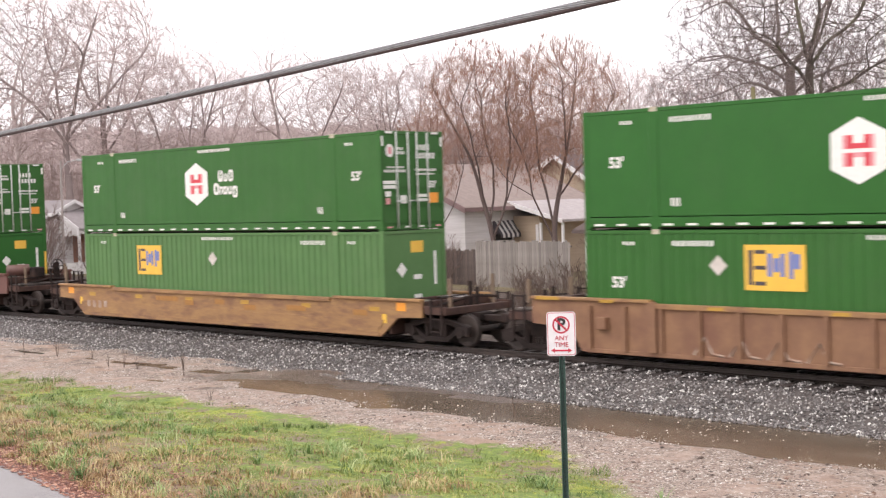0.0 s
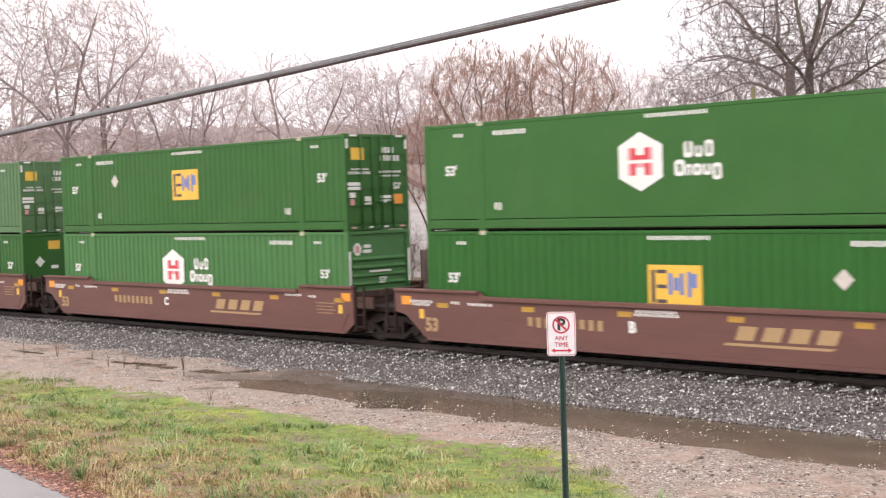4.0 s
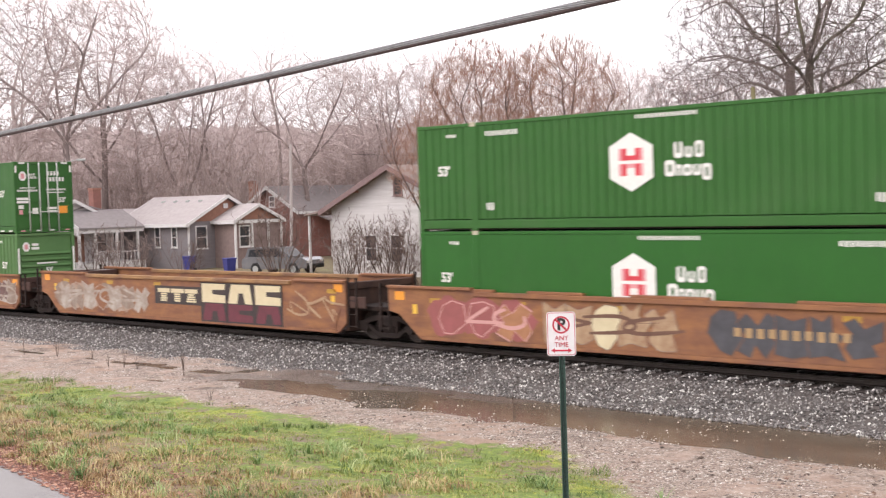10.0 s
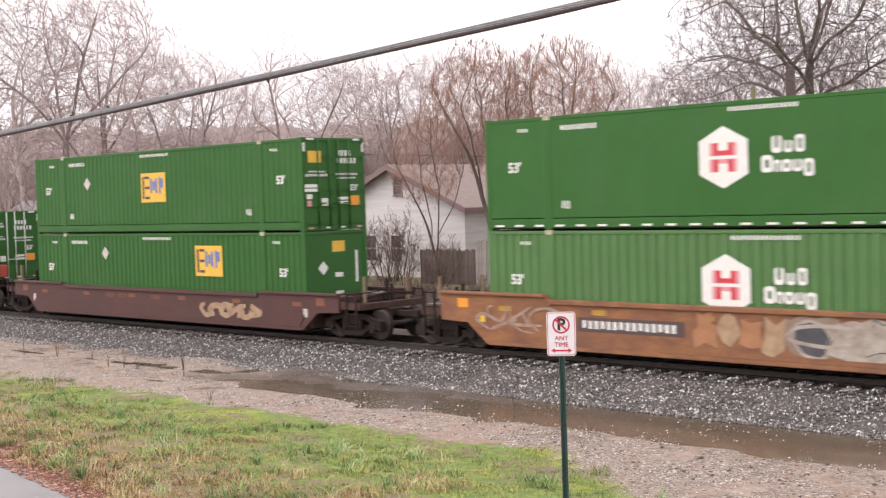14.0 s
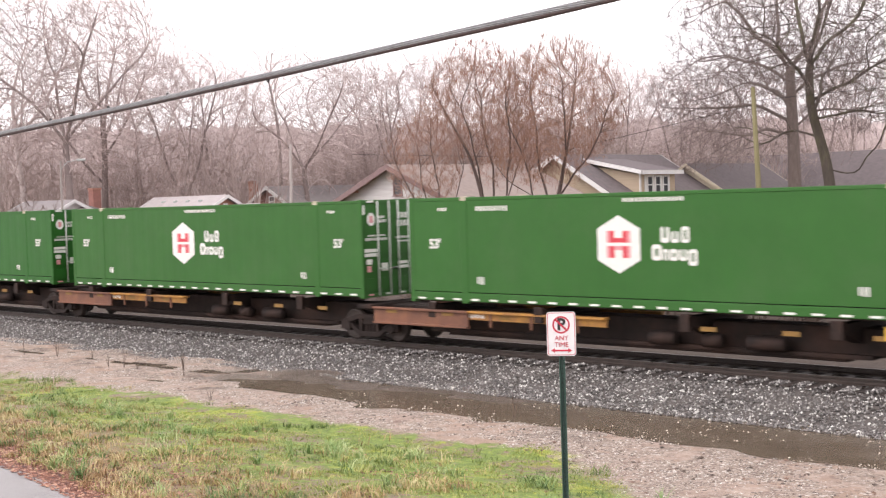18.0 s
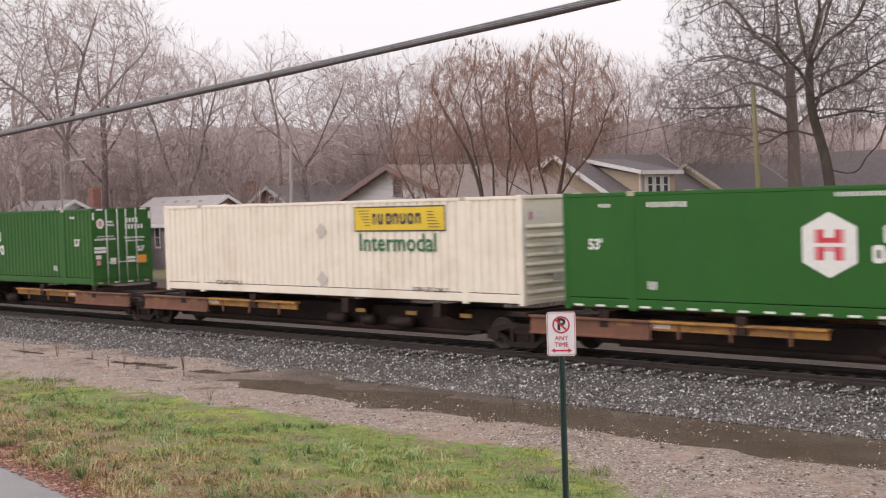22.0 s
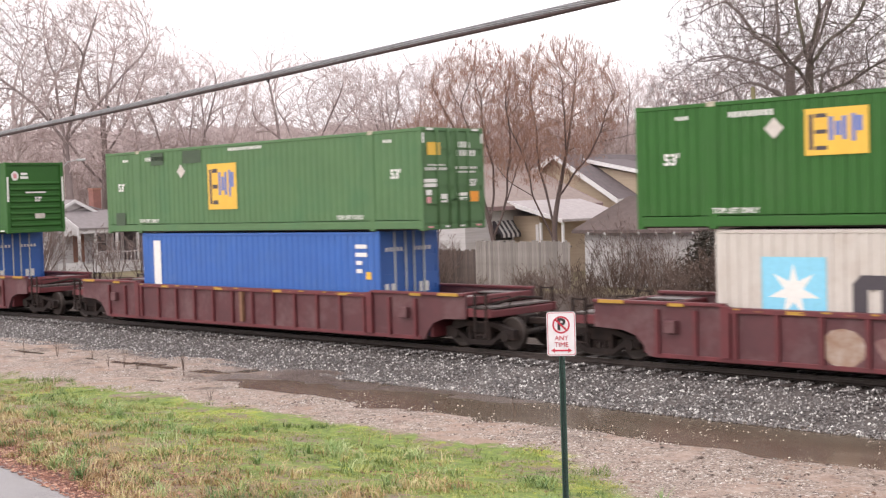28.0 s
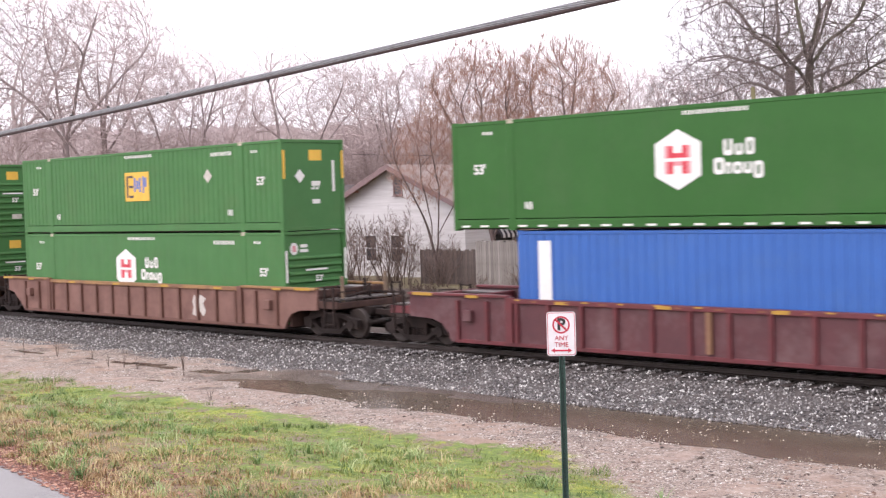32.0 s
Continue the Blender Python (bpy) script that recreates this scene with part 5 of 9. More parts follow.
# ---- water lying in the ditch ----
def puddle(cx, cy, rx, ry, z, seed, turn=0.0):
    n = 48
    pts = []
    for i in range(n):
        q = 2 * math.pi * i / n
        k = 1 + 0.5 * noise.noise((math.cos(q) * 1.3 + seed, math.sin(q) * 1.3, seed * 0.7)) + 0.28 * noise.noise((math.cos(q) * 4 + seed, math.sin(q) * 4, seed))
        a, b = rx * k * math.cos(q), ry * k * math.sin(q)
        pts.append((cx + a * math.cos(turn) - b * math.sin(turn), cy + a * math.sin(turn) + b * math.cos(turn)))
    s = Shape().plate(pts, z - 0.05, z, "z")
    m = bpy.data.materials.get("standing water")
    if m is None:
        m = mat("standing water", (0.155, 0.118, 0.086), (0.105, 0.078, 0.056), 0.16, scale=0.9, stain=(0.20, 0.16, 0.125), stain_scale=1.2, amount=0.6, bump=0.06, bump_scale=9, stretch=(0.4, 1, 1), spec=0.35)
        m.name = "standing water"
    tagged(part("puddle", s, m), "shallow brown rain puddle on muddy ground", "puddle", "puddles", "structure")


# ---- grass ----
def blades(name, label, x, y, per, tall, spread, width, cols, seed):
    """Grass in tufts: every tuft a fan of bent blades, joined."""
    r = np.random.RandomState(seed)
    k = len(x)
    bx = np.repeat(x, per) + np.repeat(spread, per) * r.randn(k * per)
    by = np.repeat(y, per) + np.repeat(spread, per) * r.randn(k * per)
    bz = np.array([ground_z(a, b) for a, b in zip(x, y)]).repeat(per)
    t = np.repeat(tall, per) * (0.5 + 0.9 * r.rand(k * per))
    q = r.rand(k * per) * 6.283
    lean = t * (0.6 + 1.3 * r.rand(k * per))
    w = width * (0.6 + 0.8 * r.rand(k * per))
    cx, cy = np.cos(q), np.sin(q)
    P = np.empty((k * per, 5, 3))
    P[:, 0] = np.stack([bx - cy * w, by + cx * w, bz - 0.015], -1)
    P[:, 1] = np.stack([bx + cy * w, by - cx * w, bz - 0.015], -1)
    mx, my, mz = bx + cx * lean * 0.35, by + cy * lean * 0.35, bz + t * 0.62
    P[:, 2] = np.stack([mx + cy * w * 0.8, my - cx * w * 0.8, mz], -1)
    P[:, 3] = np.stack([mx - cy * w * 0.8, my + cx * w * 0.8, mz], -1)
    P[:, 4] = np.stack([bx + cx * lean, by + cy * lean, bz + t * 0.9], -1)
    base = 5 * np.arange(k * per)[:, None]
    me = bpy.data.meshes.new(name)
    me.from_pydata(P.reshape(-1, 3).tolist(), [], (base + np.array([[0, 1, 2, 3]])).tolist() + (base + np.array([[3, 2, 4]])).tolist())
    me.materials.append(None)
    m = bpy.data.materials.new(name)
    m.use_nodes = True
    nt = m.node_tree
    g = nt.nodes.new("ShaderNodeNewGeometry")
    n = node(nt, "ShaderNodeTexNoise", Scale=1.1, Detail=6.0, Roughness=0.7)
    nt.links.new(g.outputs["Position"], n.inputs["Vector"])
    mx_ = nt.nodes.new("ShaderNodeMath")
    mx_.operation = "MULTIPLY_ADD"
    nt.links.new(g.outputs["Random Per Island"], mx_.inputs[0])
    mx_.inputs[1].default_value = 0.35
    off = nt.nodes.new("ShaderNodeMath")
    off.operation = "MULTIPLY_ADD"
    nt.links.new(n.outputs["Fac"], off.inputs[0])
    off.inputs[1].default_value, off.inputs[2].default_value = 3.4, -1.38
    nt.links.new(off.outputs[0], mx_.inputs[2])
    ra = nt.nodes.new("ShaderNodeValToRGB")
    e = ra.color_ramp.elements
    e[0].color, e[1].color = (*cols[0], 1), (*cols[2], 1)
    e.new(0.5).color = (*cols[1], 1)
    nt.links.new(mx_.outputs[0], ra.inputs[0])
    bs = nt.nodes["Principled BSDF"]
    nt.links.new(ra.outputs[0], bs.inputs["Base Color"])
    bs.inputs["Roughness"].default_value = 0.6
    tagged(part(name, me, m), label, "grass", kind="stuff")


def on_lawn(a, b):
    w = noise.noise((a * 0.5, b * 0.5, 1.0)) + 0.5 * noise.noise((a * 1.9, b * 1.9, 1.0))
    return b < -8.6 + 1.15 * w and a < -28.3 - 1.6 * b + 1.3 * w and b > road_edge(a) + 0.3 + 0.35 * w


def lawn_points(r, n, test):
    x = -46 + 42 * r.rand(n) ** 0.65
    y = -8.0 - 11.0 * r.rand(n)
    ok = np.array([on_lawn(a, b) and test(a, b) for a, b in zip(x, y)])
    return x[ok], y[ok]


def build_grass():
    r = np.random.RandomState(8)

    def cover(a, b):
        return noise.noise((a * 0.9, b * 0.9, 4.0)) + 0.5 * noise.noise((a * 2.6, b * 2.6, 4.0)) + 0.35 * r.rand()
    # short turf, thin in places
    x, y = lawn_points(r, 62000, lambda a, b: cover(a, b) > 0.06 + 0.10 * max(0.0, 1.5 + b + 8.6))
    blades("grass", "short wet green winter grass", x, y, 4, 0.016 + 0.036 * r.rand(len(x)) ** 2, np.full(len(x), 0.05), 0.006, ((0.11, 0.165, 0.045), (0.28, 0.33, 0.07), (0.53, 0.48, 0.18)), 1)
    # rank tufts: dark clumps that stand apart
    x, y = lawn_points(r, 2300, lambda a, b: noise.noise((a * 0.6, b * 0.6, 14.0)) + 0.7 * noise.noise((a * 2.0, b * 2.0, 15.0)) > 0.12)
    blades("grass_tufts", "dark green rank grass tufts in the turf", x, y, 26, 0.05 + 0.12 * r.rand(len(x)) ** 2, 0.05 + 0.09 * r.rand(len(x)), 0.007, ((0.085, 0.145, 0.042), (0.19, 0.26, 0.068), (0.40, 0.40, 0.16)), 2)
    # fountains of long arching blades
    x, y = lawn_points(r, 600, lambda a, b: noise.noise((a * 0.5, b * 0.5, 24.0)) > -0.15 and b < -10.8)
    blades("long_grass", "pale green clumps of long arching grass", x, y, 34, 0.10 + 0.14 * r.rand(len(x)), 0.03 + 0.05 * r.rand(len(x)), 0.006, ((0.09, 0.17, 0.05), (0.22, 0.33, 0.10), (0.50, 0.54, 0.27)), 4)
    # straw, thickest by the road, and withered patches
    x, y = lawn_points(r, 17000, lambda a, b: b < road_edge(a) + 0.75 + 2.0 * r.rand() ** 2 + 1.2 * noise.noise((a, b, 7)) or (r.rand() < 0.6 and noise.noise((a * 0.8, b * 0.8, 21)) > 0.24 + 0.10 * (b + 0.19 * a + 17.0)) or r.rand() < 0.02)
    blades("dead_grass", "long dry straw-coloured grass along the road", x, y, 10, 0.04 + 0.15 * r.rand(len(x)) ** 2, 0.05 + 0.06 * r.rand(len(x)), 0.006, ((0.24, 0.13, 0.065), (0.43, 0.30, 0.14), (0.60, 0.52, 0.28)), 3)


build_grass()


def scatter(name, label, category, pos, size, flat, cols, seed):
    """Small loose pieces that lie on the ground, joined."""
    r = np.random.RandomState(seed)
    n = len(pos)
    base = np.array([(1, 0, 0), (-1, 0, 0), (0, 1, 0), (0, -1, 0), (0, 0, 1), (0, 0, -1)], float)
    tri = np.array([(0, 2, 4), (2, 1, 4), (1, 3, 4), (3, 0, 4), (2, 0, 5), (1, 2, 5), (3, 1, 5), (0, 3, 5)])
    shape = base[None] * (0.6 + 0.8 * r.rand(n, 6, 1)) + 0.3 * (r.rand(n, 6, 3) - 0.5)
    q = r.rand(n) * 6.283
    c, s = np.cos(q)[:, None], np.sin(q)[:, None]
    out = np.stack([shape[..., 0] * c - shape[..., 1] * s, shape[..., 0] * s + shape[..., 1] * c, shape[..., 2] * flat], -1) * size[:, None, None] + pos[:, None]
    me = bpy.data.meshes.new(name)
    me.from_pydata(out.reshape(-1, 3).tolist(), [], (tri[None] + 6 * np.arange(n)[:, None, None]).reshape(-1, 3).tolist())
    me.materials.append(None)
    m = bpy.data.materials.new(name)
    m.use_nodes = True
    nt = m.node_tree
    g = nt.nodes.new("ShaderNodeNewGeometry")
    ra = nt.nodes.new("ShaderNodeValToRGB")
    e = ra.color_ramp.elements
    e[0].color, e[1].color = (*cols[0], 1), (*cols[2], 1)
    e.new(0.6).color = (*cols[1], 1)
    nt.links.new(g.outputs["Random Per Island"], ra.inputs[0])
    nt.links.new(ra.outputs[0], nt.nodes["Principled BSDF"].inputs["Base Color"])
    nt.nodes["Principled BSDF"].inputs["Roughness"].default_value = 0.55
    tagged(part(name, me, m), label, category, kind="stuff")


def build_litter():
    r = np.random.RandomState(15)
    n = 52000
    x, y = -42 + 37 * r.rand(n) ** 0.6, -13.5 + 9.4 * r.rand(n)
    ok = np.array([(b > -8.6 or a > -28.3 - 1.6 * b - 0.5) and (b < -6.1 or r.rand() < 0.3) and noise.noise((a * 0.4, b * 0.4, 2)) + 0.7 * noise.noise((a * 1.3, b * 1.3, 2)) > -0.15 + 0.5 * r.rand() for a, b in zip(x, y)])
    x, y = x[ok], y[ok]
    pos = np.array([(a, b, max(ground_z(a, b) + 0.002, -0.624 if b > -6.9 else -9)) for a, b in zip(x, y)])
    m = 2600
    cx, cy = -30 + 26 * r.rand(m) ** 0.7, -13.5 + 8.0 * r.rand(m)
    sel = np.array([(b > -8.6 or a > -28.3 - 1.6 * b - 0.5) and noise.noise((a * 0.9, b * 0.9, 6)) > 0.0 for a, b in zip(cx, cy)])
    lump = np.array([(a, b, ground_z(a, b) + 0.004) for a, b in zip(cx[sel], cy[sel])])
    scatter("dirt_clods", "dark clods and dead leaves on wet dirt", "dirt", lump, 0.015 + 0.04 * r.rand(len(lump)) ** 2, 0.45, ((0.05, 0.033, 0.026), (0.11, 0.07, 0.052), (0.22, 0.12, 0.085)), 18)
    scatter("pebbles", "loose pale pebbles on wet dirt", "gravel", pos, 0.008 + 0.02 * r.rand(len(x)) ** 2.5, 0.6, ((0.09, 0.066, 0.053), (0.30, 0.245, 0.205), (0.72, 0.67, 0.61)), 16)
    n = 15000
    x = -30 + 22 * r.rand(n)
    off = np.abs(r.randn(n)) * (0.5 + 0.5 * r.rand(n)) * np.array([1.0 + 0.9 * noise.noise((a * 0.8, 3.0, 0.0)) for a in x])
    y = np.array([road_edge(a) for a in x]) - 0.18 + off
    far = r.rand(n) < 0.3
    y = np.where(far, -10.5 - 6 * r.rand(n) ** 0.7, y)
    clump = np.array([noise.noise((a * 0.7, b * 0.7, 31.0)) > 0.22 - 0.25 * (b < road_edge(a) + 2.2) or q < 0.03 for a, b, q in zip(x, y, r.rand(n))])
    x, y = x[~far | clump], y[~far | clump]
    n = len(x)
    pos = np.array([(a, b, max(ground_z(a, b), 0.058 if b < road_edge(a) else -9) + 0.008) for a, b in zip(x, y)])
    scatter("fallen_leaves", "wet red-brown fallen leaves along the road edge", "leaves", pos, 0.016 + 0.028 * r.rand(n), 0.3, ((0.08, 0.03, 0.022), (0.26, 0.10, 0.062), (0.52, 0.30, 0.20)), 17)


build_litter()

# ---- trees ----
BARK = mat("grey-brown bark", (0.27, 0.215, 0.195), (0.18, 0.14, 0.125), 0.85, scale=3, bump=0.6, bump_scale=18, stretch=(2, 2, 0.5))
BARK_MOSS = mat("mossy bark", (0.11, 0.088, 0.070), (0.062, 0.05, 0.042), 0.85, scale=2, stain=(0.19, 0.19, 0.09), amount=0.6, bump=0.6, bump_scale=14, stretch=(2, 2, 0.5))
BARK_DARK = mat("dark wet bark", (0.15, 0.105, 0.092), (0.09, 0.064, 0.056), 0.8, scale=3, bump=0.6, bump_scale=18, stretch=(2, 2, 0.5))
BARK_OLD = mat("old furrowed bark", (0.20, 0.155, 0.14), (0.13, 0.10, 0.09), 0.85, scale=3, bump=0.6, bump_scale=18, stretch=(2, 2, 0.5))
TWIG = mat("brown twigs", (0.24, 0.175, 0.155), (0.16, 0.115, 0.10), 0.85, scale=2, bump=0)
TWIG_RED = mat("reddish twigs", (0.33, 0.185, 0.130), (0.23, 0.125, 0.090), 0.85, scale=2, bump=0)
# Twigs of the far wood: the haze is put into the base colour.
TWIG_HAZED = mat("haze-paled grey twigs", (0.60, 0.495, 0.475), (0.52, 0.425, 0.405), 0.9, scale=0.3, bump=0)
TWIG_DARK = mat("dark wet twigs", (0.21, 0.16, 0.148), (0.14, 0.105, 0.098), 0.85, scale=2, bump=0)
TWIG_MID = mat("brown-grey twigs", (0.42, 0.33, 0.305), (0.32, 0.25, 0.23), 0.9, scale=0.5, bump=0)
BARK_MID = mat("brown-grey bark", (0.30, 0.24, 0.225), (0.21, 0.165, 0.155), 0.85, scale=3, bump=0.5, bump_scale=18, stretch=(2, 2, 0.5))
BRUSH = mat("dark brown brush", (0.135, 0.090, 0.068), (0.075, 0.050, 0.039), 0.9, scale=2, bump=0)
# Bark of the far wood, its base colour raised to hold the haze.
BARK_HAZED = mat("haze-paled grey bark", (0.60, 0.51, 0.49), (0.50, 0.42, 0.40), 0.85, scale=3, bump=0.5, bump_scale=18, stretch=(2, 2, 0.5))
LEAF = mat("dead leaves", (0.36, 0.15, 0.10), (0.24, 0.09, 0.06), 0.8, scale=3, bump=0)
NEEDLE = mat("dark evergreen leaves", (0.060, 0.048, 0.034), (0.032, 0.028, 0.020), 0.7, scale=3, bump=0)


class Tubes:
    """Many thin tapered tubes joined to one mesh."""

    def sliver(self, p, q, r, end=False):
        """The last twig of a branch: a thin pointed blade."""
        d = (q - p).normalized()
        a = d.cross(Vector((0.36, -0.48, 0.8)))
        if a.length < 0.05:
            a = d.cross(Vector((1, 0, 0)))
        a.normalize()
        base = len(self.v)
        if end:
            self.v += [tuple(p - a * r * 1.3), tuple(p + a * r * 1.3), tuple(q)]
            self.f.append((base, base + 1, base + 2))
            return
        self.v += [tuple(p - a * r), tuple(p + a * r), tuple(q + a * r * 0.6), tuple(q - a * r * 0.6)]
        self.f.append((base, base + 1, base + 2, base + 3))

    def __init__(self, sides):
        self.n, self.v, self.f = sides, [], []

    def add(self, pts, radii):
        n, k = self.n, len(pts)
        base = len(self.v)
        for i in range(k):
            d = (pts[min(i + 1, k - 1)] - pts[max(i - 1, 0)])
            d.normalize()
            a = d.cross(Vector((0.36, 0.48, 0.8)))
            if a.length < 0.05:
                a = d.cross(Vector((1, 0, 0)))
            a.normalize()
            b = d.cross(a)
            for j in range(n):
                w = 6.28318 * j / n
                self.v.append(tuple(pts[i] + a * (radii[i] * math.cos(w)) + b * (radii[i] * math.sin(w))))
        for i in range(k - 1):
            for j in range(n):
                q = (j + 1) % n
                self.f.append((base + i * n + j, base + i * n + q, base + (i + 1) * n + q, base + (i + 1) * n + j))

    def mesh(self, name):
        me = bpy.data.meshes.new(name)
        me.from_pydata(self.v, [], self.f)
        me.materials.append(None)
        me.polygons.foreach_set("use_smooth", [True] * len(me.polygons))
        return me


def pick(values, level):
    return values[min(level, len(values) - 1)]


def grow(rng, tubes, start, way, length, radius, level, spec, tips):
    """One limb and, by recursion, all that grows on it."""
    last = level >= len(spec["kids"])
    steps = 1 if last and level > 1 else (8, 6, 4, 2, 2)[min(level, 4)]
    pts, radii, d = [start.copy()], [radius], way.normalized()
    p = start.copy()
    wob, rise = pick(spec["wander"], level), pick(spec["rise"], level)
    for i in range(steps):
        d = (d + Vector((rng.gauss(0, wob), rng.gauss(0, wob), rng.gauss(0, wob) + rise))).normalized()
        p = p + d * (length / steps)
        pts.append(p.copy())
        radii.append(max(spec["thin"], radius * (1 - (0.8 if level else 0.9) * (i + 1) / steps)))
    if level >= spec["flat"]:
        for i in range(steps):
            tubes[1].sliver(pts[i], pts[i + 1], radii[i], last and i == steps - 1)
    else:
        (tubes[0] if level < spec["heavy"] else tubes[1]).add(pts, radii)
    if last:
        tips.append(p)
        return
    n = spec["kids"][level]
    low = pick(spec["from"], level)
    for k in range(n):
        f = low + (1 - low) * (k + rng.random()) / n
        i = min(int(f * steps), steps - 1)
        q = pts[i].lerp(pts[i + 1], f * steps - i)
        axis = (pts[i + 1] - pts[i]).normalized()
        side = axis.cross(Vector((rng.gauss(0, 1), rng.gauss(0, 1), rng.gauss(0, 1))))
        if side.length < 0.1:
            continue
        side.normalize()
        w = math.radians(pick(spec["angle"], level) * rng.uniform(0.65, 1.25))
        r = radii[i] * spec["ratio"] * rng.uniform(0.7, 1.0)
        grow(rng, tubes, q, axis * math.cos(w) + side * math.sin(w), length * pick(spec["len"], level) * rng.uniform(0.6, 1.15) * (1.2 - 0.55 * f), max(r, spec["thin"]), level + 1, spec, tips)


def tree_meshes(seed, height, radius, spec, stems=1, spread=0.0, lean=(0, 0), fork=-0.2):
    rng = random.Random(seed)
    heavy, fine, tips = Tubes(8), Tubes(3), []
    if fork > 0:
        heavy.add([Vector((0, 0, -0.2)), Vector((0.03, 0, fork * 0.5)), Vector((0, 0.02, fork + 0.15))], [radius * 2.0, radius * 1.55, radius * 1.35])
    for s in range(stems):
        q = 6.283 * s / max(stems, 1) + rng.uniform(-0.4, 0.4)
        k = spread * rng.uniform(0.5, 1.2) if stems > 1 else 0
        way = Vector((math.cos(q) * k + lean[0], math.sin(q) * k + lean[1], 1))
        foot = 0.0 if stems < 2 else 0.03 if fork > 0 else 0.12
        grow(rng, (heavy, fine), Vector((foot * math.cos(q), foot * math.sin(q), fork)), way, height * (rng.uniform(0.8, 1.0) if stems > 1 else 1), radius * (rng.uniform(0.6, 1.0) if stems > 1 else 1), 0, spec, tips)
    return heavy.mesh("trunk"), fine.mesh("crown"), tips


def spec_of(kids, length, angle, wander, rise, start, ratio=0.5, thin=0.011, heavy=2, flat=3):
    return {"flat": flat, "kids": kids, "len": length, "angle": angle, "wander": wander, "rise": rise, "from": start, "ratio": ratio, "thin": thin, "heavy": heavy}


OAK = spec_of((20, 10, 6, 3), (0.42, 0.45, 0.5, 0.6), (58, 48, 46, 44), (0.03, 0.13, 0.18, 0.2), (0.01, 0.03, 0.02, 0.0), (0.3, 0.15, 0.12, 0.1), 0.32, 0.011, 2, 3)
SHRUB = spec_of((6, 5, 4), (0.5, 0.55, 0.6), (30, 36, 38), (0.10, 0.14, 0.18), (0.05, 0.06, 0.04), (0.12, 0.15, 0.15), 0.55, 0.0065, 1, 1)
SCRUB = spec_of((5, 3, 2), (0.55, 0.6, 0.7), (32, 38, 40), (0.10, 0.14, 0.18), (0.05, 0.06, 0.04), (0.08, 0.12, 0.12), 0.55, 0.009, 0, 1)


def plant(meshes, x, y, turn=0.0, size=1.0, bark=None, twig=None, label="bare deciduous tree", group="", z=None, name="tree"):
    t = thing(name, label, name, group, at=pose(x, y, (ground_z(x, y) if z is None else z) - 0.02, 0, 0, turn) @ Matrix.Scale(size, 4))
    a = part("trunk" if name == "tree" else "stem", meshes[0], bark or BARK, t)
    b = part("crown", meshes[1], twig or TWIG, t)
    if name != "tree":
        tagged(a, kind="stuff")
        tagged(b, kind="stuff")
    return t


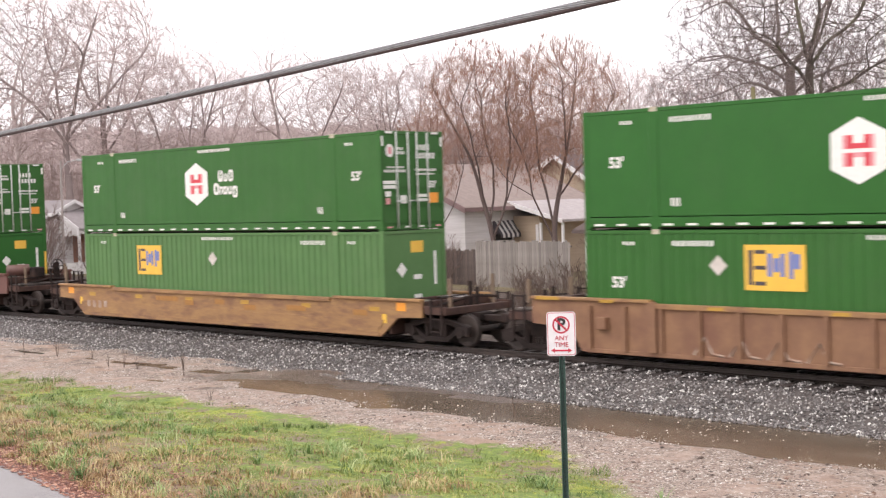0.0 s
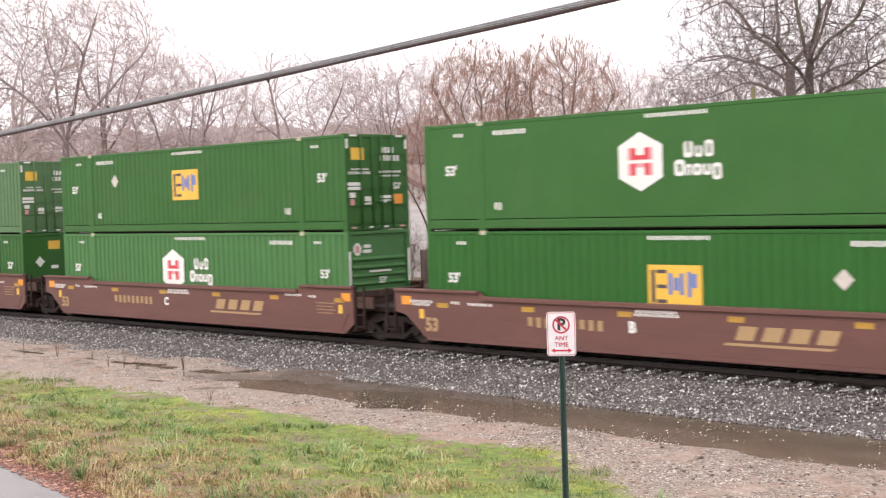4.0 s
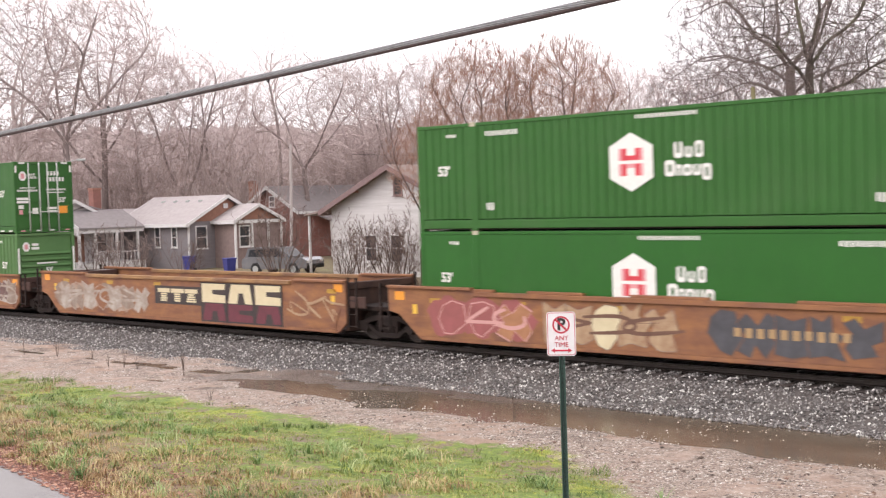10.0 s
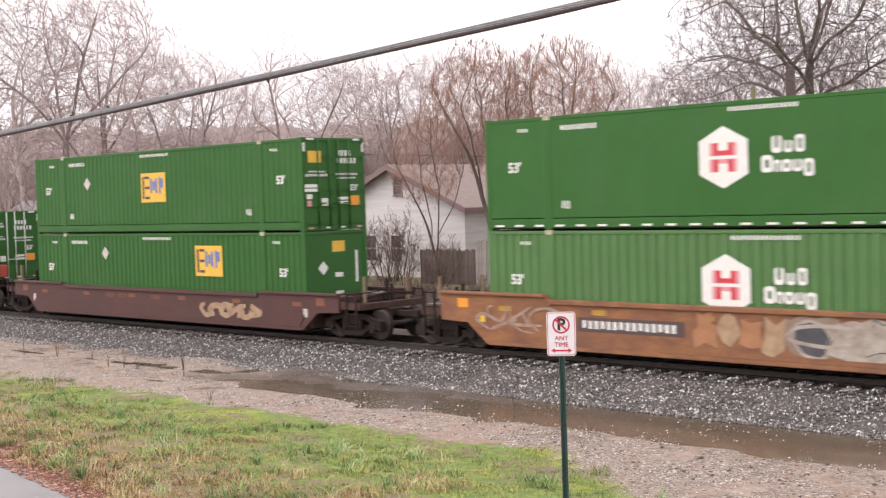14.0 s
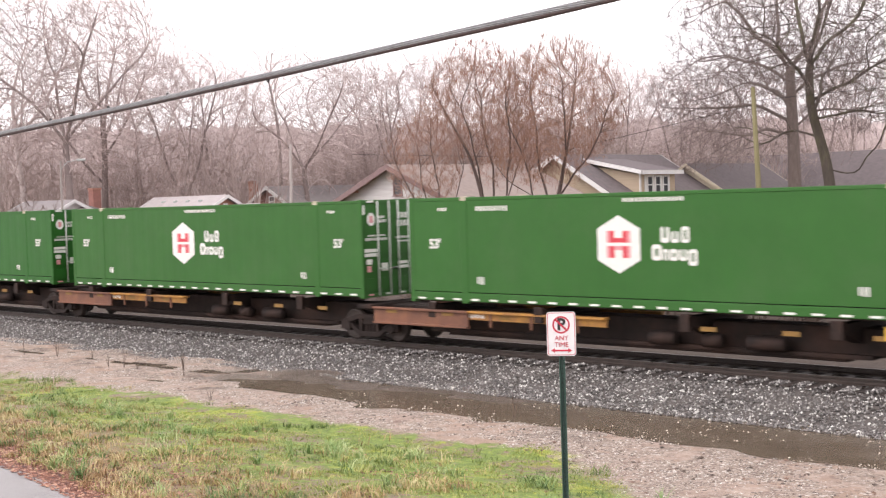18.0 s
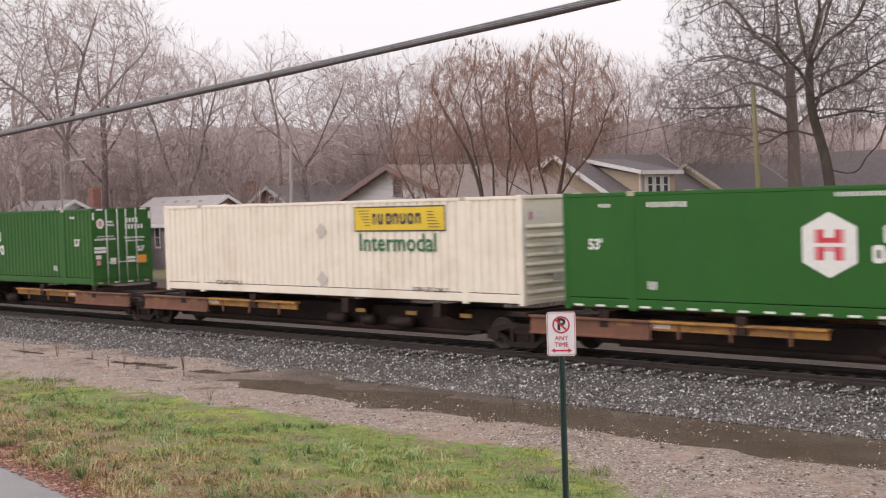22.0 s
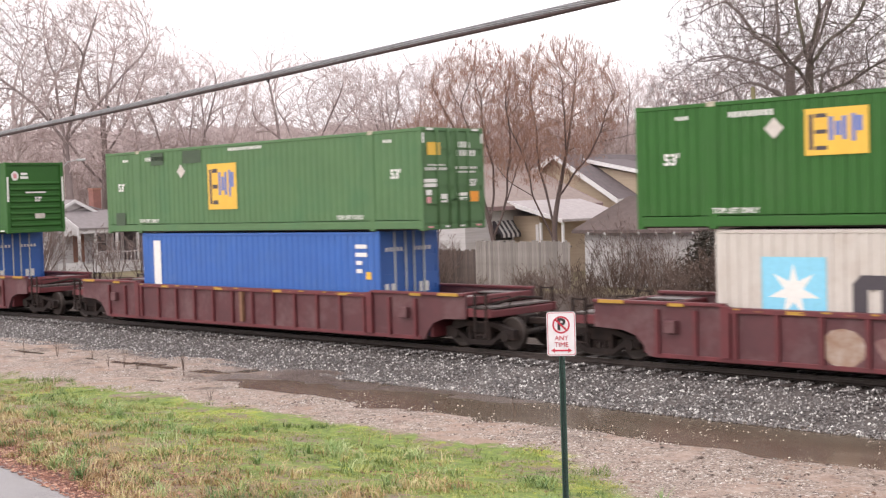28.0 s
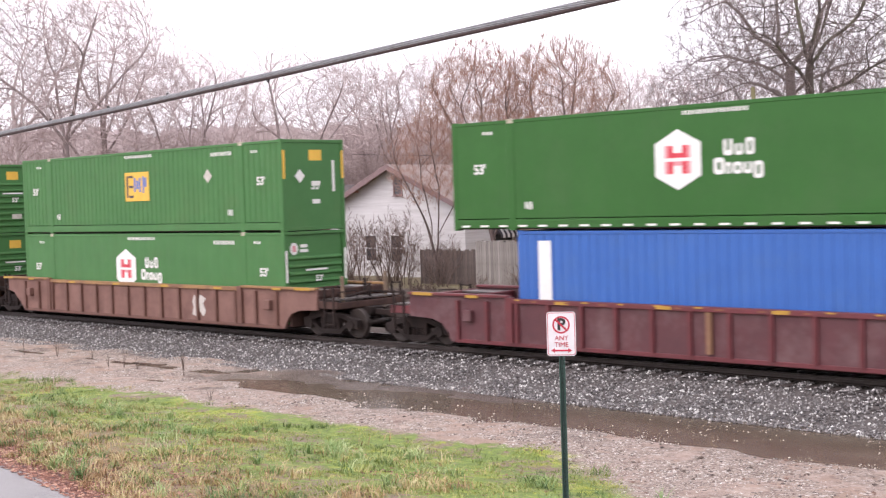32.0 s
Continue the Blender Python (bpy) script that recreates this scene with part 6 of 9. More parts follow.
class Growth:
    """A tree that grows branch by branch into the room of its crown."""

    def __init__(self, seed, step, rise=0.1, wiggle=0.08, inertia=0.8, sway=0.08):
        self.r = np.random.RandomState(seed)
        self.step, self.rise, self.wiggle, self.inertia, self.sway = step, rise, wiggle, inertia, sway
        self.bole = 0
        self.p, self.up = [], []

    def stem(self, pts, base=-1):
        """A stem along a smooth line through pts, from the node base on."""
        pts = [np.array(q, float) for q in pts]
        last, first = base, len(self.p)
        wave, sway = self.r.rand(3, 2) * 6.283, (0.0 if base < 0 else self.sway)
        for i in range(len(pts) - 1):
            p0, p1, p2, p3 = pts[max(i - 1, 0)], pts[i], pts[i + 1], pts[min(i + 2, len(pts) - 1)]
            n = max(1, int(np.linalg.norm(p2 - p1) / self.step))
            for k in range(n):
                t = (k + (1 if base >= 0 or i or k else 0)) / n
                q = 0.5 * (2 * p1 + (p2 - p0) * t + (2 * p0 - 5 * p1 + 4 * p2 - p3) * t * t + (3 * p1 - p0 - 3 * p2 + p3) * t ** 3)
                m = len(self.p) - first
                f = min(1.0, m * self.step / 0.8)
                q = q + sway * f * (np.sin(m * self.step * 1.9 + wave[:, 0]) + 0.6 * np.sin(m * self.step * 4.3 + wave[:, 1]))
                self.p.append(q)
                self.up.append(last)
                last = len(self.p) - 1
        if first == 0:
            self.bole = last
        return last

    def nearest(self, q):
        return int(np.argmin(((np.array(self.p) - np.array(q)) ** 2).sum(1)))

    def cloud(self, centre, radii, n, hollow=0.0):
        """Points in an ellipsoid that the branches reach for."""
        d = self.r.randn(n, 3)
        d /= np.linalg.norm(d, axis=1)[:, None]
        k = (hollow + (1 - hollow) * self.r.rand(n)) ** (1 / 3)
        return np.array(centre) + d * k[:, None] * np.array(radii)

    def fill(self, goals, reach, kill, rounds=90, low=0.0):
        """Grows towards the goals until each is reached. Nodes under the height low stay bare."""
        goals = np.array(goals)
        near, who = np.full(len(goals), 1e9), np.zeros(len(goals), int)

        def look_at(first):
            block = np.array(self.p[first:])
            ok = block[:, 2] > low
            if not ok.any():
                return
            ids = np.arange(first, len(self.p))[ok]
            d = ((goals[:, None] - block[ok][None]) ** 2).sum(2)
            j = d.argmin(1)
            better = d[np.arange(len(goals)), j] < near
            near[better] = d[np.arange(len(goals)), j][better]
            who[better] = ids[j[better]]
        look_at(0)
        taken = {}
        for _ in range(rounds):
            live = near < reach * reach
            if not live.any():
                break
            ids = np.unique(who[live])
            first = len(self.p)
            for i in ids:
                mine = goals[live & (who == i)]
                here = self.p[i]
                d = mine - here
                d = (d / np.linalg.norm(d, axis=1)[:, None]).sum(0)
                d = d / (np.linalg.norm(d) + 1e-6)
                d = d + np.array((0, 0, self.rise)) + self.wiggle * self.r.randn(3)
                if self.up[i] >= 0:
                    was = here - self.p[self.up[i]]
                    d = d + self.inertia * was / (np.linalg.norm(was) + 1e-6)
                d = d / np.linalg.norm(d)
                if any(float(d @ e) > 0.93 for e in taken.get(i, ())):
                    continue
                taken.setdefault(i, []).append(d)
                self.p.append(here + d * self.step)
                self.up.append(int(i))
            if len(self.p) == first:
                break
            look_at(first)
            keep = near > kill * kill
            goals, near, who = goals[keep], near[keep], who[keep]

    def meshes(self, tip=0.009, power=2.3, twigs=2, twig=0.45, lift=0.5, coarse=0.03, trunk=0.2, sprays=2, bole=None, taper=0.9):
        """Trunk and crown as two meshes, and the ends of the twigs. Limbs thicken by what they carry, up to the radius trunk; bole is the radius of the first stem at its foot."""
        n = len(self.p)
        P = [Vector(q) for q in self.p]
        load_, kids = np.zeros(n), [[] for _ in range(n)]
        for i in range(n - 1, -1, -1):
            if load_[i] == 0:
                load_[i] = tip ** power
            if self.up[i] >= 0:
                load_[self.up[i]] += load_[i]
                kids[self.up[i]].append(i)
        R = load_ ** (1 / power)
        R = np.where(R > coarse, coarse * (R / coarse) ** (math.log(trunk / coarse) / math.log(max(R.max() / coarse, 1.01))), R)
        if bole:
            for i in range(self.bole + 1):
                f = i / self.bole
                R[i] = max(R[i], bole * (1 - taper * f) * (1 + 0.35 * max(0.0, 1 - f * 9)))
        for _ in range(2):      # soften the kinks
            P = [P[i] if self.up[i] < 0 or not kids[i] else P[i] * 0.5 + P[self.up[i]] * 0.25 + P[max(kids[i], key=lambda q: load_[q])] * 0.25 for i in range(n)]
        heavy, fine, tips = Tubes(8), Tubes(3), []
        starts = [(-1, i) for i in range(n) if self.up[i] < 0]
        while starts:
            a, i = starts.pop()
            chain = [i] if a < 0 else [a, i]
            while kids[i]:
                order = sorted(kids[i], key=lambda q: -load_[q])
                starts += [(i, q) for q in order[1:]]
                i = order[0]
                chain.append(i)
            pts = [P[q] for q in chain]
            rad = [float(min(R[q], R[chain[1]] * 1.15 if a >= 0 else 9)) for q in chain]
            cut = next((k for k, v in enumerate(rad) if v < coarse), len(rad))
            if cut > 1:
                heavy.add(pts[:min(cut + 1, len(pts))], rad[:min(cut + 1, len(pts))])
            for k in range(max(cut - 1, 0) if cut > 1 else 0, len(pts) - 1):
                if rad[k] > 0.017:
                    fine.add(pts[k:k + 2], rad[k:k + 2])
                else:
                    fine.sliver(pts[k], pts[k + 1], rad[k])
            tips.append(pts[-1])
        for i in range(n):      # the last twigs
            if R[i] < tip * 2.2 and self.up[i] >= 0:
                d = (P[i] - P[self.up[i]]).normalized()
                for k in range(twigs + (1 if not kids[i] else 0)):
                    w = Vector(self.r.randn(3)) * 0.42 + Vector((0, 0, lift))
                    w = (d + w).normalized()
                    q = P[i] + w * twig * float(0.5 + self.r.rand())
                    fine.sliver(P[i], q, tip * 0.75, True)
                    for f in (0.3, 0.6)[:sprays]:
                        a = P[i].lerp(q, f)
                        fine.sliver(a, a + (w + Vector(self.r.randn(3)) * 0.5 + Vector((0, 0, lift * 0.4))).normalized() * twig * float(0.3 + 0.5 * self.r.rand()), tip * 0.65, True)
                    if not kids[i]:
                        tips.append(q)
        return heavy.mesh("trunk"), fine.mesh("crown"), tips


def wood_tree(seed, kind):
    """A tree of the wood, fifteen metres tall."""
    g = Growth(seed, 0.5, rise=0.10, wiggle=0.06, inertia=1.3, sway=0.05)
    r = g.r

    def jog(k):
        return float(k * r.randn())
    if kind == 5:          # narrow, with a ball of twigs on top
        top = g.stem([(0, 0, -0.3), (jog(0.2), jog(0.2), 4), (jog(0.4), jog(0.4), 8.5), (jog(0.4), jog(0.4), 12.5)])
        goals = np.concatenate([g.cloud((0, 0, 12.6), (2.3, 2.3, 2.4), 520), g.cloud((0, 0, 8.5), (2.6, 2.6, 3.0), 240)])
        low = 5.0
    elif kind == 1:        # wide, with long crooked limbs
        top = g.stem([(0, 0, -0.3), (jog(0.2), jog(0.2), 3.0), (jog(0.5), jog(0.5), 6.5)])
        for k in range(4):
            q = k * 1.57 + jog(0.25)
            g.stem([g.p[top], (1.6 * math.cos(q), 1.6 * math.sin(q), 8.4), (3.2 * math.cos(q), 3.2 * math.sin(q), 10.4 + jog(0.6))], top)
        goals = np.concatenate([g.cloud((0, 0, 10.3), (6.2, 6.2, 4.7), 1300, 0.2), g.cloud((0, 0, 7.0), (5.0, 5.0, 2.5), 260)])
        low = 4.5
    elif kind == 0:        # tall, with ascending limbs
        top = g.stem([(0, 0, -0.3), (jog(0.2), jog(0.2), 4.0), (jog(0.5), jog(0.5), 9.0), (jog(0.6), jog(0.6), 12.5)])
        for k in range(5):
            q = k * 1.3 + jog(0.3)
            z = 4.5 + 0.9 * k
            i = g.nearest((0, 0, z))
            g.stem([g.p[i], (1.6 * math.cos(q), 1.6 * math.sin(q), z + 2.0), (2.8 * math.cos(q), 2.8 * math.sin(q), z + 4.6)], i)
        goals = np.concatenate([g.cloud((0, 0, 10.2), (4.6, 4.6, 4.8), 1150, 0.15), g.cloud((0, 0, 5.5), (3.4, 3.4, 2.5), 220)])
        low = 3.5
    else:                  # rounded fans on several leaders
        split = 3.0 + 0.5 * kind
        top = g.stem([(0, 0, -0.3), (jog(0.2), jog(0.2), split)])
        for k in range(kind + 1):
            q = k * 6.283 / (kind + 1) + jog(0.3)
            g.stem([g.p[top], (1.2 * math.cos(q), 1.2 * math.sin(q), split + 2.2), (2.2 * math.cos(q), 2.2 * math.sin(q), split + 5.6 + jog(0.6))], top)
        goals = np.concatenate([g.cloud((0, 0, 9.6), (4.8, 4.8, 5.4), 1250, 0.2), g.cloud((0, 0, 5.0), (3.5, 3.5, 2.5), 220)])
        low = 2.5
    g.fill(goals, 2.6, 0.48, 70, low)
    return g.meshes(tip=0.0125, power=2.25, twigs=1, twig=0.85, lift=0.45, coarse=0.045, trunk=0.12, bole=0.25 if kind != 5 else 0.17, taper=0.9 if kind in (0, 5) else 0.4)


def wood_thicket(seed):
    """Many thin stems from one foot, nine metres tall."""
    g = Growth(seed, 0.6, rise=0.22, wiggle=0.12)
    for k in range(7):
        q, w = k * 0.9 + 0.3 * float(g.r.randn()), 0.5 + 1.1 * float(g.r.rand())
        g.stem([(0.5 * math.cos(q), 0.5 * math.sin(q), -0.2), (0.8 * w * math.cos(q), 0.8 * w * math.sin(q), 2.5), (1.5 * w * math.cos(q), 1.5 * w * math.sin(q), 5.5 + 1.5 * float(g.r.rand()))])
    g.fill(np.concatenate([g.cloud((0, 0, 5.2), (3.4, 3.4, 4.6), 620)]), 2.4, 0.6, 40, 0.8)
    return g.meshes(tip=0.0125, power=2.4, twigs=1, twig=0.85, lift=0.8, coarse=0.05, trunk=0.075)


def build_woods():
    kinds = [wood_tree(40 + i, i) for i in range(6)]
    rng = random.Random(12)
    eye = Vector(EYE)
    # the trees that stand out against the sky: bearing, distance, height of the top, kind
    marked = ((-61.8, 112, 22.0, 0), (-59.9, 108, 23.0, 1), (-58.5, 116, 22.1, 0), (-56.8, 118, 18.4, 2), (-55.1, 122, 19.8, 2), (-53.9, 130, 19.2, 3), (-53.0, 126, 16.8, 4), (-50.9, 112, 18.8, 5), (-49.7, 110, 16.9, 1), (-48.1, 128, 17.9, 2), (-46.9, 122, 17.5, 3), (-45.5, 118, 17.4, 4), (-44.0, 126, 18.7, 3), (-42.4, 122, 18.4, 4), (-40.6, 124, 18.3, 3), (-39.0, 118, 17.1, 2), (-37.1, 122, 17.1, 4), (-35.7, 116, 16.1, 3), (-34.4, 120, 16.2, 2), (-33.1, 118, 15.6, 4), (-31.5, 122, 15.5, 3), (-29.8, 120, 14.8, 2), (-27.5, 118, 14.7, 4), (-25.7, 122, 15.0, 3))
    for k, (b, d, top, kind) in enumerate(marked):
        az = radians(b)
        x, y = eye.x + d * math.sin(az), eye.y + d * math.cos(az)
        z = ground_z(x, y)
        # Some take the haze-pale bark, most the haze-pale twigs.
        plant(kinds[kind], x, y, rng.uniform(0, 360), (top - z) / 15.0, BARK_MID if k % 3 else BARK_HAZED, TWIG_MID if k % 3 == 0 else TWIG_HAZED, "tall bare deciduous tree in the wood behind the houses", "trees of the wood", z=z)
    for ring, (depth, count) in enumerate(((134, 18), (152, 14), (172, 10))):
        for i in range(count):
            u = (i + rng.uniform(0.1, 0.9)) / count
            az = radians(-66 + 46 * u)
            d = (depth + rng.uniform(-9, 9)) / math.cos(az + radians(43.8)) ** 0.6
            x, y = eye.x + d * math.sin(az), eye.y + d * math.cos(az)
            if y < 14:
                continue
            # The rings farther back have haze-pale bark and twigs throughout.
            plant(kinds[rng.choice((0, 2, 3, 4, 2, 3))], x, y, rng.uniform(0, 360), (0.72 + 0.25 * smooth(0.22, 0.12, u)) * rng.uniform(0.85, 1.05) * (1.0, 1.06, 1.12)[ring], BARK_HAZED, TWIG_HAZED,
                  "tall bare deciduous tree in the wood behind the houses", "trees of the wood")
    # young growth that closes the wood near the ground
    low = [wood_thicket(70 + i) for i in range(3)]
    for i in range(166):
        u = (i + rng.random()) / 64 if i < 64 else rng.uniform(0.40, 0.85) if i < 84 else (i - 84 + rng.random()) / 46 if i < 130 else 0.05 + 0.5 * (i - 130 + rng.random()) / 36
        az = radians(-66 + 46 * u)
        d = (100 + 60 * rng.random() if i < 84 else 165 + 40 * rng.random() if i < 130 else 112 + 16 * rng.random()) / math.cos(az + radians(43.8)) ** 0.6
        x, y = eye.x + d * math.sin(az), eye.y + d * math.cos(az)
        if y < 14:
            continue
        # Haze by distance: paler bark beyond 125 m, paler twigs beyond 140 m.
        plant(low[i % 3], x, y, rng.uniform(0, 360), rng.uniform(0.85, 1.25), BARK_MID if d < 125 else BARK_HAZED, TWIG_MID if d < 140 else TWIG_HAZED, "tall leafless thicket at the edge of the wood", "thickets of the wood", name="thicket")


build_woods()


def distant_wood():
    """The wood goes on behind, as ragged backdrop rows of far crowns with the mist put into their colour."""
    eye = Vector(EYE)
    # Pale mauve base colour that stands for mist in the air.
    m = mat("mist-coloured far branches", (0.70, 0.60, 0.585), (0.59, 0.50, 0.485), 0.95, scale=0.22, stain=(0.76, 0.66, 0.645), stain_scale=0.05, amount=0.8, bump=0, stretch=(1, 1, 0.25), spec=0.0)
    for row, (d, h0) in enumerate(((235, 12.5), (262, 15.5), (290, 18.5))):
        rng = random.Random(300 + row)
        n = 1500
        crowns = [(rng.uniform(0, n), rng.uniform(12, 30), rng.uniform(0.6, 3.2)) for _ in range(130)]
        vs, fs = [], []
        for i in range(n + 1):
            b = -72 + 60 * i / n
            az = radians(b)
            top = h0 - 0.12 * max(0.0, b + 44)
            top += max([k * math.sqrt(max(0.0, 1 - ((i - c) / w) ** 2)) for c, w, k in crowns]) + abs(rng.gauss(0, 0.5))
            x, y = eye.x + d * math.sin(az), eye.y + d * math.cos(az)
            vs += [(x, y, -2.0), (x, y, top), (x - 1.5 * math.sin(az), y - 1.5 * math.cos(az), -2.0)]
        for i in range(n):
            a, b = 3 * i, 3 * i + 3
            fs += [(a, b, b + 1, a + 1), (a + 2, a + 1, b + 1, b + 2)]
        tagged(part("backdrop", Shape().add(vs, fs), m), "backdrop row of far bare trees, mist put into its colour", "woods", "far woods", "structure")


distant_wood()

SIDE = Vector((0.722, 0.692, 0))       # along the line of the houses
AWAY = Vector((-0.692, 0.722, 0))


def placed(u, v, z):
    """A point given by its way along SIDE, along AWAY, and its height."""
    q = SIDE * u + AWAY * v
    return (q.x, q.y, z)


def leaning_tree():
    g = Growth(5, 0.30, rise=0.05, wiggle=0.14, inertia=0.7, sway=0.10)
    fork = g.stem([placed(0.35, 0, -0.3), placed(0.05, 0, 2.7), placed(-0.3, 0, 5.8), placed(-0.95, 0.1, 8.5), placed(-1.05, 0, 10.6)])
    for line in ((( -1.3, 0.4, 12.2), (-1.55, 0.6, 14.5), (-1.9, 0.4, 18.0)), ((-0.5, -0.3, 12.3), (0.1, -0.5, 14.2), (0.9, -0.6, 17.5)), ((-0.9, -0.7, 12.6), (-0.7, -1.3, 15.0), (-0.5, -1.6, 18.0)), ((0.3, 0.6, 11.9), (2.0, 1.0, 13.6), (3.2, 1.6, 16.0))):
        g.stem([g.p[fork]] + [placed(*q) for q in line], fork)
    for z, line in ((8.9, ((0.6, -0.3, 9.6), (2.0, -0.6, 10.5))), (9.6, ((-2.0, -0.6, 10.6), (-3.0, -0.9, 11.8))), (7.2, ((-2.0, 0.3, 7.4), (-3.0, 0.5, 6.9))),
                    (5.4, ((0.9, -0.4, 5.1), (1.4, -0.6, 6.0), (2.4, -0.8, 7.0))), (8.4, ((-0.2, 1.2, 9.3), (0.8, 2.8, 11.0))), (7.9, ((0.8, -0.2, 8.2), (1.8, 0.1, 8.2)))):
        i = g.nearest(placed(-0.6, 0, z))
        g.stem([g.p[i]] + [placed(*q) for q in line], i)
    goals = np.concatenate([g.cloud(placed(-0.4, 0, 13.8), (6.0, 6.0, 4.6), 3300, 0.1), g.cloud(placed(1.8, 0, 9.6), (4.6, 4.6, 2.6), 1100), g.cloud(placed(-3.6, 0.4, 7.2), (2.2, 2.2, 1.4), 260), g.cloud(placed(-3.4, 0, 11.2), (2.8, 2.6, 2.0), 420)])
    g.fill(goals, 2.0, 0.31, 80, 4.8)
    return g.meshes(tip=0.0095, power=2.3, twigs=3, twig=0.45, lift=0.15, coarse=0.022, trunk=0.20, bole=0.36, taper=0.45)


def old_tree():
    g = Growth(6, 0.42, rise=0.0, wiggle=0.14, inertia=0.7, sway=0.14)
    fork = g.stem([placed(0, 0, -0.3), placed(0.1, 0, 5.0), placed(0, 0, 10.0), placed(-0.1, 0, 13.0)])
    for line in (((-0.8, 0.5, 15.0), (-0.6, 0.8, 18.0), (-0.9, 1.0, 22.0)), ((1.2, -0.4, 14.6), (2.4, -0.8, 17.5), (3.2, -1.2, 21.0)), ((-2.0, -0.9, 14.8), (-4.2, -1.4, 17.0), (-6.0, -1.8, 20.0))):
        g.stem([g.p[fork]] + [placed(*q) for q in line], fork)
    # long limbs that arch out and droop at their ends
    for z, line in ((10.4, ((-1.8, -0.5, 11.7), (-3.6, -1.0, 12.0))), (9.2, ((-2.0, 0.6, 10.4), (-4.4, 1.2, 10.6))), (12.0, ((-2.2, 0.2, 13.4), (-4.4, 0.4, 14.2))),
                    (8.2, ((-1.6, -0.8, 8.7), (-3.6, -1.4, 8.4))), (11.2, ((1.8, -0.6, 12.6), (3.6, -1.0, 13.1))), (9.0, ((2.0, 0.8, 10.0), (3.6, 1.1, 10.3))), (10.0, ((-0.4, 2.0, 11.4), (-0.6, 5.0, 12.4)))):
        i = g.nearest(placed(0, 0, z))
        g.stem([g.p[i]] + [placed(*q) for q in line], i)
    goals = np.concatenate([g.cloud(placed(-1.0, 0, 16.4), (8.4, 7.4, 6.0), 2600, 0.1), g.cloud(placed(-5.8, 0, 11.4), (4.6, 4.2, 3.4), 1900), g.cloud(placed(-6.0, -0.6, 8.0), (3.2, 3.0, 2.2), 420), g.cloud(placed(5.2, 0, 11.4), (3.6, 3.4, 2.8), 520)])
    g.fill(goals, 2.6, 0.42, 80, 6.0)
    return g.meshes(tip=0.012, power=2.35, twigs=3, twig=0.55, lift=0.0, coarse=0.03, trunk=0.32, bole=0.58, taper=0.4)


def fan_tree(seed, stems, goals, bare, trunk, twig=0.42):
    """Several stems that part low down and carry a fan of upright twigs. goals: ellipsoids and how many points each holds."""
    g = Growth(seed, 0.22, rise=0.16, wiggle=0.08, inertia=1.3, sway=0.05)
    for line in stems:
        if g.p:
            i = g.nearest(placed(*line[0]))
            g.stem([g.p[i]] + [placed(*q) for q in line[1:]], i)
        else:
            g.stem([placed(*q) for q in line])
    g.fill(np.concatenate([g.cloud(placed(*c), r, n, 0.1) for c, r, n in goals]), 1.5, 0.21, 80, bare)
    return g.meshes(tip=0.0075, power=2.35, twigs=2, twig=twig, lift=0.8, coarse=0.016, trunk=trunk * 0.5, bole=trunk)


def hanging_leaves(t, tips, share, seed):
    """Clusters of curled dead leaves under the highest twigs."""
    rng = random.Random(seed)
    tips = sorted(tips, key=lambda q: -q.z)
    s = Shape()
    for q in tips[:int(len(tips) * 0.35)]:
        if rng.random() < share:
            for j in range(rng.randint(2, 4)):
                c = q + Vector((rng.gauss(0, 0.05), rng.gauss(0, 0.05), -0.06 * j))
                a = Vector((rng.gauss(0, 1), rng.gauss(0, 1), rng.gauss(0, 0.4))).normalized() * rng.uniform(0.03, 0.055)
                b = Vector((rng.gauss(0, 0.04), rng.gauss(0, 0.04), -rng.uniform(0.14, 0.24)))
                s.add([c, c + b * 0.45 - a, c + b, c + b * 0.5 + a], [(0, 1, 2, 3)])
    tagged(part("dead_leaves", s, LEAF, t, "clusters of hanging dead leaves"), kind="stuff")


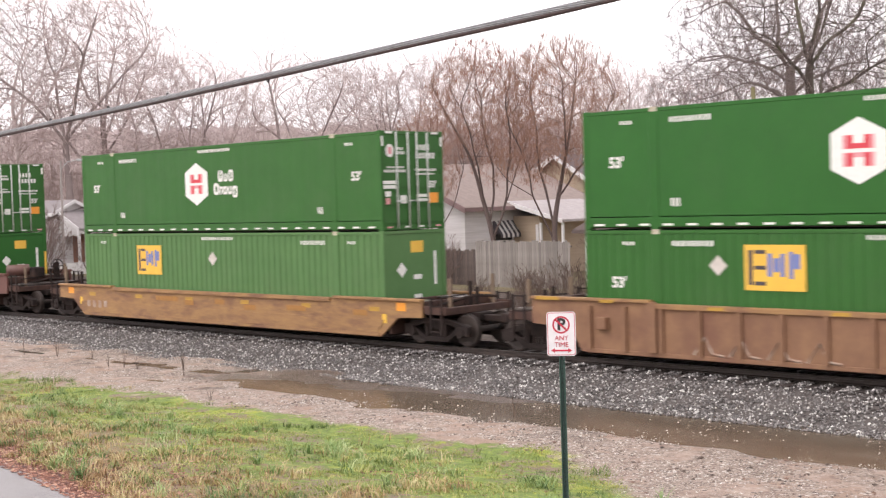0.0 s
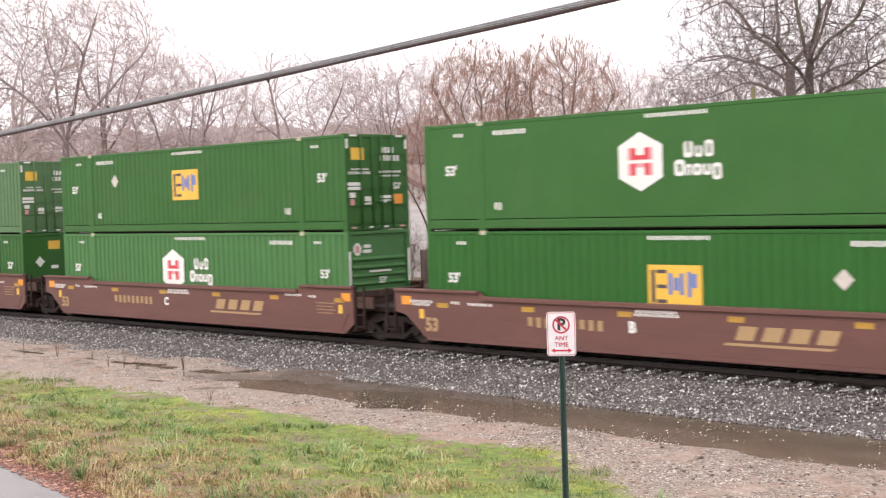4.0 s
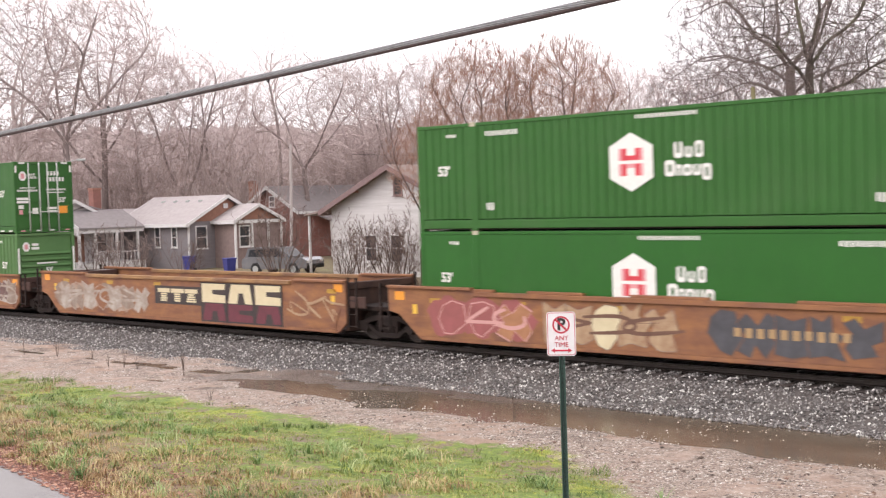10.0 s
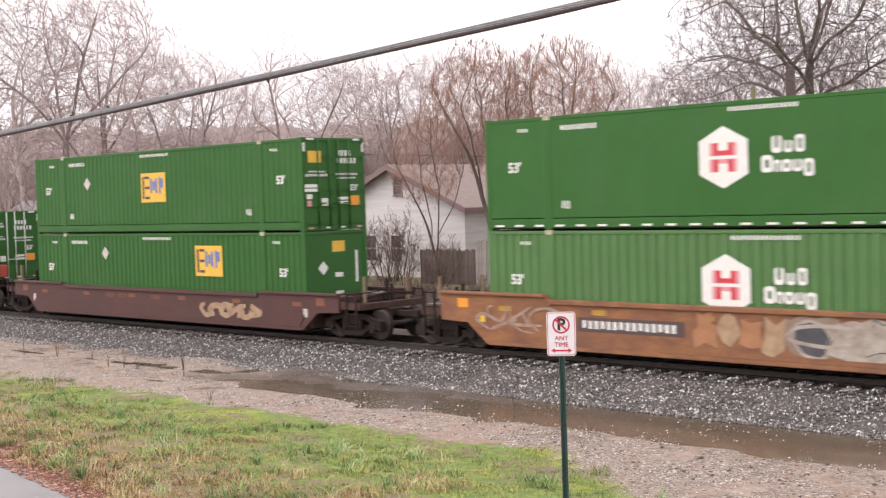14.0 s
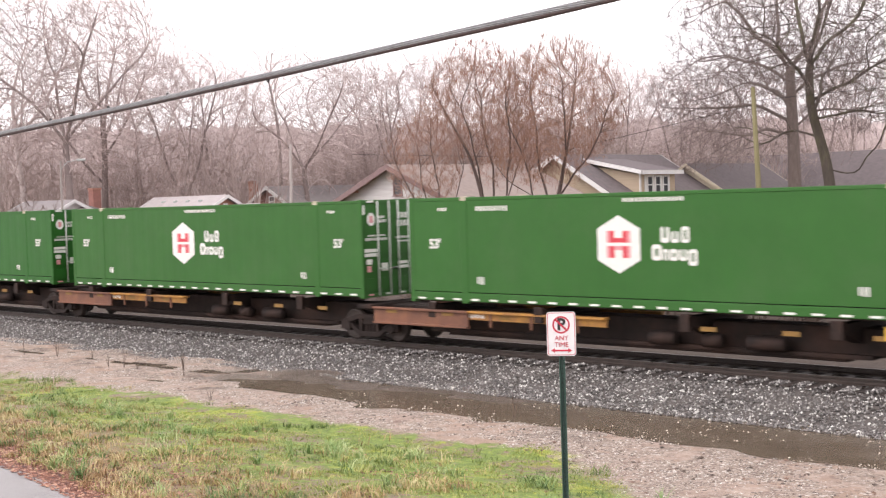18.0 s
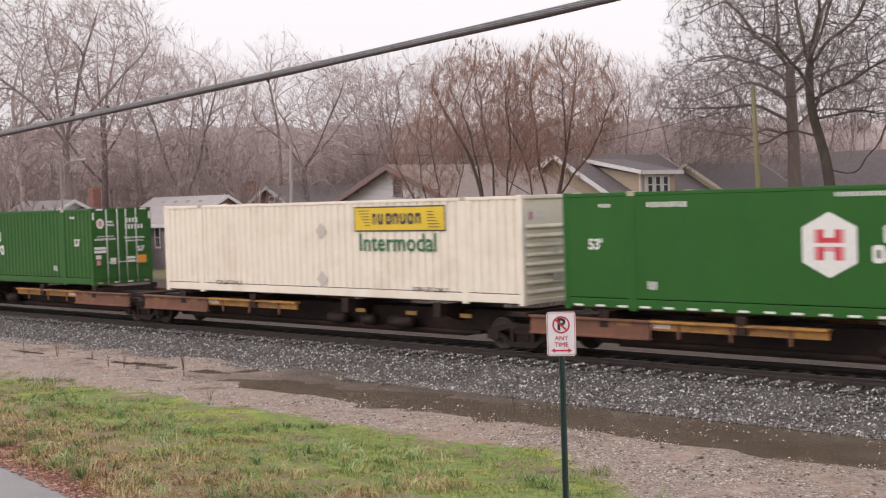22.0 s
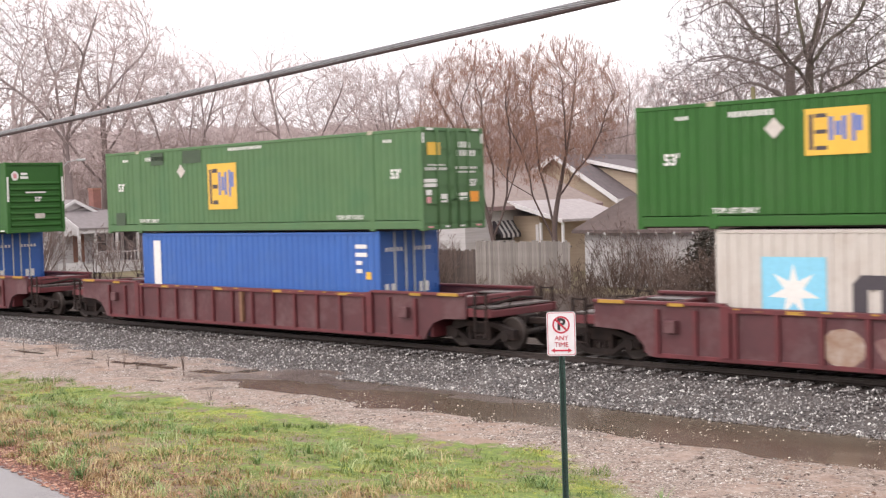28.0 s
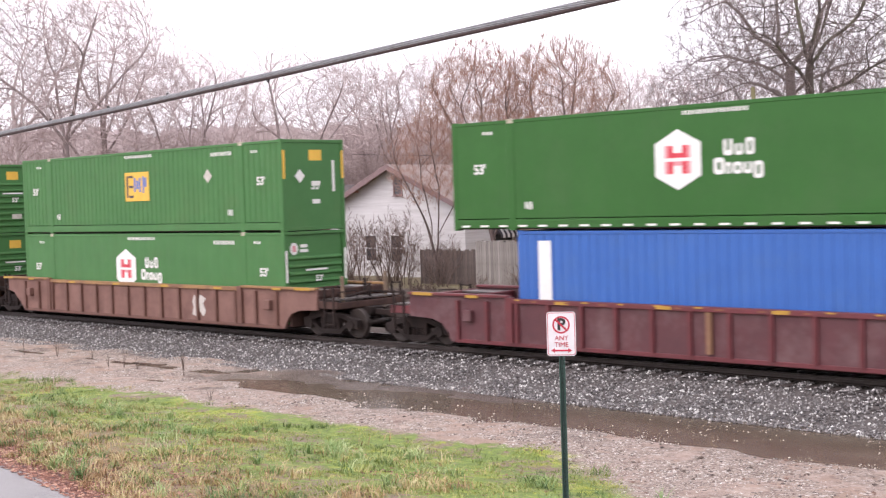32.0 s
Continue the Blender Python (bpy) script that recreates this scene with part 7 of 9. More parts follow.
def build_near_trees():
    plant(leaning_tree(), -30.2, 32.9, 0, 1.0, BARK_MOSS, TWIG_DARK, "large leaning bare tree with mossy bark beside the fence", z=-0.4)
    plant(old_tree(), -45.3, 56.8, 0, 1.0, BARK_OLD, TWIG_DARK, "very large old bare tree behind the shed", z=-0.4)
    plant(tree_meshes(7, 19.0, 0.26, OAK), -22.0, 40.0, 10, 1.0, BARK, TWIG, "tall bare tree behind the fence")
    label, group = "bare many-stemmed tree with upright reddish twigs", "many-stemmed trees behind the fence"
    # in the order: with dead leaves, the dense fan, the small one
    m = fan_tree(8, [((0.1, 0, -0.3), (0.0, 0, 2.0), (-0.2, 0, 3.2), (-0.5, 0.1, 4.4), (-1.1, 0.2, 6.6), (-2.2, 0.3, 8.8), (-3.0, 0.3, 10.4)), ((-0.2, 0, 3.2), (0.1, 0.2, 4.8), (-0.2, 0.5, 7.4), (-0.6, 0.8, 10.2)),
                     ((-0.05, 0, 2.4), (0.5, -0.3, 4.0), (0.9, -0.5, 6.4), (0.8, -0.6, 9.4)), ((-0.5, 0.1, 4.4), (-0.8, -0.8, 6.6), (-1.6, -1.4, 9.2)), ((0.5, -0.3, 4.0), (1.4, 0.4, 6.2), (2.2, 0.8, 8.4))],
                 [((-0.7, 0, 9.6), (3.0, 2.6, 2.9), 850), ((0.4, 0, 7.2), (2.2, 2.0, 2.2), 420)], 4.4, 0.17)
    hanging_leaves(plant(m, -43.9, 22.9, 0, 1.0, BARK_DARK, TWIG_RED, label, group, z=-0.4), m[2], 0.05, 3)
    m = fan_tree(9, [((0.1, 0, -0.3), (0.0, 0, 2.2), (0.1, 0.1, 3.6), (0.5, 0.2, 5.6), (0.9, 0.2, 7.6), (1.3, 0.2, 10.4)), ((0.0, 0, 2.2), (-0.5, -0.1, 3.4), (-1.0, -0.2, 4.6), (-1.5, -0.3, 6.6), (-2.3, -0.4, 8.6)),
                     ((0.05, 0.05, 3.0), (-0.4, 0.6, 5.0), (-0.7, 1.0, 7.4), (-0.9, 1.2, 10.2)), ((0.2, 0.1, 4.4), (1.4, -0.5, 6.0), (2.4, -0.9, 7.8), (3.0, -1.1, 9.4)), ((-1.0, -0.2, 4.6), (-2.3, -0.4, 5.4), (-3.2, -0.6, 6.6)), ((0.3, 0.1, 5.0), (0.6, -1.0, 7.4), (0.4, -1.5, 10.2))],
                 [((0.5, 0, 9.0), (3.4, 2.8, 3.4), 1600), ((-0.4, 0, 6.6), (2.8, 2.2, 1.8), 480)], 4.4, 0.19)
    plant(m, -40.4, 23.5, 0, 1.0, BARK_DARK, TWIG_RED, label, group, z=-0.4)
    m = fan_tree(10, [((0.0, 0, -0.3), (-0.2, 0, 1.4), (-0.6, 0, 3.2), (-1.4, 0, 5.0), (-2.2, 0.1, 6.6)), ((-0.2, 0, 1.4), (0.1, 0.2, 3.4), (0.0, 0.3, 5.6), (-0.2, 0.3, 7.4)), ((-0.3, 0, 2.0), (-0.5, -0.6, 4.2), (-0.9, -1.0, 6.4)), ((0.0, 0, 2.6), (0.9, -0.1, 4.4), (1.5, -0.2, 6.2))],
                 [((-0.5, 0, 6.6), (2.3, 2.0, 2.6), 800)], 2.6, 0.10, 0.36)
    plant(m, -47.4, 22.4, 0, 1.0, BARK_DARK, TWIG_RED, "small bare many-stemmed tree with thin reddish twigs", group, z=-0.4)


build_near_trees()


def build_bushes():
    low = [tree_meshes(90 + i, 2.6, 0.028, SHRUB, 9, 0.55) for i in range(4)]
    rng = random.Random(21)
    # tall shrubs before the white house and along the yards
    for x, y, s in ((-53.2, 21.9, 1.45), (-50.6, 21.6, 1.35), (-51.8, 23.4, 1.5), (-55.0, 22.6, 1.2), (-48.8, 21.2, 1.1), (-61.0, 22.6, 1.4), (-62.6, 23.6, 1.7), (-73.2, 20.7, 1.1), (-70.1, 16.8, 1.3),
                    (-73.7, 13.4, 1.6), (-77.0, 15.5, 1.7), (-80.5, 16.6, 1.9), (-83.0, 18.4, 2.0), (-78.6, 13.6, 1.8), (-85.0, 17.0, 1.8), (-75.6, 18.8, 1.2), (-66.5, 19.5, 1.2), (-47.3, 22.0, 1.0), (-46.0, 21.2, 0.9)):
        plant(low[rng.randrange(4)], x, y, rng.uniform(0, 360), s, BRUSH, TWIG, "bare leafless shrub in a winter yard", "yard shrubs", name="shrub")
    # the strip of brush along the far side of the line
    rough = [tree_meshes(95 + i, 2.4, 0.020, SCRUB, 12, 0.55) for i in range(4)]
    for i in range(110):
        x = -54 + 40 * (i + rng.random()) / 110
        y = rng.uniform(6.5, 20.0)
        k = (0.42 if x < -44.5 else 0.34 if x < -37.5 else 0.62 if x < -31.5 else 0.9) * (0.5 if y < 10 else 1.0)
        plant(rough[rng.randrange(4)], x, y, rng.uniform(0, 360), k * rng.uniform(0.7, 1.1), BRUSH, BRUSH, "tangle of dark brown winter brush", "brush beside the line", name="brush")
    for i in range(34):     # thick growth before the new fence
        x = -36.5 + 17 * (i + rng.random()) / 34
        plant(rough[rng.randrange(4)], x, rng.uniform(20, 31), rng.uniform(0, 360), rng.uniform(0.5, 0.75), BRUSH, BRUSH, "tangle of dark brown winter brush", "brush beside the line", name="brush")
    for x, y, s in ((-36.5, 23.2, 1.2), (-35.2, 23.0, 1.3), (-33.8, 22.8, 1.2), (-32.4, 23.3, 1.1), (-30.5, 24.0, 1.2), (-31.0, 27.0, 1.5)):
        plant(low[rng.randrange(4)], x, y, rng.uniform(0, 360), s, BRUSH, TWIG, "bare shrub against a white garage wall", "shrubs at the garage", name="shrub")
    # evergreen
    t = thing("evergreen_shrub", "dark ragged evergreen shrub beside the garage", "shrub", at=pose(-30.6, 22.4, -0.5))
    s, r = Shape(), random.Random(31)
    for i in range(2600):
        q, h = r.uniform(0, 6.283), r.random()
        w = (2.1 - 1.5 * h) * (0.55 + 0.45 * r.random()) * (1 + 0.25 * math.sin(3 * q + 5 * h))
        c = Vector((w * math.cos(q), w * math.sin(q), 0.1 + 2.5 * h + 0.3 * r.random()))
        a = Vector((r.gauss(0, 1), r.gauss(0, 1), r.gauss(0, 0.5))).normalized() * r.uniform(0.07, 0.16)
        b = Vector((r.gauss(0, 1), r.gauss(0, 1), r.gauss(0, 1))).normalized() * 0.05
        s.add([c - a, c + b, c + a, c - b], [(0, 1, 2, 3)])
    part("stems", Shape().tube([(0, 0, 0), (0.1, 0, 1.2), (0, 0.1, 2.4)], [0.09, 0.06, 0.02], 6), BARK, t)
    tagged(part("foliage", s, NEEDLE, t), kind="stuff")


build_bushes()


def build_weeds():
    rng = random.Random(41)
    for i, (x, y, h) in enumerate(((-39.4, -5.8, 0.55), (-37.8, -5.5, 0.6), (-34.1, -5.9, 0.35), (-33.4, -5.8, 0.6), (-32.7, -5.8, 0.45), (-30.2, -5.9, 0.65), (-25.8, -8.2, 0.3), (-18.1, -5.8, 0.55), (-31.5, -5.0, 0.4), (-36.2, -5.2, 0.4))):
        s = Shape()
        for k in range(3):
            dx, dy = rng.gauss(0, 0.06), rng.gauss(0, 0.06)
            s.tube([(0.02 * k, 0, -0.03), (0.02 * k + dx * 0.5, dy * 0.5, h * 0.6), (0.02 * k + dx, dy, h * rng.uniform(0.8, 1.1))], [0.008, 0.006, 0.003], 4)
        tagged(part("dead_weed", s, BRUSH, None, "", pose(x, y, ground_z(x, y))), "thin dead weed stalk in wet gravel", "weed", "dead weeds")


build_weeds()
for spot in ((-31.8, -5.0, 2.0, 0.3, -0.596, 2.0, 0.0), (-35.0, -5.2, 1.6, 0.16, -0.596, 3.0, 0.03), (-39.5, -5.3, 1.6, 0.14, -0.596, 4.0, 0.0), (-37.2, -4.6, 1.2, 0.12, -0.596, 6.0, 0.0)):
    puddle(spot[0], spot[1], spot[2], spot[3], spot[4], spot[5], spot[6])


def ditch_water():
    """One shallow sheet of water; the uneven ground gives it its shore."""
    xs = [-31 + 0.5 * i for i in range(80)]
    edge = [(x, -6.95 + 0.2 * noise.noise((x * 0.6, 1.0, 0))) for x in xs] + [(x, -3.3) for x in xs[::-1]]
    tagged(part("puddle", Shape().plate(edge, -0.70, -0.622, "z"), MATS["standing water"]), "long shallow puddle of brown water in the ditch", "puddle", "puddles", "structure")


ditch_water()


# ---- houses across the line ----
SIDING_WHITE = mat("white painted siding", (0.66, 0.63, 0.62), (0.55, 0.52, 0.51), 0.7, scale=2, stain=(0.42, 0.39, 0.37), amount=0.5, bump=0.3, bump_scale=6, stretch=(0.3, 0.3, 6))
SIDING_TAN = mat("tan siding", (0.47, 0.37, 0.27), (0.40, 0.31, 0.225), 0.7, scale=2, bump=0.3, bump_scale=6, stretch=(0.3, 0.3, 6))
SIDING_GREY = mat("grey siding", (0.25, 0.225, 0.235), (0.20, 0.18, 0.19), 0.7, scale=2, bump=0.3, bump_scale=6, stretch=(0.3, 0.3, 6))
SIDING_CREAM = mat("cream siding", (0.56, 0.48, 0.37), (0.48, 0.41, 0.31), 0.7, scale=2, bump=0.3, bump_scale=6, stretch=(0.3, 0.3, 6))
CEDAR = mat("brown shingle cladding", (0.36, 0.185, 0.13), (0.27, 0.135, 0.095), 0.8, scale=4, bump=0.4, bump_scale=10)
# Brick colour lightened to hold the mist in front of the houses.
BRICK = mat("red brick", (0.30, 0.135, 0.11), (0.22, 0.10, 0.082), 0.85, scale=5, bump=0.4)
ROOF_BROWN = mat("brown asphalt shingles", (0.155, 0.115, 0.105), (0.115, 0.085, 0.078), 0.85, scale=3, bump=0.5, bump_scale=12)
ROOF_GREY = mat("grey asphalt shingles", (0.43, 0.385, 0.38), (0.35, 0.31, 0.305), 0.85, scale=3, bump=0.5, bump_scale=12)
ROOF_TAUPE = mat("taupe asphalt shingles", (0.30, 0.235, 0.21), (0.235, 0.185, 0.165), 0.85, scale=3, bump=0.5, bump_scale=12)
ROOF_DARK = mat("dark slate-grey shingles", (0.150, 0.122, 0.124), (0.112, 0.092, 0.095), 0.85, scale=3, bump=0.5, bump_scale=12)
TRIM = mat("white trim paint", (0.74, 0.72, 0.71), (0.64, 0.62, 0.61), 0.6, scale=4)
TRIM_MAUVE = mat("mauve-brown trim paint", (0.26, 0.17, 0.165), (0.20, 0.13, 0.125), 0.7, scale=4)
GLASS = mat("dark window glass", (0.06, 0.062, 0.068), (0.04, 0.042, 0.048), 0.08, scale=1, bump=0, spec=0.6)


SIDING_SHED = mat("flaking white boards", (0.60, 0.55, 0.53), (0.42, 0.37, 0.35), 0.8, scale=3, stain=(0.30, 0.25, 0.23), amount=0.7, bump=0.3, bump_scale=6, stretch=(5, 5, 0.4))
TRIM_SHED = mat("bare grey-brown trim", (0.28, 0.22, 0.20), (0.19, 0.15, 0.135), 0.8, scale=4)


def gable_house(name, x0, x1, y0, y1, eave, ridge, along, wall, roof, trim, label, over=0.45, base=None, rake=0.16, turn=0.0, eave_trim=None):
    """A house with a gable roof. along: the axis of its ridge. The roof planes have thickness and overhang the walls."""
    cx, cy = (x0 + x1) / 2, (y0 + y1) / 2
    base = ground_z(cx, cy) if base is None else base
    h = thing(name, label, "house" if name == "house" else name.replace("_", " "), at=pose(cx, cy, 0, 0, 0, turn))
    a, b = (x1 - x0) / 2, (y1 - y0) / 2
    if along == "y":
        half, run_ = a, b
    else:
        half, run_ = b, a
    slope = (ridge - eave) / half
    body = Shape()
    peak = [(-half, base - 0.2), (half, base - 0.2), (half, eave), (0, ridge), (-half, eave)]
    body.plate(peak, -run_, run_, "y" if along == "y" else "x")
    part("wall", body, wall, h)
    t = 0.14
    w = half + over
    z_end = eave - slope * over
    for s in (-1, 1):
        o = [(0, ridge), (s * w, z_end), (s * w, z_end + t), (0, ridge + t)]
        part("roof_slope", Shape().plate(o, -run_ - over, run_ + over, "y" if along == "y" else "x"), roof, h)
        for e in (-1, 1):
            f = [(0, ridge - rake * 0.6), (s * w, z_end - rake * 0.6), (s * w, z_end + t + 0.01), (0, ridge + t + 0.01)]
            y_ = e * (run_ + over)
            part("rake_board", Shape().plate(f, y_ - 0.03, y_ + 0.03, "y" if along == "y" else "x"), trim, h)
        fb = Shape()
        if along == "y":
            fb.box(s * w - 0.03, s * w + 0.03, -run_ - over, run_ + over, z_end - 0.1, z_end + t)
        else:
            fb.box(-run_ - over, run_ + over, s * w - 0.03, s * w + 0.03, z_end - 0.1, z_end + t)
        part("fascia", fb, eave_trim or trim, h)
    return h


def window(h, u, z, w, tall, face, at, trim=None, panes=2, bars_=0):
    """A window on the wall that faces -y or +x. u: its place along the wall, in the house's own space; at: the wall's plane."""
    o = Shape()
    fr = 0.09
    for a, b, c, d in ((-w / 2 - fr, w / 2 + fr, tall / 2, tall / 2 + fr), (-w / 2 - fr, w / 2 + fr, -tall / 2 - fr, -tall / 2), (-w / 2 - fr, -w / 2, -tall / 2, tall / 2), (w / 2, w / 2 + fr, -tall / 2, tall / 2)):
        o.box(a, b, -0.06, 0.02, c, d)
    if panes == 2:
        o.box(-w / 2, w / 2, -0.045, 0.0, -0.03, 0.03)
    for k in range(bars_):
        x = -w / 2 + (k + 1) * w / (bars_ + 1)
        o.box(x - 0.04, x + 0.04, -0.05, 0.0, -tall / 2, tall / 2)
    m = pose(u, at, z) if face == "-y" else pose(at, u, z, 0, 0, 90)
    f = part("window", o, trim or TRIM, h, "", m)
    part("pane", Shape().box(-w / 2, w / 2, -0.015, 0.0, -tall / 2, tall / 2), GLASS, f, "dark window glass")
    part("sill", Shape().box(-w / 2 - 0.14, w / 2 + 0.14, -0.11, 0.0, -tall / 2 - fr - 0.05, -tall / 2 - fr), trim or TRIM, f)
    return f


def white_house():
    h = gable_house("house", -60.5, -49.2, 26.45, 38.0, 3.72, 6.12, "y", SIDING_WHITE, ROOF_TAUPE, TRIM_MAUVE, "white sided bungalow with a low taupe gable roof", over=0.6, rake=0.3)
    a = -11.55 / 2
    window(h, 0.35, 5.0, 0.55, 1.0, "-y", a, TRIM_MAUVE)
    for u in (-2.1, 0.1):
        window(h, u, 1.3, 0.9, 1.5, "-y", a)
    window(h, -2.5, 1.6, 1.5, 1.3, "+x", 5.65)
    part("eave_extension", Shape().plate([(-6.2, 3.50), (-6.2, 3.62), (-7.6, 3.42), (-7.6, 3.30)], -6.4, 2.0), ROOF_TAUPE, h)
    for y in (-6.2, -3.0, 0.5):
        part("post", Shape().box(-7.45, -7.32, y, y + 0.13, -0.5, 3.35), TRIM, h)
    # striped awning over a side window
    aw = part("awning_frame", Shape().tube([(0, -0.7, 0), (0.55, -0.7, -0.5), (0.55, 0.7, -0.5), (0, 0.7, 0)], 0.02, 6), STEEL, h, "", pose(5.65, -2.5, 2.75))
    for i in range(9):
        y = -0.9 + i * 0.2
        part("awning_slat", Shape().plate([(0, 0.02), (0.6, -0.75), (0.6, -0.95), (0.57, -0.95), (0.57, -0.75), (0, -0.03)], y, y + 0.19), TRIM if i % 2 else NAVY, aw)
    part("awning_side", Shape().plate([(0, 0), (0.57, -0.75), (0, -0.75)], -0.93, -0.91), NAVY, aw)
    part("roof_vent", Shape().box(-0.5, 0.5, -0.3, 0.3, 5.7, 6.42, 0.02).box(-0.6, 0.6, -0.38, 0.38, 6.42, 6.5, 0.02), ROOF_TAUPE, h, "", pose(0.6, 3.6, 0))
    part("porch_lamp", Shape().box(-0.12, 0.12, -0.35, 0, -0.08, 0.1, 0.02), CEDAR, h, "", pose(-3.2, a, 4.75))
    return h


def annex():
    """Cream rear addition with a lean-to roof beside the white house."""
    x0, x1, y0, y1 = -49.15, -45.6, 30.6, 37.0
    h = thing("porch_annex", "tan sided lean-to porch behind a board fence", "annex", at=pose(0, 0, 0))
    part("wall", Shape().box(x0, x1 - 1.6, y0, y1, -0.5, 3.0), SIDING_TAN, h)
    part("roof_slope", Shape().plate([(x0, 3.75), (x1 + 0.5, 2.65), (x1 + 0.5, 2.78), (x0, 3.9)], y0 - 0.5, y1), ROOF_GREY, h)
    part("fascia", Shape().plate([(x0, 3.65), (x1 + 0.5, 2.57), (x1 + 0.5, 2.80), (x0, 3.9)], y0 - 0.54, y0 - 0.5), TRIM, h)
    for x in (x1 + 0.3, x1 - 1.3):
        part("post", Shape().box(x - 0.07, x + 0.07, y0 - 0.3, y0 - 0.16, -0.5, 2.6, 0.01), TRIM, h)
    part("door", Shape().box(x0 + 1.7, x0 + 1.9, y0 - 0.04, y0, -0.3, 2.5), TRIM, h)


def garage():
    x0, x1, y0, y1 = -39.2, -32.8, 24.4, 28.4
    h = thing("garage", "white garage with a brown hipped shingle roof", "garage", at=pose((x0 + x1) / 2, (y0 + y1) / 2, 0))
    a, b = (x1 - x0) / 2, (y1 - y0) / 2
    part("wall", Shape().box(-a, a, -b, b, -0.7, 2.5), SIDING_WHITE, h)
    o, e, r = 0.45, 2.38, 4.0
    k = b - 0.7
    vs = [(-a - o, -b - o, e), (a + o, -b - o, e), (a + o, b + o, e), (-a - o, b + o, e), (-a + k, 0, r), (a - k, 0, r),
          (-a - o, -b - o, e - 0.14), (a + o, -b - o, e - 0.14), (a + o, b + o, e - 0.14), (-a - o, b + o, e - 0.14)]
    fs = [(0, 1, 5, 4), (1, 2, 5), (2, 3, 4, 5), (3, 0, 4), (6, 7, 1, 0), (7, 8, 2, 1), (8, 9, 3, 2), (9, 6, 0, 3), (9, 8, 7, 6)]
    part("roof", Shape().add(vs, fs), ROOF_BROWN, h)
    part("fascia", Shape().box(-a - o, a + o, -b - o - 0.02, -b - o, e - 0.16, e - 0.03), ROOF_BROWN, h)
    for i in range(7):
        part("rafter_tail", Shape().box(-0.05, 0.05, -b - o - 0.05, -b, e - 0.22, e - 0.1), TRIM, h, "", pose(-a + 0.6 + i * 1.0, 0, 0))


def dormer_house():
    """The ridge runs away from the line; a wide dormer looks east out of its roof."""
    h = gable_house("house", -58.2, -48.96, 40.5, 52.0, 3.96, 6.75, "y", SIDING_TAN, ROOF_DARK, TRIM, "tan gabled house with white rake boards and a dormer", over=0.5, rake=0.3)
    # in the house's own space the ridge is x = 0 and the eastern wall x = 4.62
    y0, y1 = -3.5, 0.6
    d = part("dormer", Shape().plate([(0.9, 6.1), (4.9, 5.35), (4.9, 3.9), (4.4, 3.9)], y0, y1), SIDING_TAN, h)
    part("dormer_roof", Shape().plate([(0.4, 6.42), (5.35, 5.42), (5.35, 5.56), (0.4, 6.58)], y0 - 0.35, y1 + 0.35), ROOF_DARK, d)
    part("dormer_trim", Shape().plate([(0.4, 6.36), (5.38, 5.34), (5.38, 5.60), (0.4, 6.62)], y0 - 0.40, y0 - 0.35), TRIM, d)
    part("dormer_fascia", Shape().box(5.33, 5.39, y0 - 0.4, y1 + 0.4, 5.34, 5.6), TRIM, d)
    part("corner_board", Shape().box(4.88, 4.95, y0 - 0.02, y0 + 0.14, 3.9, 5.4), TRIM, d)
    part("window_surround", Shape().box(4.9, 4.93, -2.95, -0.05, 3.98, 5.28), TRIM, d)
    for k in range(3):
        window(h, -2.4 + 0.9 * k, 4.65, 0.5, 1.05, "+x", 4.945, TRIM)


def right_gable():
    h = gable_house("house", -54.2, -47.9, 52.2, 62.0, 4.0, 6.0, "y", SIDING_CREAM, ROOF_DARK, SIDING_CREAM, "cream gabled house with a dark roof", over=0.4, eave_trim=ROOF_DARK)
    window(h, -0.8, 4.3, 0.8, 1.1, "-y", -4.9)


def big_house():
    gable_house("house", -62.0, -26.0, 66.0, 78.0, 3.3, 6.9, "x", SIDING_GREY, ROOF_DARK, ROOF_DARK, "long house with a broad dark slate roof", over=0.6)


def shed():
    h = gable_house("shed", -40.9, -37.5, 41.6, 45.2, 2.3, 3.55, "y", SIDING_SHED, ROOF_BROWN, TRIM_SHED, "small weathered white shed with a brown gable roof", over=0.35, rake=0.12, turn=26)
    window(h, -0.1, 2.55, 0.42, 0.45, "-y", -1.8)
    part("shelf_board", Shape().box(-1.1, 0.35, -1.95, -1.8, 1.65, 1.85), TRIM_SHED, h)


def far_tan_house():
    h = thing("house", "cream house with a shallow lean-to roof", "house", at=pose(-46.5, 61.5, 0))
    part("wall", Shape().plate([(0, -0.6), (6.0, -0.6), (6.0, 1.85), (0, 3.95)], -2.5, 2.5), SIDING_CREAM, h)
    part("roof_slope", Shape().plate([(-0.3, 4.05), (6.5, 1.67), (6.5, 1.81), (-0.3, 4.19)], -3.0, 3.0), ROOF_DARK, h)
    part("rake_board", Shape().plate([(-0.3, 4.03), (6.5, 1.65), (6.5, 1.80), (-0.3, 4.18)], -3.05, -3.0), TRIM, h)
    for u in (2.1, 5.2):
        window(h, u, 1.95, 0.7, 1.0, "-y", -2.5)
    w = gable_house("house", -37.5, -29.0, 55.0, 60.0, 1.9, 3.3, "x", SIDING_CREAM, ROOF_DARK, TRIM, "cream house wing with white windows", over=0.4)
    for u in (-3.0, -0.6, 1.8):
        window(w, u, 0.9, 0.9, 1.1, "-y", -2.5)


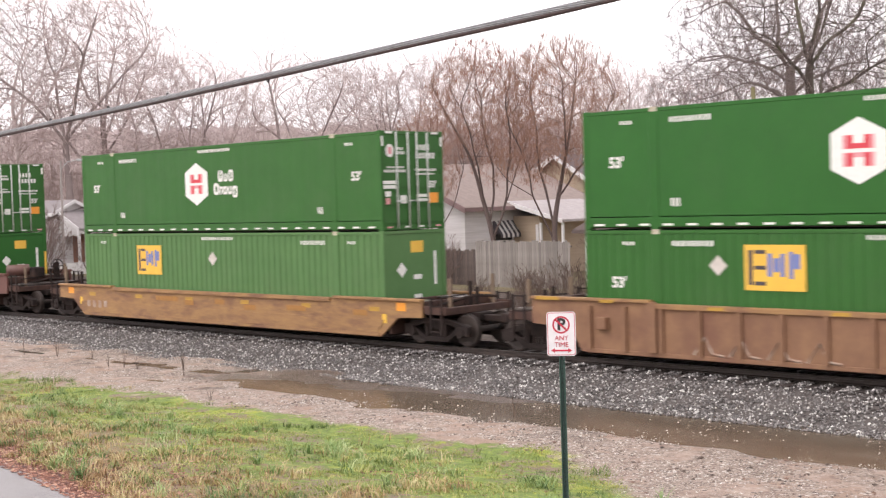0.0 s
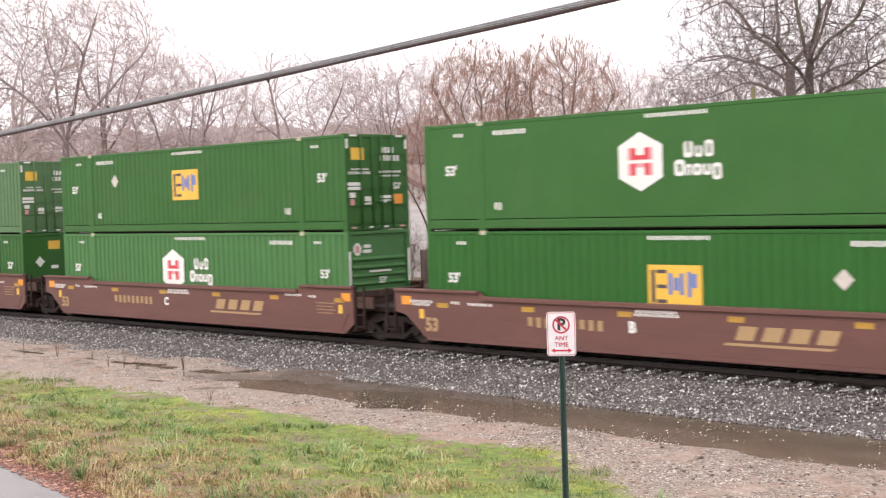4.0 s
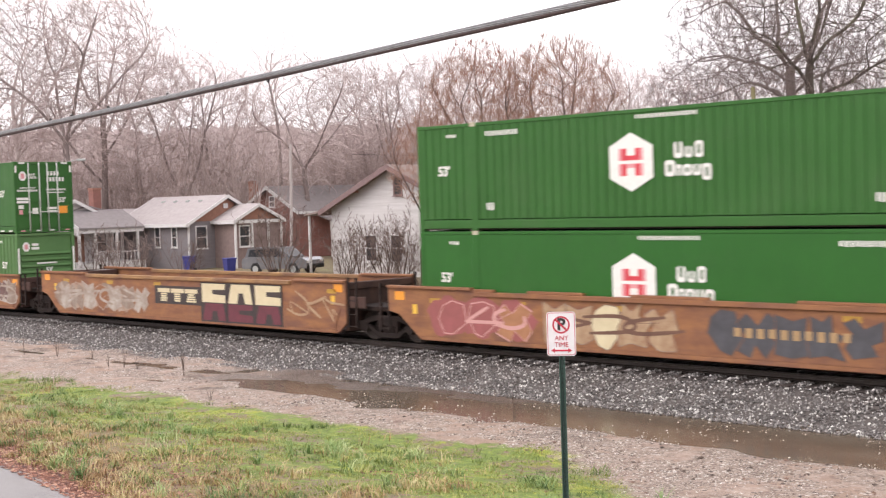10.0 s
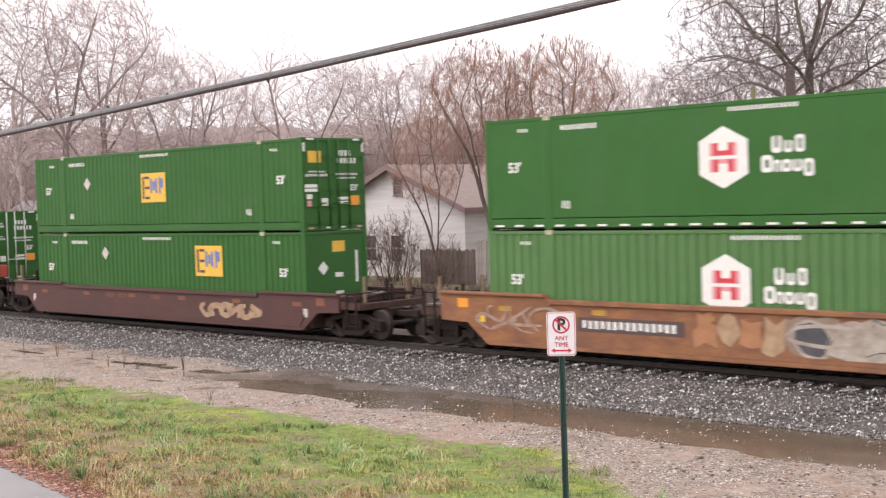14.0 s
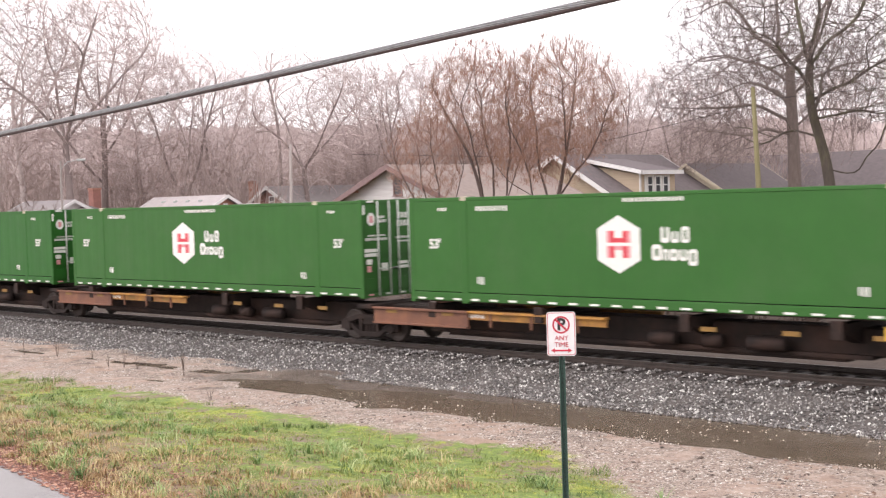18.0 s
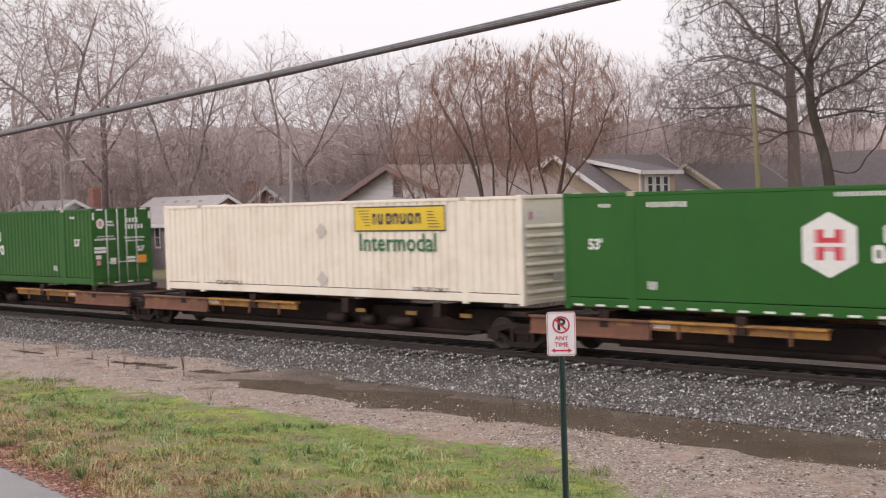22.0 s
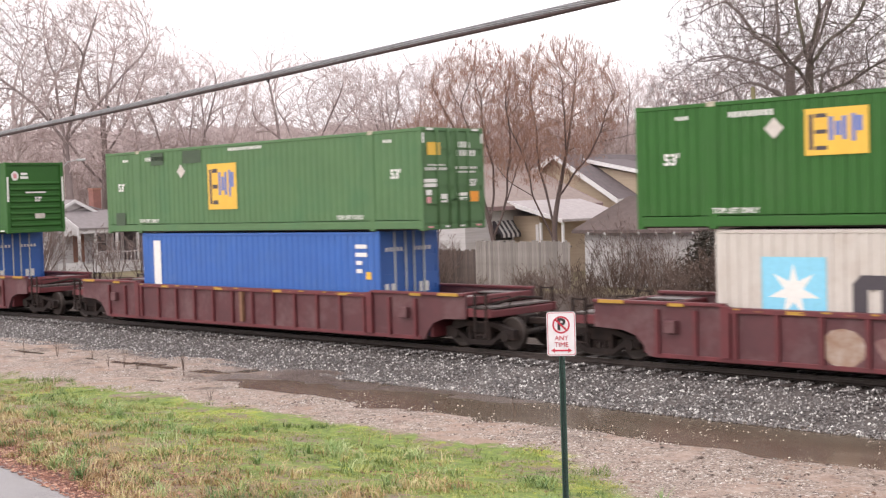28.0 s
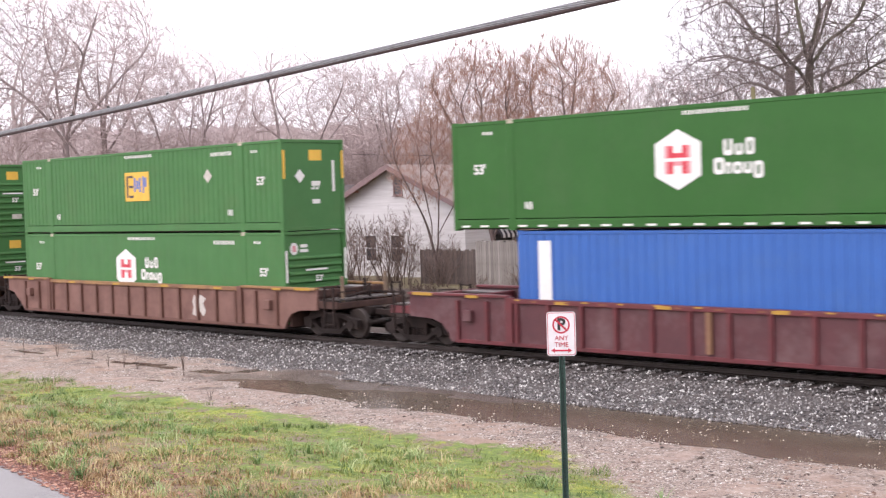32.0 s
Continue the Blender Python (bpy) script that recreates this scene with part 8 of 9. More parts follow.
def grey_house():
    h = gable_house("house", -85.7, -77.05, 27.3, 33.9, 3.02, 4.80, "x", SIDING_GREY, ROOF_GREY, TRIM, "grey sided house with a pale roof and white trim", over=0.45)
    part("low_wing", Shape().box(-12.5, -4.32, -2.6, 3.3, -0.6, 2.9), SIDING_GREY, h)
    part("low_roof", Shape().plate([(-3.2, 2.85), (0, 4.0), (3.6, 2.85), (3.6, 2.97), (0, 4.12), (-3.2, 2.97)], -12.8, -4.3, "x"), ROOF_GREY, h)
    # boarded gable end towards the east
    part("gable_cladding", Shape().plate([(-3.2, 3.05), (3.2, 3.05), (0, 4.70)], 4.33, 4.40, "x"), CEDAR, h)
    part("gable_vent", Shape().box(4.40, 4.44, -0.2, 0.2, 3.95, 4.3), TRIM, h)
    for u in (0.45, 2.6):
        window(h, u, 1.95, 0.55, 1.35, "-y", -3.3)
    window(h, -2.2, 1.9, 0.85, 1.5, "+x", 4.33)
    for k in range(4):
        part("roof_vent", Shape().box(-0.15, 0.15, -0.2, 0.2, 0, 0.18, 0.02), STEEL, h, "", pose(-2.4 + k * 1.6, -0.7, 4.45))
    part("corner_board", Shape().box(4.25, 4.36, -3.33, -3.2, -0.5, 3.0), TRIM, h)


# Brown boards, with mist put in as a raised base colour.
BROWNWALL = mat("brown porch boards", (0.29, 0.21, 0.195), (0.22, 0.16, 0.148), 0.8, scale=3)


def small_porch():
    h = gable_house("porch", -77.04, -74.65, 29.6, 33.7, 3.08, 4.10, "x", BROWNWALL, ROOF_GREY, TRIM, "gabled porch with a pale roof and white posts", over=0.35)
    part("gable_cladding", Shape().plate([(-1.9, 3.1), (1.9, 3.1), (0, 4.02)], 1.20, 1.26, "x"), CEDAR, h)
    part("porch_beam", Shape().box(1.26, 1.42, -2.2, 2.2, 2.82, 3.06), TRIM, h)
    for y in (-2.1, -0.6, 0.9, 2.1):
        part("post", Shape().box(1.28, 1.42, y - 0.07, y + 0.07, -0.5, 2.82), TRIM, h)
    window(h, -1.2, 1.9, 0.8, 1.4, "+x", 1.2)


def brick_house():
    h = gable_house("house", -90.1, -82.75, 42.4, 54.0, 3.6, 5.55, "y", BRICK, ROOF_MID, TRIM, "red brick house with a grey roof and white rake boards", over=0.5, rake=0.26)
    part("chimney", Shape().box(-0.3, 0.3, -0.3, 0.3, 3.5, 6.1, 0.02).box(-0.36, 0.36, -0.36, 0.36, 6.1, 6.22, 0.02), CHIMNEY, h, "orange brick chimney", pose(-4.0, -4.5, 0))
    window(h, 0.2, 4.35, 0.6, 0.8, "-y", -5.8)
    p = part("side_porch", Shape().plate([(3.7, 3.1), (5.6, 2.6), (5.6, 2.75), (3.7, 3.25)], -4.0, 3.0), ROOF_MID, h)
    for y in (-3.8, -1.6, 0.6):
        part("post", Shape().box(5.3, 5.44, y, y + 0.14, -0.5, 2.65), TRIM, p)


CHIMNEY = mat("orange brick", (0.38, 0.19, 0.135), (0.29, 0.14, 0.10), 0.85, scale=5, bump=0.4)
ROOF_MID = mat("mid grey shingles", (0.27, 0.24, 0.24), (0.215, 0.19, 0.19), 0.85, scale=3, bump=0.5, bump_scale=12)


def porch_house():
    """A small cottage whose deep porch looks east."""
    h = gable_house("house", -91.0, -84.35, 20.85, 23.95, 4.0, 4.78, "x", SIDING_WHITE, ROOF_MID, TRIM, "pale cottage with a small gable and a deep white porch", over=0.35)
    # in the house's own space: centre x = -87.675, y = 22.4
    part("wall", Shape().box(-3.3, 3.3, -1.9, 4.2, -0.6, 3.55), SIDING_WHITE, h)
    part("rear_roof", Shape().plate([(-2.2, 3.5), (1.2, 4.35), (4.6, 3.5), (4.6, 3.62), (1.2, 4.47), (-2.2, 3.62)], -3.6, 3.4, "x"), ROOF_MID, h)
    p = part("porch_roof", Shape().plate([(3.45, 3.98), (6.3, 2.72), (6.3, 2.84), (3.45, 4.10)], -1.3, 4.1), ROOF_MID, h)
    part("porch_rake", Shape().plate([(3.45, 3.9), (6.3, 2.62), (6.3, 2.88), (3.45, 4.14)], -1.36, -1.30), TRIM, p)
    part("porch_beam", Shape().box(6.0, 6.2, -1.3, 4.1, 2.45, 2.72), TRIM, p)
    part("porch_floor", Shape().box(3.3, 6.3, -1.4, 4.1, -0.6, 0.32), TRIM, h)
    part("porch_side", Shape().plate([(3.3, 2.3), (6.0, 2.3), (6.0, 2.7), (3.5, 3.85), (3.3, 3.85)], -1.25, -1.15), SIDING_WHITE, p)
    for y in (-1.2, 0.1, 1.85, 3.6):
        part("post", Shape().box(6.0, 6.18, y - 0.09, y + 0.09, 0.32, 2.46, 0.01), TRIM, p)
    for i in range(10):
        part("baluster", Shape().box(6.05, 6.1, -0.025, 0.025, 0.32, 1.0), TRIM, p, "", pose(0, 0.35 + i * 0.33, 0))
    part("porch_rail", Shape().box(6.03, 6.12, 0.2, 3.5, 1.0, 1.07), TRIM, p)
    window(h, 2.2, 1.7, 0.9, 1.3, "+x", 3.3)
    window(h, 3.6, 1.7, 0.6, 1.3, "+x", 3.3)
    part("door", Shape().box(3.3, 3.36, -0.1, 0.8, 0.32, 2.35), CEDAR, h)
    part("chimney", Shape().box(-0.33, 0.33, -0.33, 0.33, 3.5, 5.6, 0.02), BRICK, h, "dark red brick chimney", pose(3.0, 2.05, 0))
    part("chimney_cap", Shape().box(-0.38, 0.38, -0.38, 0.38, 5.6, 5.72, 0.02), CHIMNEY, h, "", pose(3.0, 2.05, 0))


for build in (white_house, annex, garage, dormer_house, right_gable, big_house, shed, far_tan_house, grey_house, small_porch, brick_house, porch_house):
    build()


# ---- fences, poles, sign ----
def board_fence(x0, x1, y, top, label, material, step=0.15, base=-0.5):
    f = thing("board_fence", label, "fence", at=pose(x0, y, 0))
    n = int((x1 - x0) / step)
    rng = random.Random(int(x0 * 7))
    boards = [Shape().plate([(0, base), (step - 0.012, base), (step - 0.012, top + d - 0.03), (step - 0.05, top + d), (0.03, top + d), (0, top + d - 0.03)], -0.01, 0.01).mesh("board") for d in (-0.05, -0.01, 0.02, 0.05)]
    for i in range(n):
        part("board", boards[rng.randrange(4)], material, f, "", pose(i * step, rng.uniform(-0.006, 0.006), 0))
    for z in (0.2, top - 0.3):
        part("rail", Shape().box(0, x1 - x0, 0.012, 0.09, z, z + 0.09), material, f)
    for i in range(int((x1 - x0) / 2.4) + 1):
        part("post", Shape().box(-0.05, 0.05, 0.012, 0.11, base - 0.2, top - 0.05), material, f, "", pose(min(i * 2.4, x1 - x0 - 0.05) + 0.05, 0, 0))


WEATHERED = mat("weathered grey boards", (0.30, 0.265, 0.24), (0.21, 0.185, 0.165), 0.85, scale=3, stretch=(6, 1, 0.7), random_tint=0.22)
NEWBOARD = mat("orange-brown boards", (0.38, 0.21, 0.115), (0.29, 0.155, 0.085), 0.8, scale=3, stretch=(6, 1, 0.7), random_tint=0.2)
board_fence(-44.4, -38.2, 22.0, 1.92, "weathered grey vertical board fence", WEATHERED)
board_fence(-49.0, -44.45, 22.6, 1.45, "low dark brown picket fence beside bushes", mat("dark old boards", (0.16, 0.12, 0.105), (0.10, 0.078, 0.068), 0.85, scale=3, random_tint=0.25))
board_fence(-36.0, -22.0, 37.0, 1.45, "new orange-brown board fence", NEWBOARD)


def utility_pole():
    x, y = -31.9, 28.6
    t = thing("utility_pole", "short mossy wooden pole without crossarms", "pole", at=pose(x, y, 0))
    m = mat("mossy pole wood", (0.23, 0.20, 0.10), (0.17, 0.15, 0.075), 0.85, scale=3, stretch=(3, 3, 0.4))
    part("shaft", Shape().tube([(0.25, 0, -0.6), (0.1, 0, 3.0), (-0.15, 0, 9.05)], [0.15, 0.14, 0.10], 12), m, t, smooth=True)
    part("guy_wire", Shape().tube([(-0.1, 0, 8.4), (30, 8, 9.6)], 0.012, 5), RUBBER, t)
    part("guy_wire", Shape().tube([(-0.1, 0, 8.2), (-14, 0.4, 6.3), (-30, 1, 7.2)], 0.012, 5), RUBBER, t)


def street_lamp():
    t = thing("street_lamp", "old wooden pole with a curved street lamp arm", "street lamp", at=pose(-81.0, 19.6, -0.5))
    wood = mat("grey pole wood", (0.42, 0.37, 0.35), (0.32, 0.28, 0.26), 0.85, scale=3, stretch=(3, 3, 0.4))
    part("pole", Shape().tube([(0, 0, 0), (0.1, 0, 8.1)], [0.10, 0.07], 10), wood, t)
    part("arm", Shape().tube([(0.1, 0, 7.5), (0.4, 0.35, 8.0), (0.9, 0.9, 8.15)], 0.035, 6), STEEL, t)
    part("lamp_head", Shape().box(-0.3, 0.3, -0.14, 0.14, -0.09, 0.08, 0.04), STEEL, t, "", pose(1.05, 1.05, 8.12, 0, 0, 45))


def thin_pole():
    t = thing("utility_pole", "tall thin pale pole behind the houses", "pole", at=pose(-68.4, 29.6, -0.5))
    part("shaft", Shape().tube([(0, 0, 0), (0.1, 0.2, 8.7)], [0.12, 0.085], 10), mat("pale pole wood", (0.52, 0.46, 0.44), (0.40, 0.35, 0.33), 0.85, scale=3, stretch=(3, 3, 0.4)), t)


def leaning_stick():
    t = thing("fallen_pole", "thin pale bare pole leaning in the brush", "pole")
    part("shaft", Shape().tube([(-26.7, 17.9, 0.1), (-26.1, 18.25, 0.78), (-25.55, 18.55, 1.32)], [0.024, 0.022, 0.016], 6), mat("bare pale wood", (0.46, 0.40, 0.35), (0.34, 0.29, 0.25), 0.85, scale=4), t)


utility_pole()
leaning_stick()
street_lamp()
thin_pole()


def cable_z(x):
    return 5.055 + 0.044 * (x + 14.4) + 0.0007 * (x + 14.4) ** 2


def cable():
    """A heavy wrapped cable above the road, parallel to the line."""
    t = thing("overhead_cable", "grey twisted overhead strand with a dark lashed cable", "cable")
    # Lashed cable; its dark red-brown also paints the underside's shade and red fringe.
    m = mat("red-brown cable jacket", (0.075, 0.045, 0.042), (0.04, 0.026, 0.025), 0.6, scale=8, bump=0.2)
    strand = mat("grey galvanised strand", (0.27, 0.275, 0.28), (0.17, 0.17, 0.175), 0.45, 0.35, scale=14, bump=0)
    clip = mat("dark lashing clip", (0.05, 0.045, 0.045), (0.03, 0.027, 0.027), 0.6, scale=8)

    def at(x):
        return Vector((x, -19.27, cable_z(x)))
    pts = [at(-60 + i * 0.5) for i in range(140)]
    part("core", Shape().tube(pts, 0.024, 8), strand, t, smooth=True)
    rng = random.Random(77)
    low, wide = [], []
    for i in range(700):
        x = -60 + i * 0.1
        f = 0.5 + 0.5 * math.sin(x * 0.37) * math.sin(x * 0.11 + 1.0)
        low.append(at(x) + Vector((0, -0.004, -0.018 - 0.006 * f + 0.002 * math.sin(x * 2.3))))
        wide.append(0.019 + 0.002 * math.sin(x * 1.7) + rng.uniform(-0.0008, 0.0008))
    part("jacket", Shape().tube(low, wide, 8), m, t, "dark red-brown jacketed cable lashed under the strand", smooth=True)
    for k in range(10):
        w = []
        for i in range(840):
            x = -27 + i * 0.03
            q = x * 13.0 + k * 0.6283
            w.append(at(x) + Vector((0, 0.0225 * math.cos(q), 0.0225 * math.sin(q))))
        part("strand", Shape().tube(w, 0.0074, 4), strand, t, smooth=True)
    for x, up in ((-22.9, -1), (-20.4, -1), (-17.6, -1), (-15.2, -1), (-13.2, 1), (-12.75, 1), (-12.0, 1), (-10.9, 1), (-9.3, -1), (-18.9, -1)):
        part("lashing_clip", Shape().tube([(-0.02, 0, 0), (0.0, 0, 0.012 * up), (0.025, 0, 0.002)], [0.006, 0.011, 0.005], 6), clip, t, "", pose(x, -19.275, cable_z(x) + (0.031 if up > 0 else -0.044)))


cable()


def no_parking_sign():
    eye = Vector(EYE)
    c = Vector((-8.43, -16.18, 2.67))
    d = (eye - c)
    az = math.degrees(math.atan2(d.x, -d.y))
    t = thing("road_sign", "white no-parking sign on a dark green steel post", "sign", at=pose(c.x, c.y, ground_z(c.x, c.y), 0, 0, az - 4) )
    top = c.z - ground_z(c.x, c.y)
    green = mat("dark green post paint", (0.030, 0.075, 0.058), (0.02, 0.05, 0.04), 0.5, scale=6)
    part("post", Shape().plate([(-0.032, -0.02), (-0.032, 0.0), (-0.02, 0.018), (0.02, 0.018), (0.032, 0.0), (0.032, -0.02), (0.02, -0.02), (0.014, 0.006), (-0.014, 0.006), (-0.02, -0.02)], -0.4, top + 0.15, "z"), green, t)
    hole = Shape().tube([(0, -0.001, 0), (0, 0.008, 0)], 0.006, 8).mesh("bolt_hole")
    for i in range(int(top / 0.05)):
        part("bolt_hole", hole, RUBBER, t, "", pose(0, 0.003, 0.1 + i * 0.05))
    w, h, r = 0.152, 0.232, 0.03

    def rounded(w, h, r):
        out = []
        for sx, sz, a0 in ((1, 1, 0), (-1, 1, 90), (-1, -1, 180), (1, -1, 270)):
            for k in range(5):
                q = radians(a0 + k * 22.5)
                out.append((sx * (w - r) + r * math.cos(q), sz * (h - r) + r * math.sin(q)))
        return out
    panel = part("panel", Shape().plate(rounded(w, h, r), -0.026, -0.023), plain("white sign sheet", (0.80, 0.79, 0.80), 0.35), t, "white sign panel", pose(0, 0, top))
    redm = plain("red sign ink", (0.55, 0.03, 0.06), 0.4)
    blackm = plain("black sign ink", (0.03, 0.03, 0.03), 0.4)

    def ring(r0, r1, n=32):
        s = Shape()
        vs, fs = [], []
        for k in range(n):
            q = 2 * math.pi * k / n
            for rr in (r0, r1):
                for yy in (-0.0275, -0.026):
                    vs.append((rr * math.cos(q), yy, rr * math.sin(q)))
        for k in range(n):
            a, b = 4 * k, 4 * ((k + 1) % n)
            fs += [(a, b, b + 2, a + 2), (a + 1, a + 3, b + 3, b + 1), (a, a + 1, b + 1, b), (a + 2, b + 2, b + 3, a + 3)]
        return s.add(vs, fs)
    border = Shape()
    o, i = rounded(w - 0.008, h - 0.008, r - 0.006), rounded(w - 0.014, h - 0.014, r - 0.010)
    n = len(o)
    border.add([(a, -0.0275, b) for a, b in o] + [(a, -0.0275, b) for a, b in i], [(k, (k + 1) % n, n + (k + 1) % n, n + k) for k in range(n)])
    part("border", border, redm, panel)
    part("letter", lettering("P", 0.17, 0.006), blackm, panel, "black letter", pose(0.0, -0.029, 0.095))
    part("ring", ring(0.075, 0.092), redm, panel, "", pose(0, -0.001, 0.095))
    part("slash", Shape().box(-0.08, 0.08, -0.0345, -0.0325, -0.009, 0.009), redm, panel, "", pose(0, 0, 0.095, 0, 45, 0))
    part("lettering", lettering("ANY", 0.07, 0.0), redm, panel, "red lettering", pose(0, -0.029, -0.045))
    part("lettering", lettering("TIME", 0.07, 0.0), redm, panel, "red lettering", pose(0, -0.029, -0.115))
    part("arrow", Shape().plate([(-0.11, 0), (-0.07, 0.025), (-0.07, 0.009), (0.07, 0.009), (0.07, 0.025), (0.11, 0), (0.07, -0.025), (0.07, -0.009), (-0.07, -0.009), (-0.07, -0.025)], -0.029, -0.0265), redm, panel, "", pose(0, 0, -0.175))


no_parking_sign()


# ---- bins, a parked car, poles for the cable ----
def wheeled_bin(x, y, turn):
    m = mat("blue bin plastic", (0.05, 0.055, 0.26), (0.04, 0.045, 0.21), 0.5, scale=4)
    t = thing("wheeled_bin", "blue plastic wheeled bin standing on a lawn", "bin", "wheeled bins", at=pose(x, y, ground_z(x, y), 0, 0, turn))
    a, b = 0.26, 0.34
    vs = [(-a, -a, 0.05), (a, -a, 0.05), (a, a, 0.05), (-a, a, 0.05), (-b, -b, 1.0), (b, -b, 1.0), (b, b, 1.0), (-b, b, 1.0)]
    part("body", Shape().add(vs, [(0, 1, 2, 3), (4, 7, 6, 5), (0, 4, 5, 1), (1, 5, 6, 2), (2, 6, 7, 3), (3, 7, 4, 0)]), m, t)
    part("lid", Shape().box(-0.37, 0.37, -0.38, 0.40, 1.0, 1.08, 0.03), m, t)
    part("handle", Shape().tube([(-0.25, 0.42, 1.02), (0.25, 0.42, 1.02)], 0.02, 6), m, t)
    for sx in (-1, 1):
        part("wheel", Shape().tube([(sx * 0.24, 0.26, 0.12), (sx * 0.30, 0.26, 0.12)], 0.12, 12), RUBBER, t)


wheeled_bin(-75.2, 26.0, 10)
wheeled_bin(-68.3, 24.3, -12)


def parked_suv(x, y, turn):
    silver = mat("silver car paint", (0.40, 0.40, 0.42), (0.33, 0.33, 0.35), 0.2, 0.5, scale=3, bump=0, coat=0.5)
    t = thing("parked_car", "silver estate car parked in a yard", "car", at=pose(x, y, ground_z(x, y), 0, 0, turn) @ Matrix.Scale(1.1, 4))
    body = [(-2.3, 0.35), (-2.35, 0.75), (-2.25, 0.98), (-1.0, 1.02), (2.0, 1.0), (2.25, 0.85), (2.3, 0.4), (1.75, 0.35), (1.55, 0.68), (1.15, 0.72), (0.95, 0.35), (-0.95, 0.33), (-1.15, 0.72), (-1.55, 0.68), (-1.75, 0.35)]
    part("body", Shape().plate(body, -0.9, 0.9), silver, t)
    part("cabin", Shape().plate([(-2.2, 0.99), (-1.95, 1.55), (-1.6, 1.62), (0.2, 1.62), (1.0, 1.02)], -0.78, 0.78), silver, t)
    part("window", Shape().plate([(-1.95, 1.06), (-1.8, 1.48), (0.1, 1.52), (0.72, 1.06)], -0.79, 0.79), GLASS, t, "dark side windows")
    part("windscreen", Shape().add([(0.26, -0.7, 1.58), (0.26, 0.7, 1.58), (1.0, 0.74, 1.06), (1.0, -0.74, 1.06), (0.22, -0.7, 1.55), (0.22, 0.7, 1.55), (0.96, 0.74, 1.03), (0.96, -0.74, 1.03)], [(0, 1, 2, 3), (4, 7, 6, 5), (0, 3, 7, 4), (1, 5, 6, 2)]), GLASS, t, "sloping windscreen")
    part("bumper", Shape().box(2.2, 2.36, -0.85, 0.85, 0.38, 0.62, 0.04), RUBBER, t)
    for sy in (-1, 1):
        part("headlight", Shape().box(2.12, 2.28, -0.16, 0.16, 0.68, 0.84, 0.03), TRIM, t, "", pose(0, sy * 0.66, 0))
        for xx in (-1.35, 1.35):
            w = part("wheel", Shape().tube([(xx, sy * 0.70, 0.34), (xx, sy * 0.91, 0.34)], 0.34, 18), RUBBER, t)
            part("rim", Shape().tube([(xx, sy * 0.90, 0.34), (xx, sy * 0.925, 0.34)], 0.2, 12), STEEL, w)


parked_suv(-65.0, 26.1, 15)


def cable_pole(x):
    t = thing("utility_pole", "tall brown wooden pole that carries the cable", "pole", at=pose(x, -19.2, 0))
    part("shaft", Shape().tube([(0, 0.12, -0.5), (0, 0.12, 9.5)], [0.16, 0.11], 12), mat("pole wood", (0.20, 0.15, 0.12), (0.14, 0.10, 0.08), 0.85, scale=3, stretch=(3, 3, 0.4)), t)
    z = cable_z(x)
    part("cable_clamp", Shape().box(-0.08, 0.08, -0.14, 0.05, z - 0.06, z + 0.06, 0.01), STEEL, t)


cable_pole(-59.5)
cable_pole(9.0)


# ---- the train, from its head to its tail ----
Y53 = -W53 - 0.001
UP = 3.25
LOW = 0.355


def hub(colour, s0, z, ends="door", pitch=0.62, depth=0.003, stripe=False, seed=1, cut=False, label=None):
    c = container(colour, ends=ends, marks="hex", pitch=pitch, depth=depth, stripe=stripe, seed=seed, label=label or "green steel shipping container with a white six-sided badge")
    side_marks(c, right=(ends == "front"))
    hex_badge(c, -0.88, 1.62, Y53)
    word_blocks(c, 0.76, 1.60, Y53)
    return load(c, s0, z)


def emp(colour, s0, z, badge, gem, ends="door", pitch=0.28, depth=0.02, seed=1, size=(1.5, 1.02), ground=None, right=False, fifty=True, warn=True, low=True, lift=False):
    c = container(colour, ends=ends, marks="square", pitch=pitch, depth=depth, seed=seed, label="green steel shipping container with a square yellow badge" if ground is None else "green steel shipping container with a square white badge")
    side_marks(c, right=right, fifty=fifty, warn=warn, low=low and not lift)
    if lift:
        for x in (-5.4, 5.06):
            part("lettering", lettering("TOP LIFT ONLY", 0.17, 0.004), WHITE, c, "small white stencil", pose(x, Y53 - 0.002, 0.41))
    yellow_badge(c, badge[0], badge[1], Y53, size[0], size[1], ground)
    if gem:
        part("placard", diamond(0.47), FADED, c, "faded white diamond placard", pose(gem[0], Y53, gem[1]))
    return load(c, s0, z)


